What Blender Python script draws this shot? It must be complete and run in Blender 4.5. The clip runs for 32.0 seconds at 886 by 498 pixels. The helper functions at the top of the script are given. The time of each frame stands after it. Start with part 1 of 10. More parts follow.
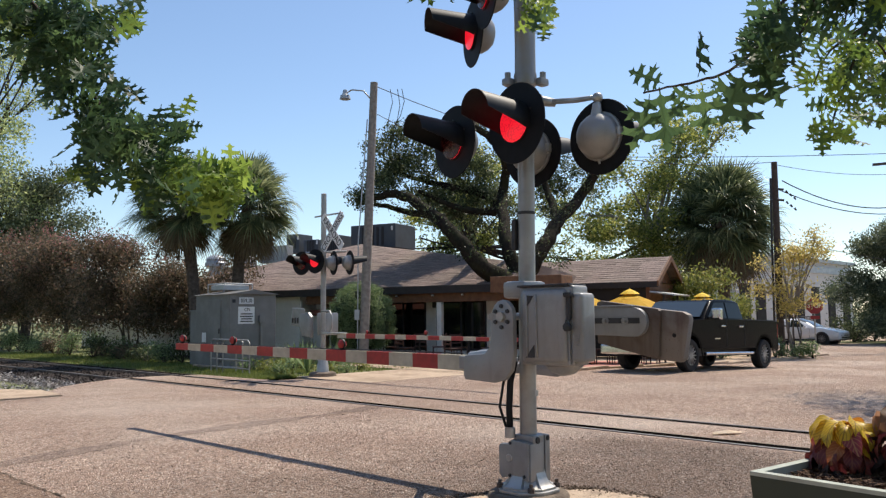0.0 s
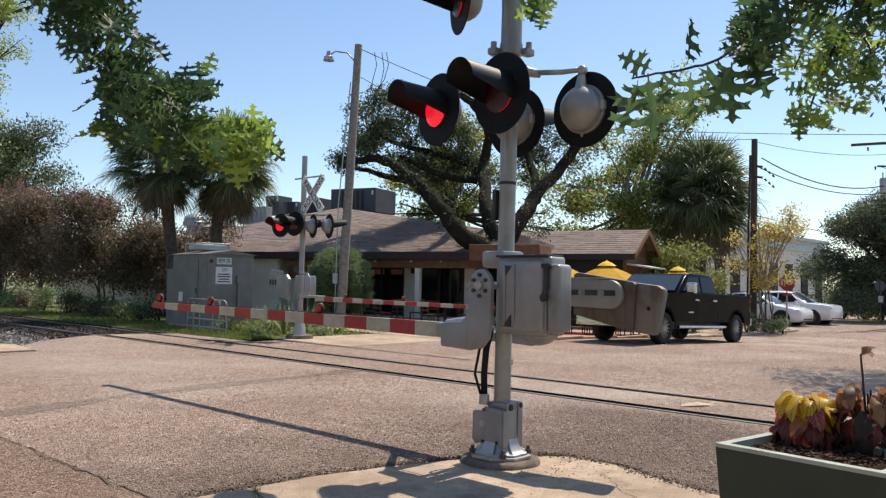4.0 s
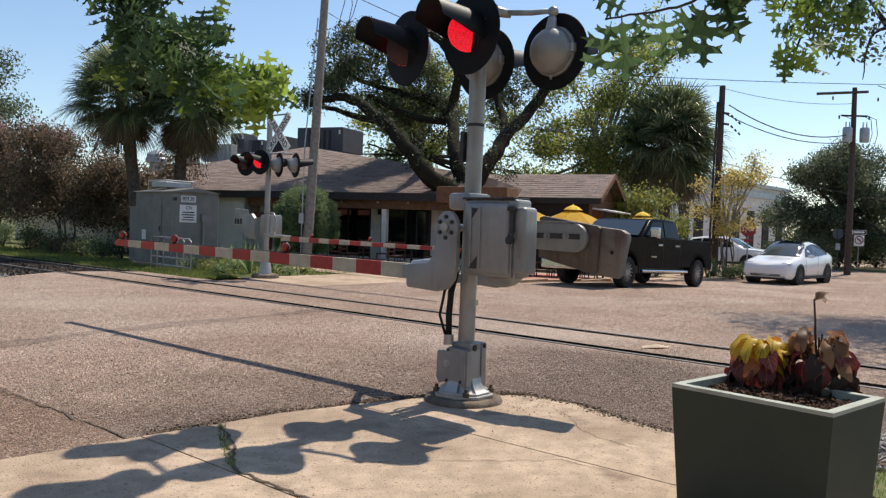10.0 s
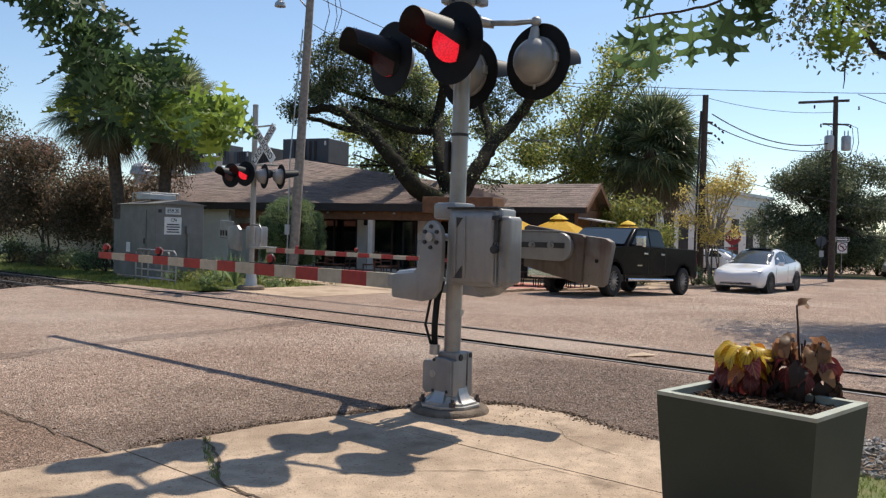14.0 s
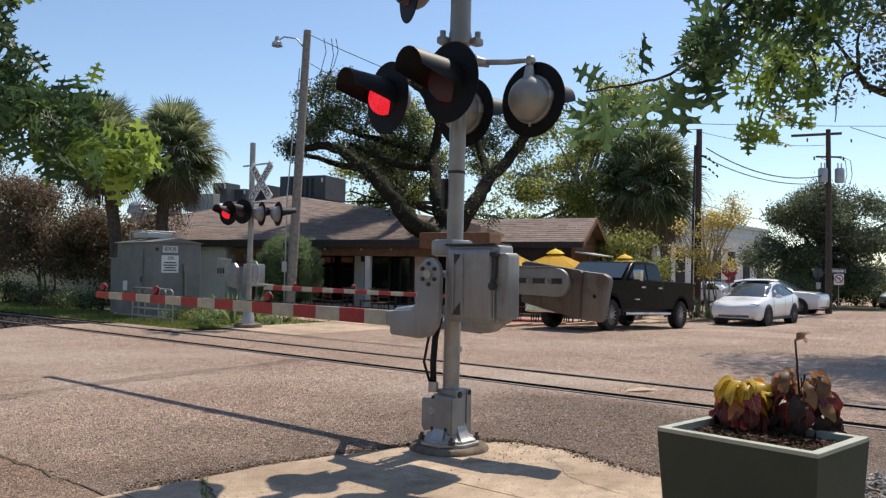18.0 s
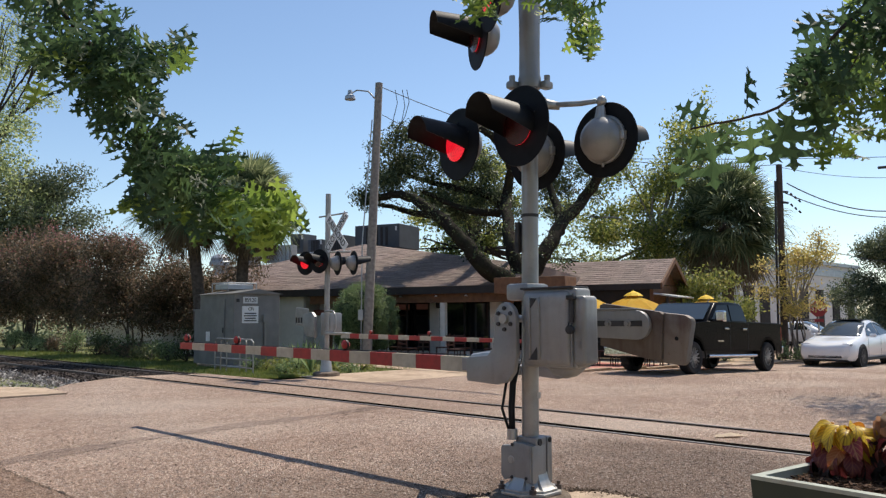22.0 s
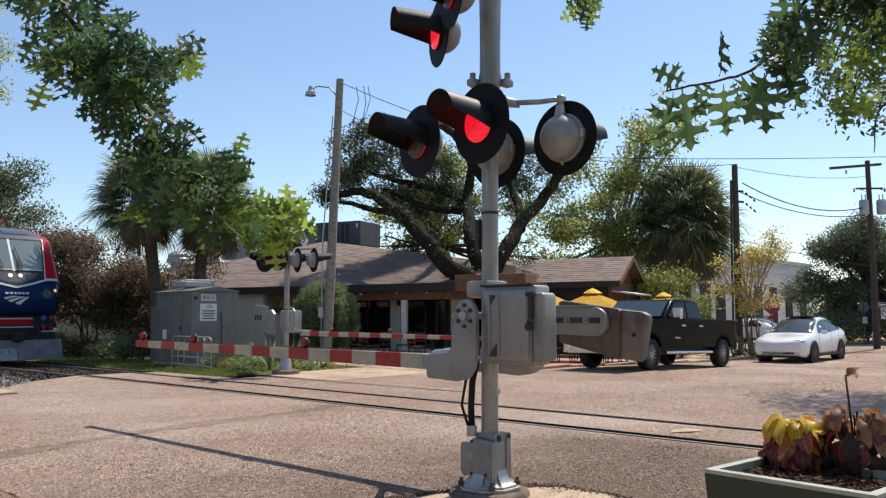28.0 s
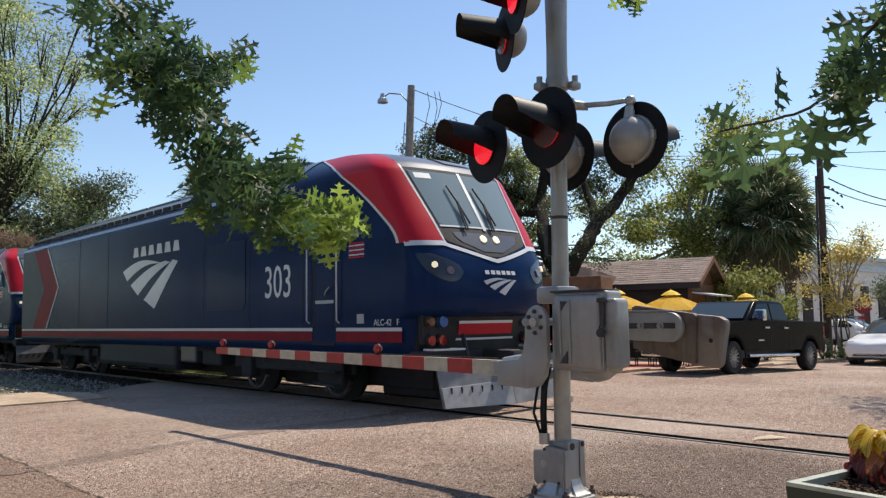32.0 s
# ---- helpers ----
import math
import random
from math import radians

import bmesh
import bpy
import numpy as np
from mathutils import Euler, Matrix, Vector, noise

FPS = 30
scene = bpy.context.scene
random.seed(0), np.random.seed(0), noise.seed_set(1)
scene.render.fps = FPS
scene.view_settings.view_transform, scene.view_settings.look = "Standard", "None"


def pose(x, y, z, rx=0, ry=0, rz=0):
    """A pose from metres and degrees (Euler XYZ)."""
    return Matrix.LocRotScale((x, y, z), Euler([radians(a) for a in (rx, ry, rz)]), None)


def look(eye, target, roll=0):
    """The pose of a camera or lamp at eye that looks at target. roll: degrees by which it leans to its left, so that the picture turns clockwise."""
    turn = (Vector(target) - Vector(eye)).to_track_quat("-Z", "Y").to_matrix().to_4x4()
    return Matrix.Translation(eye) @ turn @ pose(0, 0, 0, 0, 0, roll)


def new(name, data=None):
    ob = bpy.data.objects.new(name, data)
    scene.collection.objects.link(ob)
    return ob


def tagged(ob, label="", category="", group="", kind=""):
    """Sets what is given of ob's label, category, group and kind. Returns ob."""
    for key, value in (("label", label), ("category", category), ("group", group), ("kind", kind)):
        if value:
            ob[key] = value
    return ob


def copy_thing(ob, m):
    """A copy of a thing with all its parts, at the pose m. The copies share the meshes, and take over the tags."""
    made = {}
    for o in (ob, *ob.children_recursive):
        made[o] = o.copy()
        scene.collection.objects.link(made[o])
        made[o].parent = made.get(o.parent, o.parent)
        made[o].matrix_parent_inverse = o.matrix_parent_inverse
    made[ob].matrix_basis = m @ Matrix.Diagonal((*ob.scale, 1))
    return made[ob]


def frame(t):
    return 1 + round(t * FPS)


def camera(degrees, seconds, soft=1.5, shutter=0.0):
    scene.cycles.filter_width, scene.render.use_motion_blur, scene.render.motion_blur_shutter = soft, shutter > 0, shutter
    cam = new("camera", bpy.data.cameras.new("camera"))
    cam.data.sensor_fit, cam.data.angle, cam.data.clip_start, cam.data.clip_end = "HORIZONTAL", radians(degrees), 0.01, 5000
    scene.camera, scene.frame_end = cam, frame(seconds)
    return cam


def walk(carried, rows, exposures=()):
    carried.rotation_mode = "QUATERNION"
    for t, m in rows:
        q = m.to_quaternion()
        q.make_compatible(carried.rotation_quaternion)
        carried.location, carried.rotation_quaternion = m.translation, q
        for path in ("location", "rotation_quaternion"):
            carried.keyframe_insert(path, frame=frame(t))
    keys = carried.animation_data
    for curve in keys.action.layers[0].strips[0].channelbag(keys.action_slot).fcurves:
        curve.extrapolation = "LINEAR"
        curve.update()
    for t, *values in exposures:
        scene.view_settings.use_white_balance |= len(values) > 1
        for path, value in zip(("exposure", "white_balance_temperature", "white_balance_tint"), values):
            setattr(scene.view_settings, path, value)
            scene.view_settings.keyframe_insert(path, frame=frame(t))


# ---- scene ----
cam = camera(57.2, 32.0, soft=1.3)
# seconds, eye, yaw to the left, pitch up, roll
PATH = [
    (0, 0.002, 0.037, 1.492, 3.62, 4.79, -0.69),
    (0.5, 0.001, 0.034, 1.493, 3.41, 5.02, -0.15),
    (1, -0.001, 0.020, 1.493, 2.59, 4.44, 0.82),
    (1.5, -0.004, 0.011, 1.493, 2.08, 3.21, 1.28),
    (2, -0.008, -0.011, 1.497, 1.82, 2.74, 1.18),
    (2.5, -0.003, -0.006, 1.505, 1.88, 2.68, 1.12),
    (4.5, -0.003, -0.001, 1.502, 2.18, 2.37, 0.99),
    (5, -0.005, 0.001, 1.502, 1.56, 2.38, 1.24),
    (5.5, -0.007, -0.021, 1.504, 1.13, 2.26, 1.34),
    (6, -0.007, -0.000, 1.511, 0.78, 2.27, 1.62),
    (6.5, -0.006, -0.000, 1.501, 0.65, 2.03, 1.68),
    (7, -0.007, -0.019, 1.502, 0.43, 1.43, 1.87),
    (7.5, -0.007, 0.001, 1.504, 0.28, 0.40, 1.88),
    (8, -0.005, -0.010, 1.504, 0.21, -0.29, 1.76),
    (8.5, 0.001, -0.008, 1.503, 0.08, -0.47, 1.72),
    (9, 0.000, 0.000, 1.500, 0.00, -0.65, 1.70),
    (9.5, 0.001, 0.001, 1.506, -0.10, -1.12, 1.91),
    (10, 0.002, -0.013, 1.500, -0.27, -1.63, 1.83),
    (10.5, 0.006, 0.001, 1.500, -0.33, -1.47, 1.58),
    (11, 0.010, 0.000, 1.507, 0.62, 0.70, 1.17),
    (11.5, 0.013, 0.003, 1.500, 0.72, 1.40, 1.20),
    (12, 0.021, -0.008, 1.501, -0.29, 0.87, 1.50),
    (12.5, 0.021, -0.013, 1.496, -0.95, 0.40, 1.38),
    (13, 0.019, -0.019, 1.501, -0.97, -0.01, 1.28),
    (13.5, 0.011, -0.028, 1.500, -0.97, -0.24, 1.28),
    (14, 0.016, -0.012, 1.495, -1.18, -0.87, 1.40),
    (14.5, 0.016, -0.009, 1.497, -1.24, -1.78, 1.53),
    (16.5, 0.016, -0.011, 1.499, -0.43, 0.39, 0.84),
    (17, 0.014, -0.014, 1.505, -0.63, 1.02, 0.66),
    (17.5, 0.013, -0.000, 1.502, -1.12, 1.60, 0.77),
    (18, 0.010, -0.027, 1.509, -1.34, 1.61, 0.86),
    (18.5, 0.016, -0.022, 1.501, -1.44, 1.58, 0.84),
    (19, 0.018, -0.003, 1.502, -1.46, 1.35, 0.87),
    (19.5, 0.011, -0.014, 1.500, -1.46, 1.28, 0.92),
    (20, 0.009, -0.029, 1.501, -1.44, 1.31, 0.80),
    (20.5, 0.014, -0.016, 1.505, -0.92, 1.76, 0.40),
    (21, 0.008, -0.032, 1.504, 1.30, 3.11, -0.26),
    (21.5, 0.007, 0.009, 1.505, 3.36, 4.20, -0.34),
    (22, 0.007, 0.007, 1.504, 3.90, 4.81, -0.32),
    (22.5, 0.000, -0.010, 1.514, 3.89, 5.50, -0.38),
    (23, 0.009, 0.008, 1.510, 2.79, 6.02, -0.25),
    (23.5, 0.019, -0.012, 1.509, 1.51, 5.87, -0.15),
    (24, 0.018, 0.010, 1.507, 1.24, 6.31, -0.09),
    (24.5, 0.019, 0.021, 1.508, 1.28, 6.02, 0.05),
    (25, 0.007, 0.003, 1.509, 1.25, 5.53, 0.14),
    (25.5, 0.016, 0.012, 1.504, 1.28, 5.23, -0.08),
    (27.5, 0.016, 0.012, 1.496, 1.15, 4.67, -0.46),
    (28, 0.016, 0.012, 1.500, 1.16, 4.62, -0.38),
    (28.5, 0.011, 0.017, 1.502, 1.94, 5.12, -0.60),
    (29, 0.005, 0.012, 1.512, 4.09, 5.51, -0.98),
    (29.5, 0.005, 0.032, 1.504, 5.88, 5.09, -1.36),
    (30, 0.007, 0.032, 1.506, 6.43, 4.64, -1.57),
    (30.5, 0.015, 0.029, 1.507, 6.47, 4.69, -1.30),
    (31, 0.084, 0.004, 1.514, 6.11, 4.63, -0.52),
    (31.5, 0.065, 0.041, 1.536, 6.24, 4.74, -0.54),
    (32, 0.066, 0.036, 1.530, 6.46, 4.90, -0.91),
]
EXPOSURE = 0.19
walk(cam, [(t, pose(x, y, z, 90 + pitch, 0, yaw) @ pose(0, 0, 0, 0, 0, roll)) for t, x, y, z, yaw, pitch, roll in PATH],
     [(0.0, EXPOSURE + 0.12), (5.0, EXPOSURE + 0.1), (9.0, EXPOSURE), (20.0, EXPOSURE), (25.0, EXPOSURE + 0.05), (29.0, EXPOSURE + 0.12), (32.0, EXPOSURE + 0.12)])

# ---- light ----
SUN_TO = Vector((0.403, 0.511, 1.0)).normalized()
world = bpy.data.worlds.new("sky")
scene.world = world
world.use_nodes = True
wn = world.node_tree
wn.nodes.clear()
w_out = wn.nodes.new("ShaderNodeOutputWorld")
w_bg = wn.nodes.new("ShaderNodeBackground")
w_sky = wn.nodes.new("ShaderNodeTexSky")
w_sky.sky_type = "NISHITA"
w_sky.sun_disc = False
w_sky.sun_elevation = radians(56.9)
w_sky.sun_rotation = radians(38.3)
w_sky.air_density, w_sky.dust_density, w_sky.ozone_density = 1.0, 0.30, 2.4
w_bg.inputs["Strength"].default_value = 0.129
wn.links.new(w_sky.outputs[0], w_bg.inputs[0])
wn.links.new(w_bg.outputs[0], w_out.inputs[0])
sun = new("sun", bpy.data.lights.new("sun", "SUN"))
sun.data.energy, sun.data.angle, sun.data.color = 4.6, radians(0.53), (1.0, 0.905, 0.775)
sun.matrix_world = look(SUN_TO * 60, (0, 0, 0))

# ---- materials ----


def mat(name, a, b=None, scale=4.0, rough=0.6, metal=0.0, bump=0.0, bump_scale=60.0, spec=0.5, c=None, c_scale=0.6, c_amount=0.4, coat=0.0,
        detail=6.0, island=False, rand=0.0, speck=None):
    """A surface: colours a and b mixed by fine noise, c in large stains, bump by fine noise."""
    m = bpy.data.materials.new(name)
    m.use_nodes = True
    nt = m.node_tree
    bs = nt.nodes["Principled BSDF"]
    bs.inputs["Roughness"].default_value = rough
    bs.inputs["Metallic"].default_value = metal
    bs.inputs["Specular IOR Level"].default_value = spec
    bs.inputs["Coat Weight"].default_value = coat
    bs.inputs["Coat Roughness"].default_value = 0.08
    tc = nt.nodes.new("ShaderNodeTexCoord")
    b = b or tuple(v * 0.75 for v in a)

    def noise_fac(sc, lo, hi, det=detail):
        n = nt.nodes.new("ShaderNodeTexNoise")
        n.inputs["Scale"].default_value, n.inputs["Detail"].default_value = sc, det
        nt.links.new(tc.outputs["Object"], n.inputs["Vector"])
        r = nt.nodes.new("ShaderNodeMapRange")
        r.inputs["From Min"].default_value, r.inputs["From Max"].default_value = lo, hi
        nt.links.new(n.outputs["Fac"], r.inputs["Value"])
        return r.outputs[0]

    def mixed(fac, one, two):
        x = nt.nodes.new("ShaderNodeMix")
        x.data_type = "RGBA"
        nt.links.new(fac, x.inputs[0])
        for socket, value in ((x.inputs[6], one), (x.inputs[7], two)):
            if isinstance(value, bpy.types.NodeSocket):
                nt.links.new(value, socket)
            else:
                socket.default_value = (*value, 1)
        return x.outputs[2]

    col = mixed(noise_fac(scale, 0.32, 0.68), a, b)
    if c:
        f = noise_fac(c_scale, 0.42, 0.75, 3.0)
        k = nt.nodes.new("ShaderNodeMath")
        k.operation = "MULTIPLY"
        k.inputs[1].default_value = c_amount
        nt.links.new(f, k.inputs[0])
        col = mixed(k.outputs[0], col, c)
    if speck:
        col = mixed(noise_fac(48, 0.60, 0.70, 3.0), col, speck)
        col = mixed(noise_fac(2.7, 0.58, 0.80, 8.0), col, speck)
    if rand:
        src = nt.nodes.new("ShaderNodeNewGeometry").outputs["Random Per Island"] if island else nt.nodes.new("ShaderNodeObjectInfo").outputs["Random"]
        hsv = nt.nodes.new("ShaderNodeHueSaturation")
        r = nt.nodes.new("ShaderNodeMapRange")
        r.inputs["To Min"].default_value, r.inputs["To Max"].default_value = 1 - rand, 1 + rand
        nt.links.new(src, r.inputs["Value"])
        nt.links.new(r.outputs[0], hsv.inputs["Value"])
        nt.links.new(col, hsv.inputs["Color"])
        col = hsv.outputs[0]
    nt.links.new(col, bs.inputs["Base Color"])
    if bump:
        n = nt.nodes.new("ShaderNodeTexNoise")
        n.inputs["Scale"].default_value, n.inputs["Detail"].default_value = bump_scale, 4.0
        nt.links.new(tc.outputs["Object"], n.inputs["Vector"])
        bp = nt.nodes.new("ShaderNodeBump")
        bp.inputs["Strength"].default_value, bp.inputs["Distance"].default_value = bump, 0.02
        nt.links.new(n.outputs["Fac"], bp.inputs["Height"])
        nt.links.new(bp.outputs[0], bs.inputs["Normal"])
    return m


def streaked(name, a, b, stain, rough=0.42, metal=0.25, amount=0.5):
    """Weathered metal: calm tone, runs of dirt from above, small chips, gloss that varies a little."""
    m = bpy.data.materials.new(name)
    m.use_nodes = True
    nt = m.node_tree
    bs = nt.nodes["Principled BSDF"]
    bs.inputs["Metallic"].default_value = metal
    tc = nt.nodes.new("ShaderNodeTexCoord").outputs["Object"]

    def noise_of(scale, detail, lo, hi, k, stretch=(1, 1, 1)):
        mp = nt.nodes.new("ShaderNodeMapping")
        mp.inputs["Scale"].default_value = stretch
        nt.links.new(tc, mp.inputs["Vector"])
        n = nt.nodes.new("ShaderNodeTexNoise")
        n.inputs["Scale"].default_value, n.inputs["Detail"].default_value = scale, detail
        nt.links.new(mp.outputs[0], n.inputs["Vector"])
        r = nt.nodes.new("ShaderNodeMapRange")
        r.inputs["From Min"].default_value, r.inputs["From Max"].default_value, r.inputs["To Max"].default_value = lo, hi, k
        nt.links.new(n.outputs["Fac"], r.inputs["Value"])
        return r.outputs[0]

    def over(fac, one, two):
        x = nt.nodes.new("ShaderNodeMix")
        x.data_type = "RGBA"
        nt.links.new(fac, x.inputs[0])
        for sock, v in ((x.inputs[6], one), (x.inputs[7], two)):
            if isinstance(v, tuple):
                sock.default_value = (*v, 1)
            else:
                nt.links.new(v, sock)
        return x.outputs[2]
    col = over(noise_of(1.6, 3.0, 0.35, 0.68, 1.0), a, b)
    col = over(noise_of(9.0, 5.0, 0.50, 0.74, amount, (1, 1, 0.16)), col, stain)
    col = over(noise_of(4.5, 5.0, 0.50, 0.66, amount * 0.8), col, stain)
    col = over(noise_of(70.0, 2.0, 0.66, 0.74, amount), col, stain)
    nt.links.new(col, bs.inputs["Base Color"])
    nt.links.new(noise_of(5.0, 3.0, 0.3, 0.7, 1.0), bs.inputs["Roughness"])
    r = bs.inputs["Roughness"].links[0].from_node
    r.inputs["To Min"].default_value, r.inputs["To Max"].default_value = rough - 0.08, rough + 0.10
    bp = nt.nodes.new("ShaderNodeBump")
    bp.inputs["Strength"].default_value, bp.inputs["Distance"].default_value = 0.10, 0.01
    nt.links.new(noise_of(38.0, 3.0, 0.0, 1.0, 1.0), bp.inputs["Height"])
    nt.links.new(bp.outputs[0], bs.inputs["Normal"])
    return m


def leaf_mat(name, a, b, c, glow=0.35, rough=0.5):
    """Leaves: three greens picked by leaf, light coming through them."""
    m = bpy.data.materials.new(name)
    m.use_nodes = True
    nt = m.node_tree
    bs, out = nt.nodes["Principled BSDF"], nt.nodes["Material Output"]
    geo, oi = nt.nodes.new("ShaderNodeNewGeometry"), nt.nodes.new("ShaderNodeObjectInfo")
    add = nt.nodes.new("ShaderNodeMath")
    add.operation = "ADD"
    nt.links.new(geo.outputs["Random Per Island"], add.inputs[0])
    nt.links.new(oi.outputs["Random"], add.inputs[1])
    fr = nt.nodes.new("ShaderNodeMath")
    fr.operation = "FRACT"
    nt.links.new(add.outputs[0], fr.inputs[0])
    ramp = nt.nodes.new("ShaderNodeValToRGB")
    ramp.color_ramp.elements[0].color, ramp.color_ramp.elements[1].color = (*a, 1), (*c, 1)
    e = ramp.color_ramp.elements.new(0.55)
    e.color = (*b, 1)
    nt.links.new(fr.outputs[0], ramp.inputs[0])
    bs.inputs["Roughness"].default_value = rough
    bs.inputs["Specular IOR Level"].default_value = 0.35
    nt.links.new(ramp.outputs[0], bs.inputs["Base Color"])
    tr = nt.nodes.new("ShaderNodeBsdfTranslucent")
    hs = nt.nodes.new("ShaderNodeHueSaturation")
    hs.inputs["Hue"].default_value, hs.inputs["Saturation"].default_value, hs.inputs["Value"].default_value = 0.485, 1.0, 1.7
    nt.links.new(ramp.outputs[0], hs.inputs["Color"])
    nt.links.new(hs.outputs[0], tr.inputs["Color"])
    mx = nt.nodes.new("ShaderNodeMixShader")
    mx.inputs[0].default_value = glow
    nt.links.new(bs.outputs[0], mx.inputs[1])
    nt.links.new(tr.outputs[0], mx.inputs[2])
    nt.links.new(mx.outputs[0], out.inputs["Surface"])
    return m


def glow_mat(name, colour, strength, base=None):
    m = bpy.data.materials.new(name)
    m.use_nodes = True
    bs = m.node_tree.nodes["Principled BSDF"]
    bs.inputs["Base Color"].default_value = (*(base or colour), 1)
    bs.inputs["Emission Color"].default_value = (*colour, 1)
    bs.inputs["Emission Strength"].default_value = strength
    bs.inputs["Roughness"].default_value = 0.3
    return m


def glass_mat(name, tint=(0.02, 0.025, 0.03), rough=0.03):
    m = bpy.data.materials.new(name)
    m.use_nodes = True
    bs = m.node_tree.nodes["Principled BSDF"]
    bs.inputs["Base Color"].default_value = (*tint, 1)
    bs.inputs["Roughness"].default_value = rough
    bs.inputs["Specular IOR Level"].default_value = 0.9
    return m


def asphalt(name, dark, mid, stone, rough_bump, corner=False):
    """Worn asphalt: binder, grit, pale stones one by one, and broad worn and stained stretches."""
    m = bpy.data.materials.new(name)
    m.use_nodes = True
    nt = m.node_tree
    bs = nt.nodes["Principled BSDF"]
    bs.inputs["Roughness"].default_value = 0.9
    bs.inputs["Specular IOR Level"].default_value = 0.22
    tc = nt.nodes.new("ShaderNodeTexCoord").outputs["Object"]

    def grain(scale, lo, hi, detail):
        n = nt.nodes.new("ShaderNodeTexNoise")
        n.inputs["Scale"].default_value, n.inputs["Detail"].default_value = scale, detail
        nt.links.new(tc, n.inputs["Vector"])
        r = nt.nodes.new("ShaderNodeMapRange")
        r.inputs["From Min"].default_value, r.inputs["From Max"].default_value = lo, hi
        nt.links.new(n.outputs["Fac"], r.inputs["Value"])
        return r.outputs[0]

    def mixed(fac, a, b):
        x = nt.nodes.new("ShaderNodeMix")
        x.data_type = "RGBA"
        nt.links.new(fac, x.inputs[0])
        for sock, v in ((x.inputs[6], a), (x.inputs[7], b)):
            if isinstance(v, tuple):
                sock.default_value = (*v, 1)
            else:
                nt.links.new(v, sock)
        return x.outputs[2]

    def times(a, k):
        x = nt.nodes.new("ShaderNodeMath")
        x.operation = "MULTIPLY"
        nt.links.new(a, x.inputs[0])
        if isinstance(k, float):
            x.inputs[1].default_value = k
        else:
            nt.links.new(k, x.inputs[1])
        return x.outputs[0]
    fine = grain(60, 0.41, 0.585, 4.0)
    col = mixed(fine, dark, mid)
    vo = nt.nodes.new("ShaderNodeTexVoronoi")
    vo.inputs["Scale"].default_value = 36
    nt.links.new(tc, vo.inputs["Vector"])
    sep = nt.nodes.new("ShaderNodeSeparateColor")
    nt.links.new(vo.outputs["Color"], sep.inputs[0])
    pick = nt.nodes.new("ShaderNodeMapRange")
    pick.inputs["From Min"].default_value, pick.inputs["From Max"].default_value = 0.66, 0.70
    nt.links.new(sep.outputs[0], pick.inputs["Value"])
    near = nt.nodes.new("ShaderNodeMapRange")
    near.inputs["From Min"].default_value, near.inputs["From Max"].default_value = 0.42, 0.30
    nt.links.new(vo.outputs["Distance"], near.inputs["Value"])
    col = mixed(times(pick.outputs[0], near.outputs[0]), col, stone)
    pit = tuple(v * 0.33 for v in dark)
    col = mixed(times(grain(38, 0.58, 0.65, 2.0), 0.9), col, pit)
    col = mixed(times(grain(15, 0.56, 0.68, 5.0), 0.65), col, pit)
    col = mixed(times(grain(19, 0.60, 0.70, 4.0), 0.55), col, stone)
    col = mixed(times(grain(0.55, 0.45, 0.70, 5.0), 0.42), col, dark)
    col = mixed(times(grain(2.6, 0.52, 0.75, 4.0), 0.45), col, dark)
    col = mixed(times(grain(0.23, 0.48, 0.68, 3.0), 0.30), col, stone)
    if corner:
        # an older, darker lay between the corner and the near rail, with a ragged end
        xyz = nt.nodes.new("ShaderNodeSeparateXYZ")
        wob = nt.nodes.new("ShaderNodeTexNoise")
        wob.inputs["Scale"].default_value, wob.inputs["Detail"].default_value = 1.3, 6.0
        nt.links.new(tc, wob.inputs["Vector"])
        mv = nt.nodes.new("ShaderNodeVectorMath")
        mv.operation = "MULTIPLY_ADD"
        mv.inputs[1].default_value = (2.2, 3.0, 0.0)
        nt.links.new(wob.outputs["Color"], mv.inputs[0])
        nt.links.new(tc, mv.inputs[2])
        nt.links.new(mv.outputs[0], xyz.inputs[0])
        masks = []
        for axis, lo, hi in ((0, 10.6, 9.3), (1, 9.3, 6.1)):
            r = nt.nodes.new("ShaderNodeMapRange")
            r.inputs["From Min"].default_value, r.inputs["From Max"].default_value = lo, hi
            nt.links.new(xyz.outputs[axis], r.inputs["Value"])
            masks.append(r.outputs[0])
        tone = nt.nodes.new("ShaderNodeHueSaturation")
        tone.inputs["Saturation"].default_value, tone.inputs["Value"].default_value = 1.0, 0.47
        nt.links.new(col, tone.inputs["Color"])
        col = mixed(times(masks[0], masks[1]), col, tone.outputs[0])
    nt.links.new(col, bs.inputs["Base Color"])
    bp = nt.nodes.new("ShaderNodeBump")
    bp.inputs["Strength"].default_value, bp.inputs["Distance"].default_value = rough_bump, 0.02
    nt.links.new(fine, bp.inputs["Height"])
    nt.links.new(bp.outputs[0], bs.inputs["Normal"])
    return m


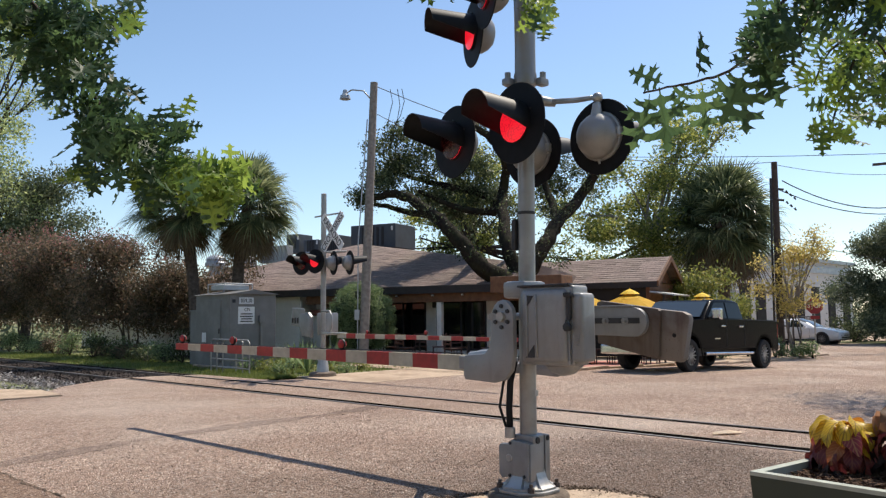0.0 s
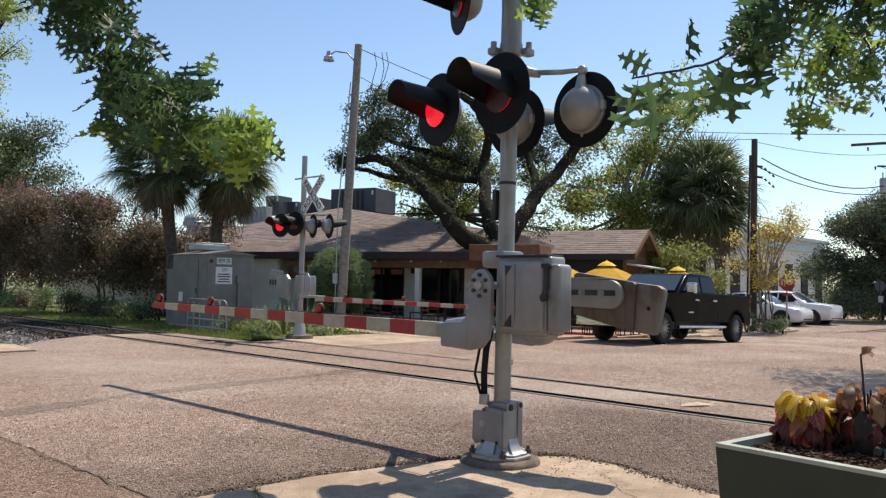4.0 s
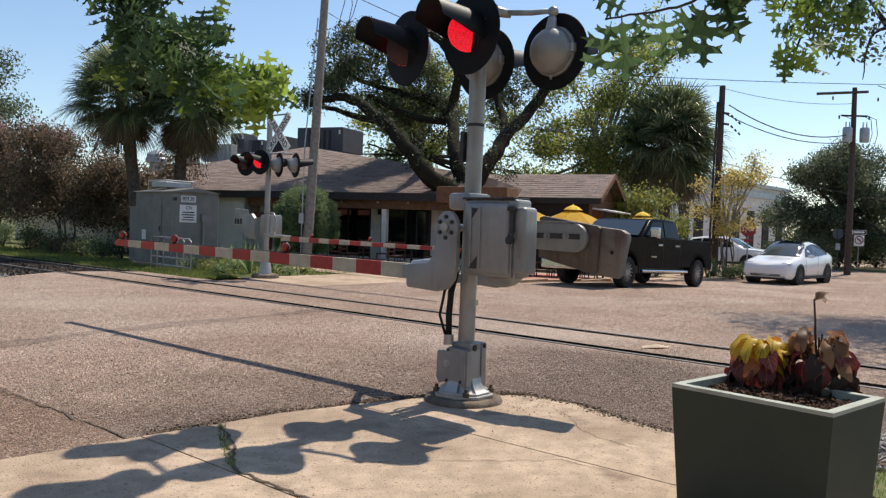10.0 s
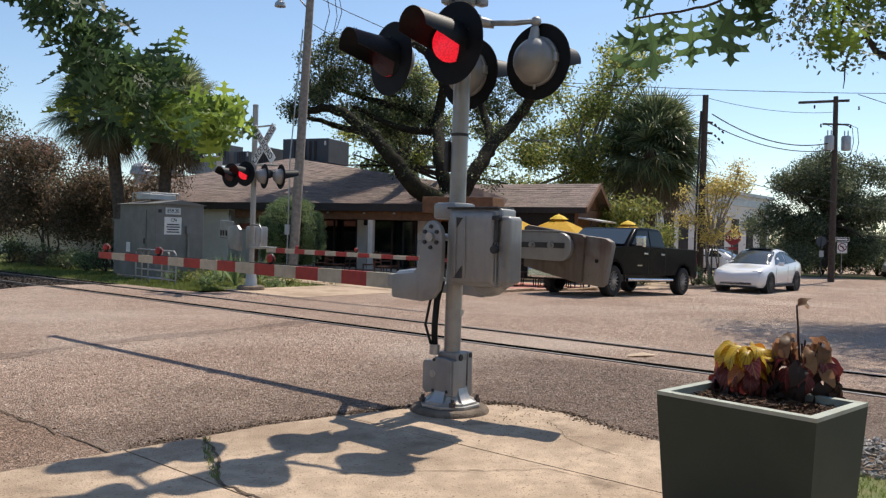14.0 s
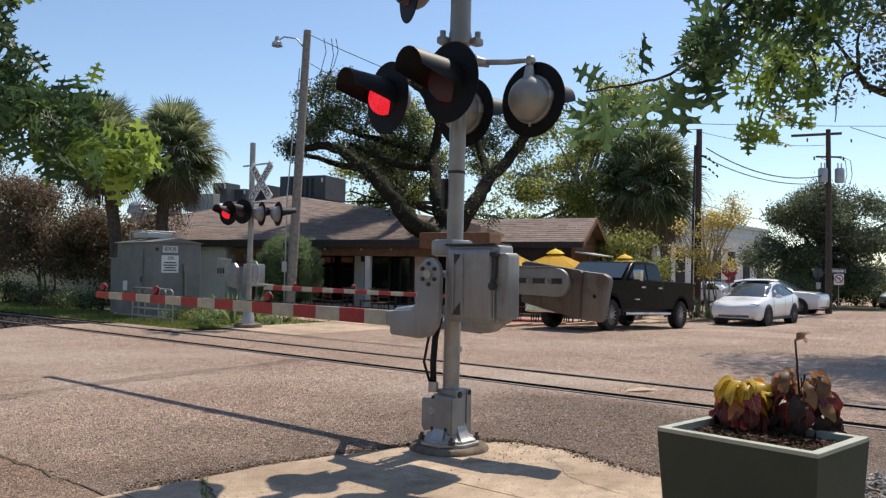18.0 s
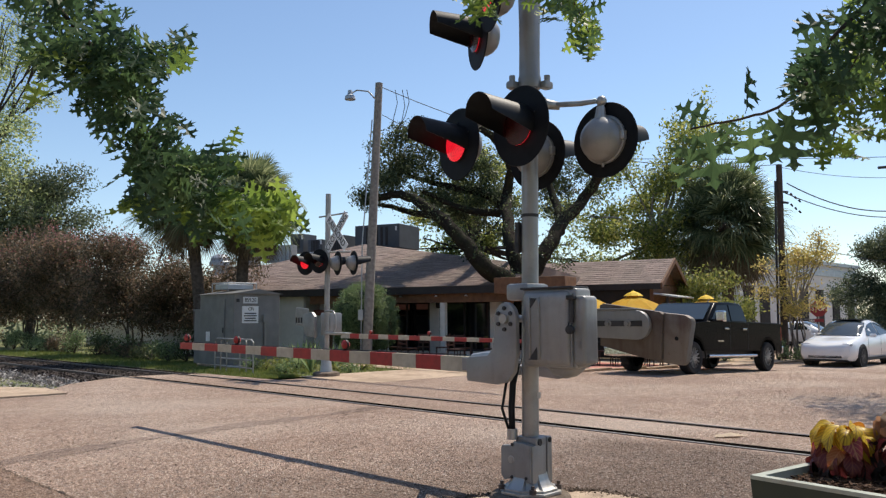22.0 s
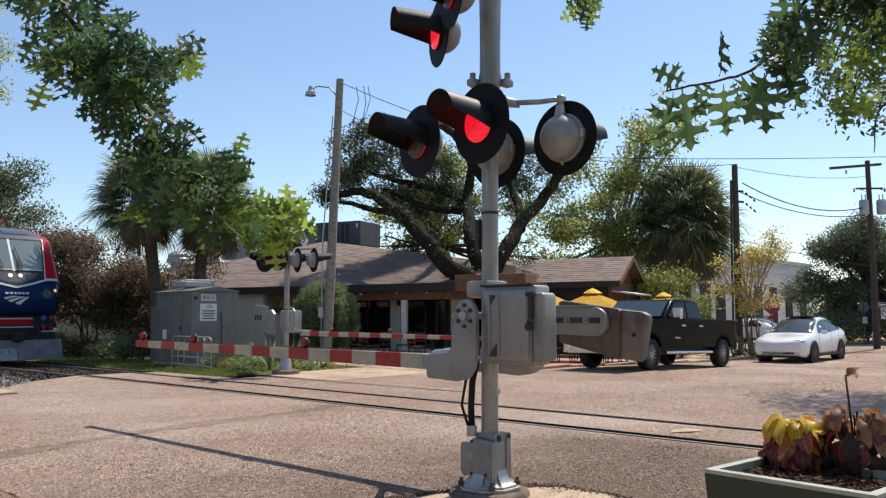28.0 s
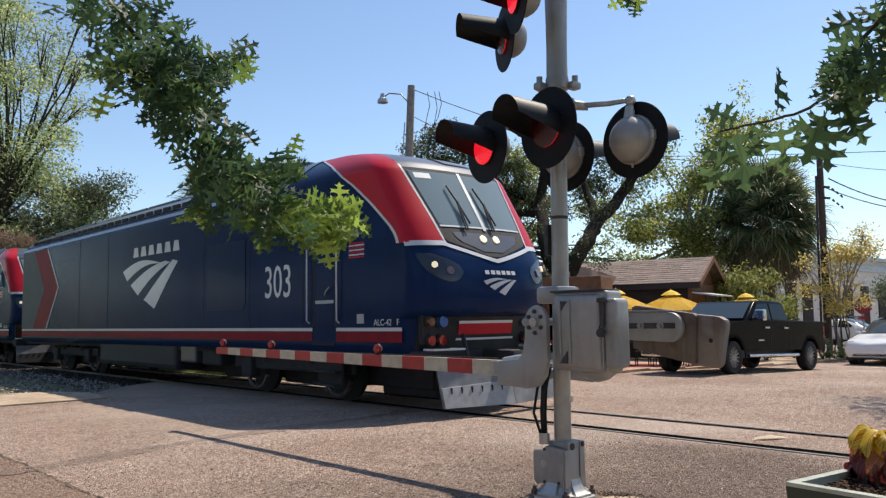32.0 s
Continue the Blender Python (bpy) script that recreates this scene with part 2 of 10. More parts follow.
M = {}
M["asphalt"] = asphalt("asphalt", (0.32, 0.212, 0.155), (0.74, 0.535, 0.415), (0.93, 0.80, 0.68), 1.0, True)
M["asphalt_old"] = asphalt("asphalt_old", (0.235, 0.150, 0.104), (0.50, 0.345, 0.25), (0.62, 0.48, 0.39), 1.0)
M["tar_stain"] = asphalt("tar_stain", (0.19, 0.130, 0.098), (0.42, 0.302, 0.236), (0.60, 0.49, 0.42), 0.8)
M["concrete"] = mat("concrete", (0.56, 0.43, 0.315), (0.40, 0.305, 0.222), scale=7, rough=0.88, bump=0.5, bump_scale=70, c=(0.27, 0.195, 0.135), c_scale=0.9, c_amount=0.85, spec=0.2, speck=(0.19, 0.14, 0.10))
M["plinth"] = mat("plinth", (0.25, 0.20, 0.155), (0.155, 0.12, 0.092), scale=11, rough=0.92, bump=0.6, bump_scale=45, c=(0.10, 0.078, 0.06), c_scale=4.0, c_amount=0.8, spec=0.2, speck=(0.09, 0.07, 0.055))
M["gravel"] = mat("gravel", (0.40, 0.375, 0.35), (0.21, 0.195, 0.18), scale=18, rough=0.9, bump=0.5, bump_scale=40, island=True, rand=0.45)
M["grit"] = mat("grit", (0.50, 0.41, 0.34), (0.16, 0.12, 0.10), scale=3, rough=0.9, island=True, rand=0.8)
M["groove"] = mat("groove", (0.008, 0.007, 0.0065), (0.005, 0.0045, 0.0045), scale=9, rough=1.0, spec=0.0)
M["side_glass"] = glass_mat("side_glass", (0.007, 0.008, 0.009), 0.06)
M["side_glass"].node_tree.nodes["Principled BSDF"].inputs["Specular IOR Level"].default_value = 0.12
M["dirt"] = mat("dirt", (0.16, 0.11, 0.07), (0.07, 0.05, 0.035), scale=14, rough=0.95, bump=0.8, bump_scale=40)
M["grass_ground"] = mat("grass_ground", (0.11, 0.15, 0.04), (0.16, 0.15, 0.06), scale=5, rough=0.95, bump=0.6, bump_scale=50, c=(0.2, 0.16, 0.09), c_scale=0.4, c_amount=0.5)
M["ballast"] = mat("ballast", (0.050, 0.036, 0.028), (0.022, 0.016, 0.013), scale=20, rough=0.95, bump=1.0, bump_scale=30, island=True, rand=0.5)
M["rail"] = mat("rail", (0.20, 0.17, 0.16), (0.10, 0.075, 0.065), scale=12, rough=0.5, metal=0.6, bump=0.1)
M["rail_top"] = mat("rail_top", (0.24, 0.22, 0.21), (0.15, 0.135, 0.125), scale=10, rough=0.5, metal=0.4)
M["tie"] = mat("tie", (0.075, 0.055, 0.045), (0.04, 0.03, 0.025), scale=12, rough=0.95, bump=0.5)
M["steel"] = streaked("steel", (0.39, 0.382, 0.365), (0.285, 0.278, 0.266), (0.17, 0.155, 0.14), 0.40, 0.5, 0.42)
M["cast"] = streaked("cast", (0.335, 0.335, 0.333), (0.245, 0.245, 0.244), (0.145, 0.137, 0.125), 0.40, 0.3, 0.34)
M["dark_steel"] = mat("dark_steel", (0.055, 0.055, 0.06), (0.03, 0.03, 0.03), scale=9, rough=0.6, metal=0.3, bump=0.15)
M["black"] = mat("black", (0.012, 0.013, 0.016), (0.008, 0.009, 0.011), scale=20, rough=0.5, spec=0.24)
M["bare"] = streaked("bare", (0.50, 0.492, 0.475), (0.38, 0.374, 0.362), (0.19, 0.175, 0.155), 0.40, 0.5, 0.5)
M["rust_plate"] = streaked("rust_plate", (0.095, 0.073, 0.060), (0.155, 0.130, 0.112), (0.062, 0.028, 0.017), 0.62, 0.1, 0.9)
M["rust_pale"] = streaked("rust_pale", (0.21, 0.185, 0.163), (0.145, 0.12, 0.105), (0.085, 0.042, 0.026), 0.6, 0.1, 0.75)
M["disc_black"] = mat("disc_black", (0.011, 0.012, 0.015), (0.007, 0.008, 0.010), scale=12, rough=0.62, spec=0.16)
M["stripe_red"] = mat("stripe_red", (0.42, 0.035, 0.03), (0.30, 0.03, 0.025), scale=18, rough=0.55, bump=0.05)
M["stripe_white"] = mat("stripe_white", (0.56, 0.52, 0.40), (0.44, 0.40, 0.30), scale=12, rough=0.6, bump=0.05, c=(0.34, 0.28, 0.2), c_scale=4, c_amount=0.5)
M["lens_on"] = glow_mat("lens_on", (0.90, 0.012, 0.03), 0.85, (0.30, 0.008, 0.012))
nt = M["lens_on"].node_tree
cell = nt.nodes.new("ShaderNodeTexVoronoi")
cell.inputs["Scale"].default_value = 70
nt.links.new(nt.nodes.new("ShaderNodeTexCoord").outputs["Object"], cell.inputs["Vector"])
step = nt.nodes.new("ShaderNodeMapRange")
step.inputs["From Max"].default_value, step.inputs["To Min"].default_value, step.inputs["To Max"].default_value = 0.7, 1.15, 0.55
nt.links.new(cell.outputs["Distance"], step.inputs["Value"])
nt.links.new(step.outputs[0], nt.nodes["Principled BSDF"].inputs["Emission Strength"])
M["lens_off"] = mat("lens_off", (0.055, 0.008, 0.008), (0.04, 0.006, 0.006), scale=60, rough=0.22, bump=0.3, bump_scale=160)
M["white"] = mat("white", (0.78, 0.78, 0.77), (0.70, 0.70, 0.69), scale=8, rough=0.6)
M["sign_black"] = mat("sign_black", (0.02, 0.02, 0.02), rough=0.5)
M["cabinet"] = mat("cabinet", (0.215, 0.213, 0.205), (0.165, 0.163, 0.157), scale=3, rough=0.55, metal=0.15, bump=0.05, c=(0.125, 0.12, 0.112), c_scale=1.2, c_amount=0.6)
M["stucco"] = mat("stucco", (0.80, 0.77, 0.71), (0.72, 0.69, 0.63), scale=5, rough=0.9, bump=0.2, bump_scale=50, c=(0.58, 0.55, 0.49), c_scale=0.8, c_amount=0.4)
M["shingle"] = mat("shingle", (0.30, 0.225, 0.195), (0.19, 0.14, 0.12), scale=14, rough=0.95, bump=0.6, bump_scale=25, c=(0.22, 0.19, 0.15), c_scale=0.6, c_amount=0.5, rand=0.2, island=True)
M["fascia"] = mat("fascia", (0.035, 0.028, 0.026), (0.025, 0.02, 0.02), scale=6, rough=0.7)
M["beam"] = mat("beam", (0.20, 0.095, 0.045), (0.12, 0.055, 0.028), scale=6, rough=0.75, bump=0.2, bump_scale=18)
M["chair_wood"] = mat("chair_wood", (0.085, 0.034, 0.022), (0.05, 0.022, 0.016), scale=9, rough=0.6)
# near-black that stands in for shade indoors, under the eave and in openings
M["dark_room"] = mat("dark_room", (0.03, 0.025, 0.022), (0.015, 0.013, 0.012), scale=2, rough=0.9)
M["window"] = glass_mat("window", (0.008, 0.009, 0.01), 0.05)
M["wood_pole"] = mat("wood_pole", (0.30, 0.27, 0.24), (0.19, 0.165, 0.145), scale=9, rough=0.9, bump=0.5, bump_scale=22)
M["wood_pole_dark"] = mat("wood_pole_dark", (0.085, 0.062, 0.05), (0.05, 0.037, 0.03), scale=9, rough=0.9, bump=0.5, bump_scale=22)
M["bark"] = mat("bark", (0.065, 0.05, 0.04), (0.03, 0.023, 0.02), scale=8, rough=0.95, bump=1.0, bump_scale=14)
M["bark_oak"] = mat("bark_oak", (0.034, 0.027, 0.021), (0.014, 0.011, 0.009), scale=9, rough=0.95, bump=1.0, bump_scale=14, c=(0.03, 0.034, 0.016), c_scale=2.5, c_amount=0.7, spec=0.1)
M["bark_palm"] = mat("bark_palm", (0.13, 0.10, 0.075), (0.06, 0.045, 0.035), scale=9, rough=0.95, bump=1.0, bump_scale=16)
M["cable"] = mat("cable", (0.02, 0.02, 0.022), rough=0.6)
M["yellow"] = mat("yellow", (0.80, 0.52, 0.03), (0.72, 0.46, 0.025), scale=5, rough=0.8)
M["planter_green"] = mat("planter_green", (0.048, 0.058, 0.042), (0.04, 0.048, 0.036), scale=3, rough=0.7, bump=0.06, bump_scale=50, c=(0.06, 0.066, 0.055), c_scale=2.0, c_amount=0.5, spec=0.3)
M["planter_rim"] = mat("planter_rim", (0.40, 0.43, 0.37), (0.31, 0.335, 0.285), scale=8, rough=0.7, bump=0.1, c=(0.2, 0.19, 0.15), c_scale=7, c_amount=0.5)
M["tyre"] = mat("tyre", (0.018, 0.018, 0.019), (0.012, 0.012, 0.012), scale=30, rough=0.85)
M["rim"] = mat("rim", (0.30, 0.30, 0.305), (0.20, 0.20, 0.205), scale=12, rough=0.35, metal=0.8)
M["rim_dark"] = mat("rim_dark", (0.05, 0.05, 0.052), rough=0.35, metal=0.6)
M["paint_truck"] = mat("paint_truck", (0.0060, 0.0064, 0.0080), (0.0048, 0.0052, 0.0066), scale=2, rough=0.24, coat=0.045, spec=0.03)
M["paint_white"] = mat("paint_white", (0.82, 0.82, 0.82), (0.80, 0.80, 0.80), scale=2, rough=0.25, coat=0.8)
M["paint_silver"] = mat("paint_silver", (0.42, 0.44, 0.46), (0.40, 0.42, 0.44), scale=2, rough=0.3, metal=0.7, coat=0.6)
M["car_glass"] = glass_mat("car_glass", (0.02, 0.026, 0.03), 0.05)
M["car_glass"].node_tree.nodes["Principled BSDF"].inputs["Specular IOR Level"].default_value = 0.55
# sloping car glass: part of the sky's reflection is put into the tint
M["screen_glass"] = glass_mat("screen_glass", (0.045, 0.06, 0.072), 0.06)
M["tail_red"] = mat("tail_red", (0.35, 0.01, 0.012), rough=0.15, coat=0.5)
M["chrome"] = mat("chrome", (0.75, 0.75, 0.76), rough=0.12, metal=1.0)
M["plastic"] = mat("plastic", (0.02, 0.02, 0.021), rough=0.6)
M["lamp_glass"] = mat("lamp_glass", (0.6, 0.62, 0.64), (0.5, 0.5, 0.52), scale=30, rough=0.1, coat=1.0)
M["loco_blue"] = mat("loco_blue", (0.0085, 0.0275, 0.088), (0.0070, 0.022, 0.074), scale=2, rough=0.26, coat=0.08, spec=0.04, c=(0.007, 0.018, 0.050), c_scale=0.7, c_amount=0.6)
# body blue lightened a little for the reflection on the hatch, and glossier
M["loco_hatch"] = mat("loco_hatch", (0.010, 0.028, 0.080), (0.0085, 0.024, 0.070), scale=3, rough=0.3, coat=0.12, spec=0.04, c=(0.014, 0.026, 0.06), c_scale=2, c_amount=0.6)
M["loco_tank"] = mat("loco_tank", (0.016, 0.021, 0.030), (0.012, 0.015, 0.021), scale=3, rough=0.6, bump=0.1)
M["plough"] = mat("plough", (0.37, 0.375, 0.38), (0.29, 0.295, 0.30), scale=6, rough=0.55, c=(0.20, 0.195, 0.19), c_scale=5, c_amount=0.5)
M["plough_grey"] = mat("plough_grey", (0.23, 0.235, 0.25), (0.16, 0.165, 0.175), scale=5, rough=0.6, c=(0.09, 0.08, 0.075), c_scale=3, c_amount=0.6)
M["pod"] = mat("pod", (0.022, 0.030, 0.048), (0.016, 0.022, 0.036), scale=5, rough=0.25, coat=0.25)
M["amber"] = mat("amber", (0.20, 0.07, 0.03), (0.12, 0.045, 0.022), scale=20, rough=0.25, coat=0.3)
M["dull_lens"] = mat("dull_lens", (0.16, 0.10, 0.11), (0.10, 0.07, 0.08), scale=25, rough=0.2, coat=0.5)
M["loco_red"] = mat("loco_red", (0.47, 0.012, 0.026), (0.42, 0.012, 0.024), scale=2, rough=0.38, coat=0.15, spec=0.12)
# loco_red and loco_pale again, darkened for the shade on the flank
M["sill_red"] = mat("sill_red", (0.26, 0.012, 0.026), (0.19, 0.012, 0.022), scale=3, rough=0.5, spec=0.1)
M["rear_grey"] = mat("rear_grey", (0.12, 0.124, 0.135), (0.10, 0.104, 0.115), scale=3, rough=0.5, spec=0.1)
M["loco_grey"] = mat("loco_grey", (0.060, 0.068, 0.090), (0.050, 0.056, 0.075), scale=3, rough=0.34, coat=0.3)
M["loco_pale"] = mat("loco_pale", (0.40, 0.41, 0.43), (0.36, 0.37, 0.39), scale=3, rough=0.4, coat=0.3)
M["loco_under"] = mat("loco_under", (0.03, 0.029, 0.03), (0.018, 0.018, 0.018), scale=4, rough=0.8, bump=0.2)
M["decal"] = mat("decal", (0.60, 0.62, 0.64), (0.55, 0.57, 0.59), scale=6, rough=0.35, coat=0.4)
# pale tint that puts the reflected sky into the pane's colour
M["windscreen"] = glass_mat("windscreen", (0.165, 0.215, 0.225), 0.02)
M["headlight"] = glow_mat("headlight", (1.0, 0.86, 0.58), 0.45)
M["blue_lamp"] = mat("blue_lamp", (0.02, 0.12, 0.42), rough=0.2, coat=0.5)
# one oak leaf in two colours: shaded leaves dark, sunlit tip leaves bright
M["oak_near_shaded"] = leaf_mat("oak_near_shaded", (0.028, 0.058, 0.028), (0.044, 0.088, 0.038), (0.078, 0.138, 0.052), 0.44)
M["oak_near_sunlit"] = leaf_mat("oak_near_sunlit", (0.072, 0.130, 0.030), (0.135, 0.215, 0.040), (0.215, 0.305, 0.060), 0.48)
M["oak_far"] = leaf_mat("oak_far", (0.024, 0.038, 0.018), (0.052, 0.074, 0.032), (0.135, 0.16, 0.07), 0.36)
M["green_tree"] = leaf_mat("green_tree", (0.06, 0.088, 0.028), (0.16, 0.205, 0.052), (0.42, 0.42, 0.12), 0.52)
M["left_tree"] = leaf_mat("left_tree", (0.12, 0.165, 0.075), (0.25, 0.31, 0.13), (0.42, 0.46, 0.22), 0.52)
M["yellow_tree"] = leaf_mat("yellow_tree", (0.25, 0.235, 0.065), (0.42, 0.37, 0.11), (0.56, 0.46, 0.17), 0.5)
M["lime_shrub"] = leaf_mat("lime_shrub", (0.085, 0.115, 0.03), (0.17, 0.20, 0.05), (0.30, 0.29, 0.08), 0.4)
M["dark_oak"] = leaf_mat("dark_oak", (0.042, 0.060, 0.036), (0.085, 0.112, 0.062), (0.21, 0.235, 0.14), 0.36)
M["myrtle"] = leaf_mat("myrtle", (0.044, 0.044, 0.027), (0.115, 0.096, 0.056), (0.25, 0.165, 0.11), 0.38)
M["myrtle_red"] = leaf_mat("myrtle_red", (0.36, 0.12, 0.12), (0.42, 0.17, 0.16), (0.24, 0.12, 0.09), 0.4)
M["bush"] = leaf_mat("bush", (0.065, 0.11, 0.05), (0.135, 0.20, 0.088), (0.25, 0.315, 0.15), 0.38)
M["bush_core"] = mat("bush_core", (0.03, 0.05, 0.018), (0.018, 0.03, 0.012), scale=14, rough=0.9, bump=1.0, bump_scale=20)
M["palm_leaf"] = leaf_mat("palm_leaf", (0.055, 0.078, 0.040), (0.115, 0.148, 0.070), (0.27, 0.30, 0.155), 0.42, 0.36)
M["palm_dead"] = leaf_mat("palm_dead", (0.10, 0.075, 0.04), (0.16, 0.12, 0.065), (0.20, 0.16, 0.09), 0.25, 0.7)
M["grass"] = leaf_mat("grass", (0.08, 0.12, 0.03), (0.13, 0.18, 0.04), (0.22, 0.22, 0.07), 0.35)
M["croton_yellow"] = leaf_mat("croton_yellow", (0.55, 0.36, 0.022), (0.66, 0.47, 0.035), (0.50, 0.20, 0.025), 0.22, 0.45)
M["croton_gold"] = leaf_mat("croton_gold", (0.24, 0.045, 0.05), (0.30, 0.06, 0.055), (0.42, 0.17, 0.04), 0.2, 0.45)
M["croton_red"] = leaf_mat("croton_red", (0.085, 0.018, 0.020), (0.15, 0.028, 0.030), (0.20, 0.05, 0.035), 0.12, 0.42)
M["croton_dark"] = leaf_mat("croton_dark", (0.022, 0.013, 0.011), (0.038, 0.022, 0.014), (0.07, 0.032, 0.022), 0.12, 0.62)
M["croton_dry"] = leaf_mat("croton_dry", (0.12, 0.07, 0.04), (0.26, 0.15, 0.075), (0.42, 0.26, 0.14), 0.3, 0.55)
M["mulch"] = mat("mulch", (0.14, 0.07, 0.035), (0.05, 0.028, 0.018), scale=30, rough=0.95, bump=1.0, bump_scale=60)
M["paper"] = mat("paper", (0.78, 0.66, 0.50), (0.70, 0.58, 0.43), scale=6, rough=0.8)
M["hvac"] = mat("hvac", (0.085, 0.095, 0.11), (0.065, 0.072, 0.085), scale=2, rough=0.6, metal=0.2)
M["hvac_pale"] = mat("hvac_pale", (0.46, 0.48, 0.50), (0.36, 0.38, 0.40), scale=3, rough=0.5, metal=0.4)
M["stop_red"] = mat("stop_red", (0.26, 0.015, 0.02), (0.22, 0.014, 0.018), scale=8, rough=0.5)
M["far_wall"] = mat("far_wall", (0.66, 0.65, 0.63), (0.58, 0.57, 0.55), scale=1.5, rough=0.9, bump=0.1, c=(0.48, 0.46, 0.43), c_scale=0.3, c_amount=0.4)
M["red_paving"] = mat("red_paving", (0.46, 0.17, 0.135), (0.36, 0.13, 0.105), scale=9, rough=0.85, bump=0.2, c=(0.42, 0.27, 0.22), c_scale=1.5, c_amount=0.6)
M["brick_red"] = mat("brick_red", (0.27, 0.10, 0.075), (0.20, 0.075, 0.055), scale=12, rough=0.9, bump=0.3, rand=0.2)



def veined(m, vein):
    """Colours the rib and the slanting side veins of a long leaf that grows along +x."""
    nt = m.node_tree
    bs = nt.nodes["Principled BSDF"]
    old = bs.inputs["Base Color"].links[0].from_socket
    xyz = nt.nodes.new("ShaderNodeSeparateXYZ")
    nt.links.new(nt.nodes.new("ShaderNodeTexCoord").outputs["Object"], xyz.inputs[0])

    def op(kind, a, b=0.0):
        n = nt.nodes.new("ShaderNodeMath")
        n.operation = kind
        for sock, v in ((n.inputs[0], a), (n.inputs[1], b)):
            if isinstance(v, float):
                sock.default_value = v
            else:
                nt.links.new(v, sock)
        return n.outputs[0]
    off = op("ABSOLUTE", xyz.outputs[1])
    rib = op("LESS_THAN", off, 0.0035)
    slant = op("SINE", op("MULTIPLY", op("SUBTRACT", xyz.outputs[0], op("MULTIPLY", off, 1.1)), 330.0))
    side = op("GREATER_THAN", slant, 0.68)
    x = nt.nodes.new("ShaderNodeMix")
    x.data_type = "RGBA"
    nt.links.new(op("MULTIPLY", op("MAXIMUM", rib, op("MULTIPLY", side, 0.7)), 0.85), x.inputs[0])
    nt.links.new(old, x.inputs[6])
    x.inputs[7].default_value = (*vein, 1)
    nt.links.new(x.outputs[2], bs.inputs["Base Color"])


veined(M["croton_yellow"], (0.14, 0.075, 0.02))
veined(M["croton_gold"], (0.52, 0.25, 0.12))
veined(M["croton_red"], (0.30, 0.09, 0.05))

# ---- mesh helpers ----


def part(name, bm, material, parent=None, label="", smooth=False, m=None):
    """Links a bmesh as one mesh object, under a thing or part."""
    me = bpy.data.meshes.new(name)
    bm.to_mesh(me)
    bm.free()
    for one in material if isinstance(material, (list, tuple)) else (material,):
        me.materials.append(M[one])
    if smooth:
        me.shade_smooth()
        if smooth is not True:
            me.set_sharp_from_angle(angle=radians(smooth))
    ob = new(name, me)
    if parent:
        ob.parent = parent
    if m:
        ob.matrix_basis = m
    if label:
        ob["label"] = label
    return ob


def mesh_part(name, verts, faces, material, parent=None, label="", m=None, smooth=False):
    me = bpy.data.meshes.new(name)
    me.from_pydata([tuple(v) for v in verts], [], [tuple(f) for f in faces])
    me.update()
    me.materials.append(M[material])
    if smooth:
        me.shade_smooth()
    ob = new(name, me)
    if parent:
        ob.parent = parent
    if m:
        ob.matrix_basis = m
    if label:
        ob["label"] = label
    return ob


def thing(name, m, label, category, group="", kind=""):
    ob = new(name)
    ob.empty_display_size = 0.2
    ob.matrix_basis = m
    return tagged(ob, label, category, group, kind)


def B():
    return bmesh.new()


def box(bm, c, size, m=None, bevel=0.0, taper=1.0):
    """A box round c, its top scaled by taper."""
    r = bmesh.ops.create_cube(bm, size=1.0)
    vs = r["verts"]
    for v in vs:
        k = taper if v.co.z > 0 else 1.0
        v.co = Vector((v.co.x * size[0] * k, v.co.y * size[1] * k, v.co.z * size[2])) + Vector(c)
    if bevel:
        es = list({e for v in vs for e in v.link_edges})
        vs = bmesh.ops.bevel(bm, geom=es, offset=bevel, segments=2, affect="EDGES", profile=0.6)["verts"]
        vs = list({v for v in vs})
    if m:
        bmesh.ops.transform(bm, matrix=m, verts=[v for v in vs if v.is_valid])
    return bm


def cyl(bm, p0, p1, r0, r1=None, n=14, caps=True):
    p0, p1 = Vector(p0), Vector(p1)
    r1 = r0 if r1 is None else r1
    d = p1 - p0
    q = d.to_track_quat("Z", "Y").to_matrix().to_4x4()
    bmesh.ops.create_cone(bm, cap_ends=caps, segments=n, radius1=r0, radius2=r1, depth=d.length, matrix=Matrix.Translation((p0 + p1) / 2) @ q)
    return bm


def tube(bm, pts, r, n=8, taper=None):
    """A bent tube along points; r a number or a list."""
    pts = [Vector(p) for p in pts]
    rs = r if isinstance(r, (list, tuple)) else [r] * len(pts)
    rings = []
    for i, p in enumerate(pts):
        d = (pts[min(i + 1, len(pts) - 1)] - pts[max(i - 1, 0)]).normalized()
        a = d.orthogonal().normalized() if i == 0 else (prev - d * prev.dot(d)).normalized()
        prev = a
        b = d.cross(a)
        rings.append([bm.verts.new(p + rs[i] * (a * math.cos(2 * math.pi * k / n) + b * math.sin(2 * math.pi * k / n))) for k in range(n)])
    for r0, r1 in zip(rings, rings[1:]):
        for k in range(n):
            bm.faces.new((r0[k], r0[(k + 1) % n], r1[(k + 1) % n], r1[k]))
    bm.faces.new(rings[0][::-1])
    bm.faces.new(rings[-1])
    return bm


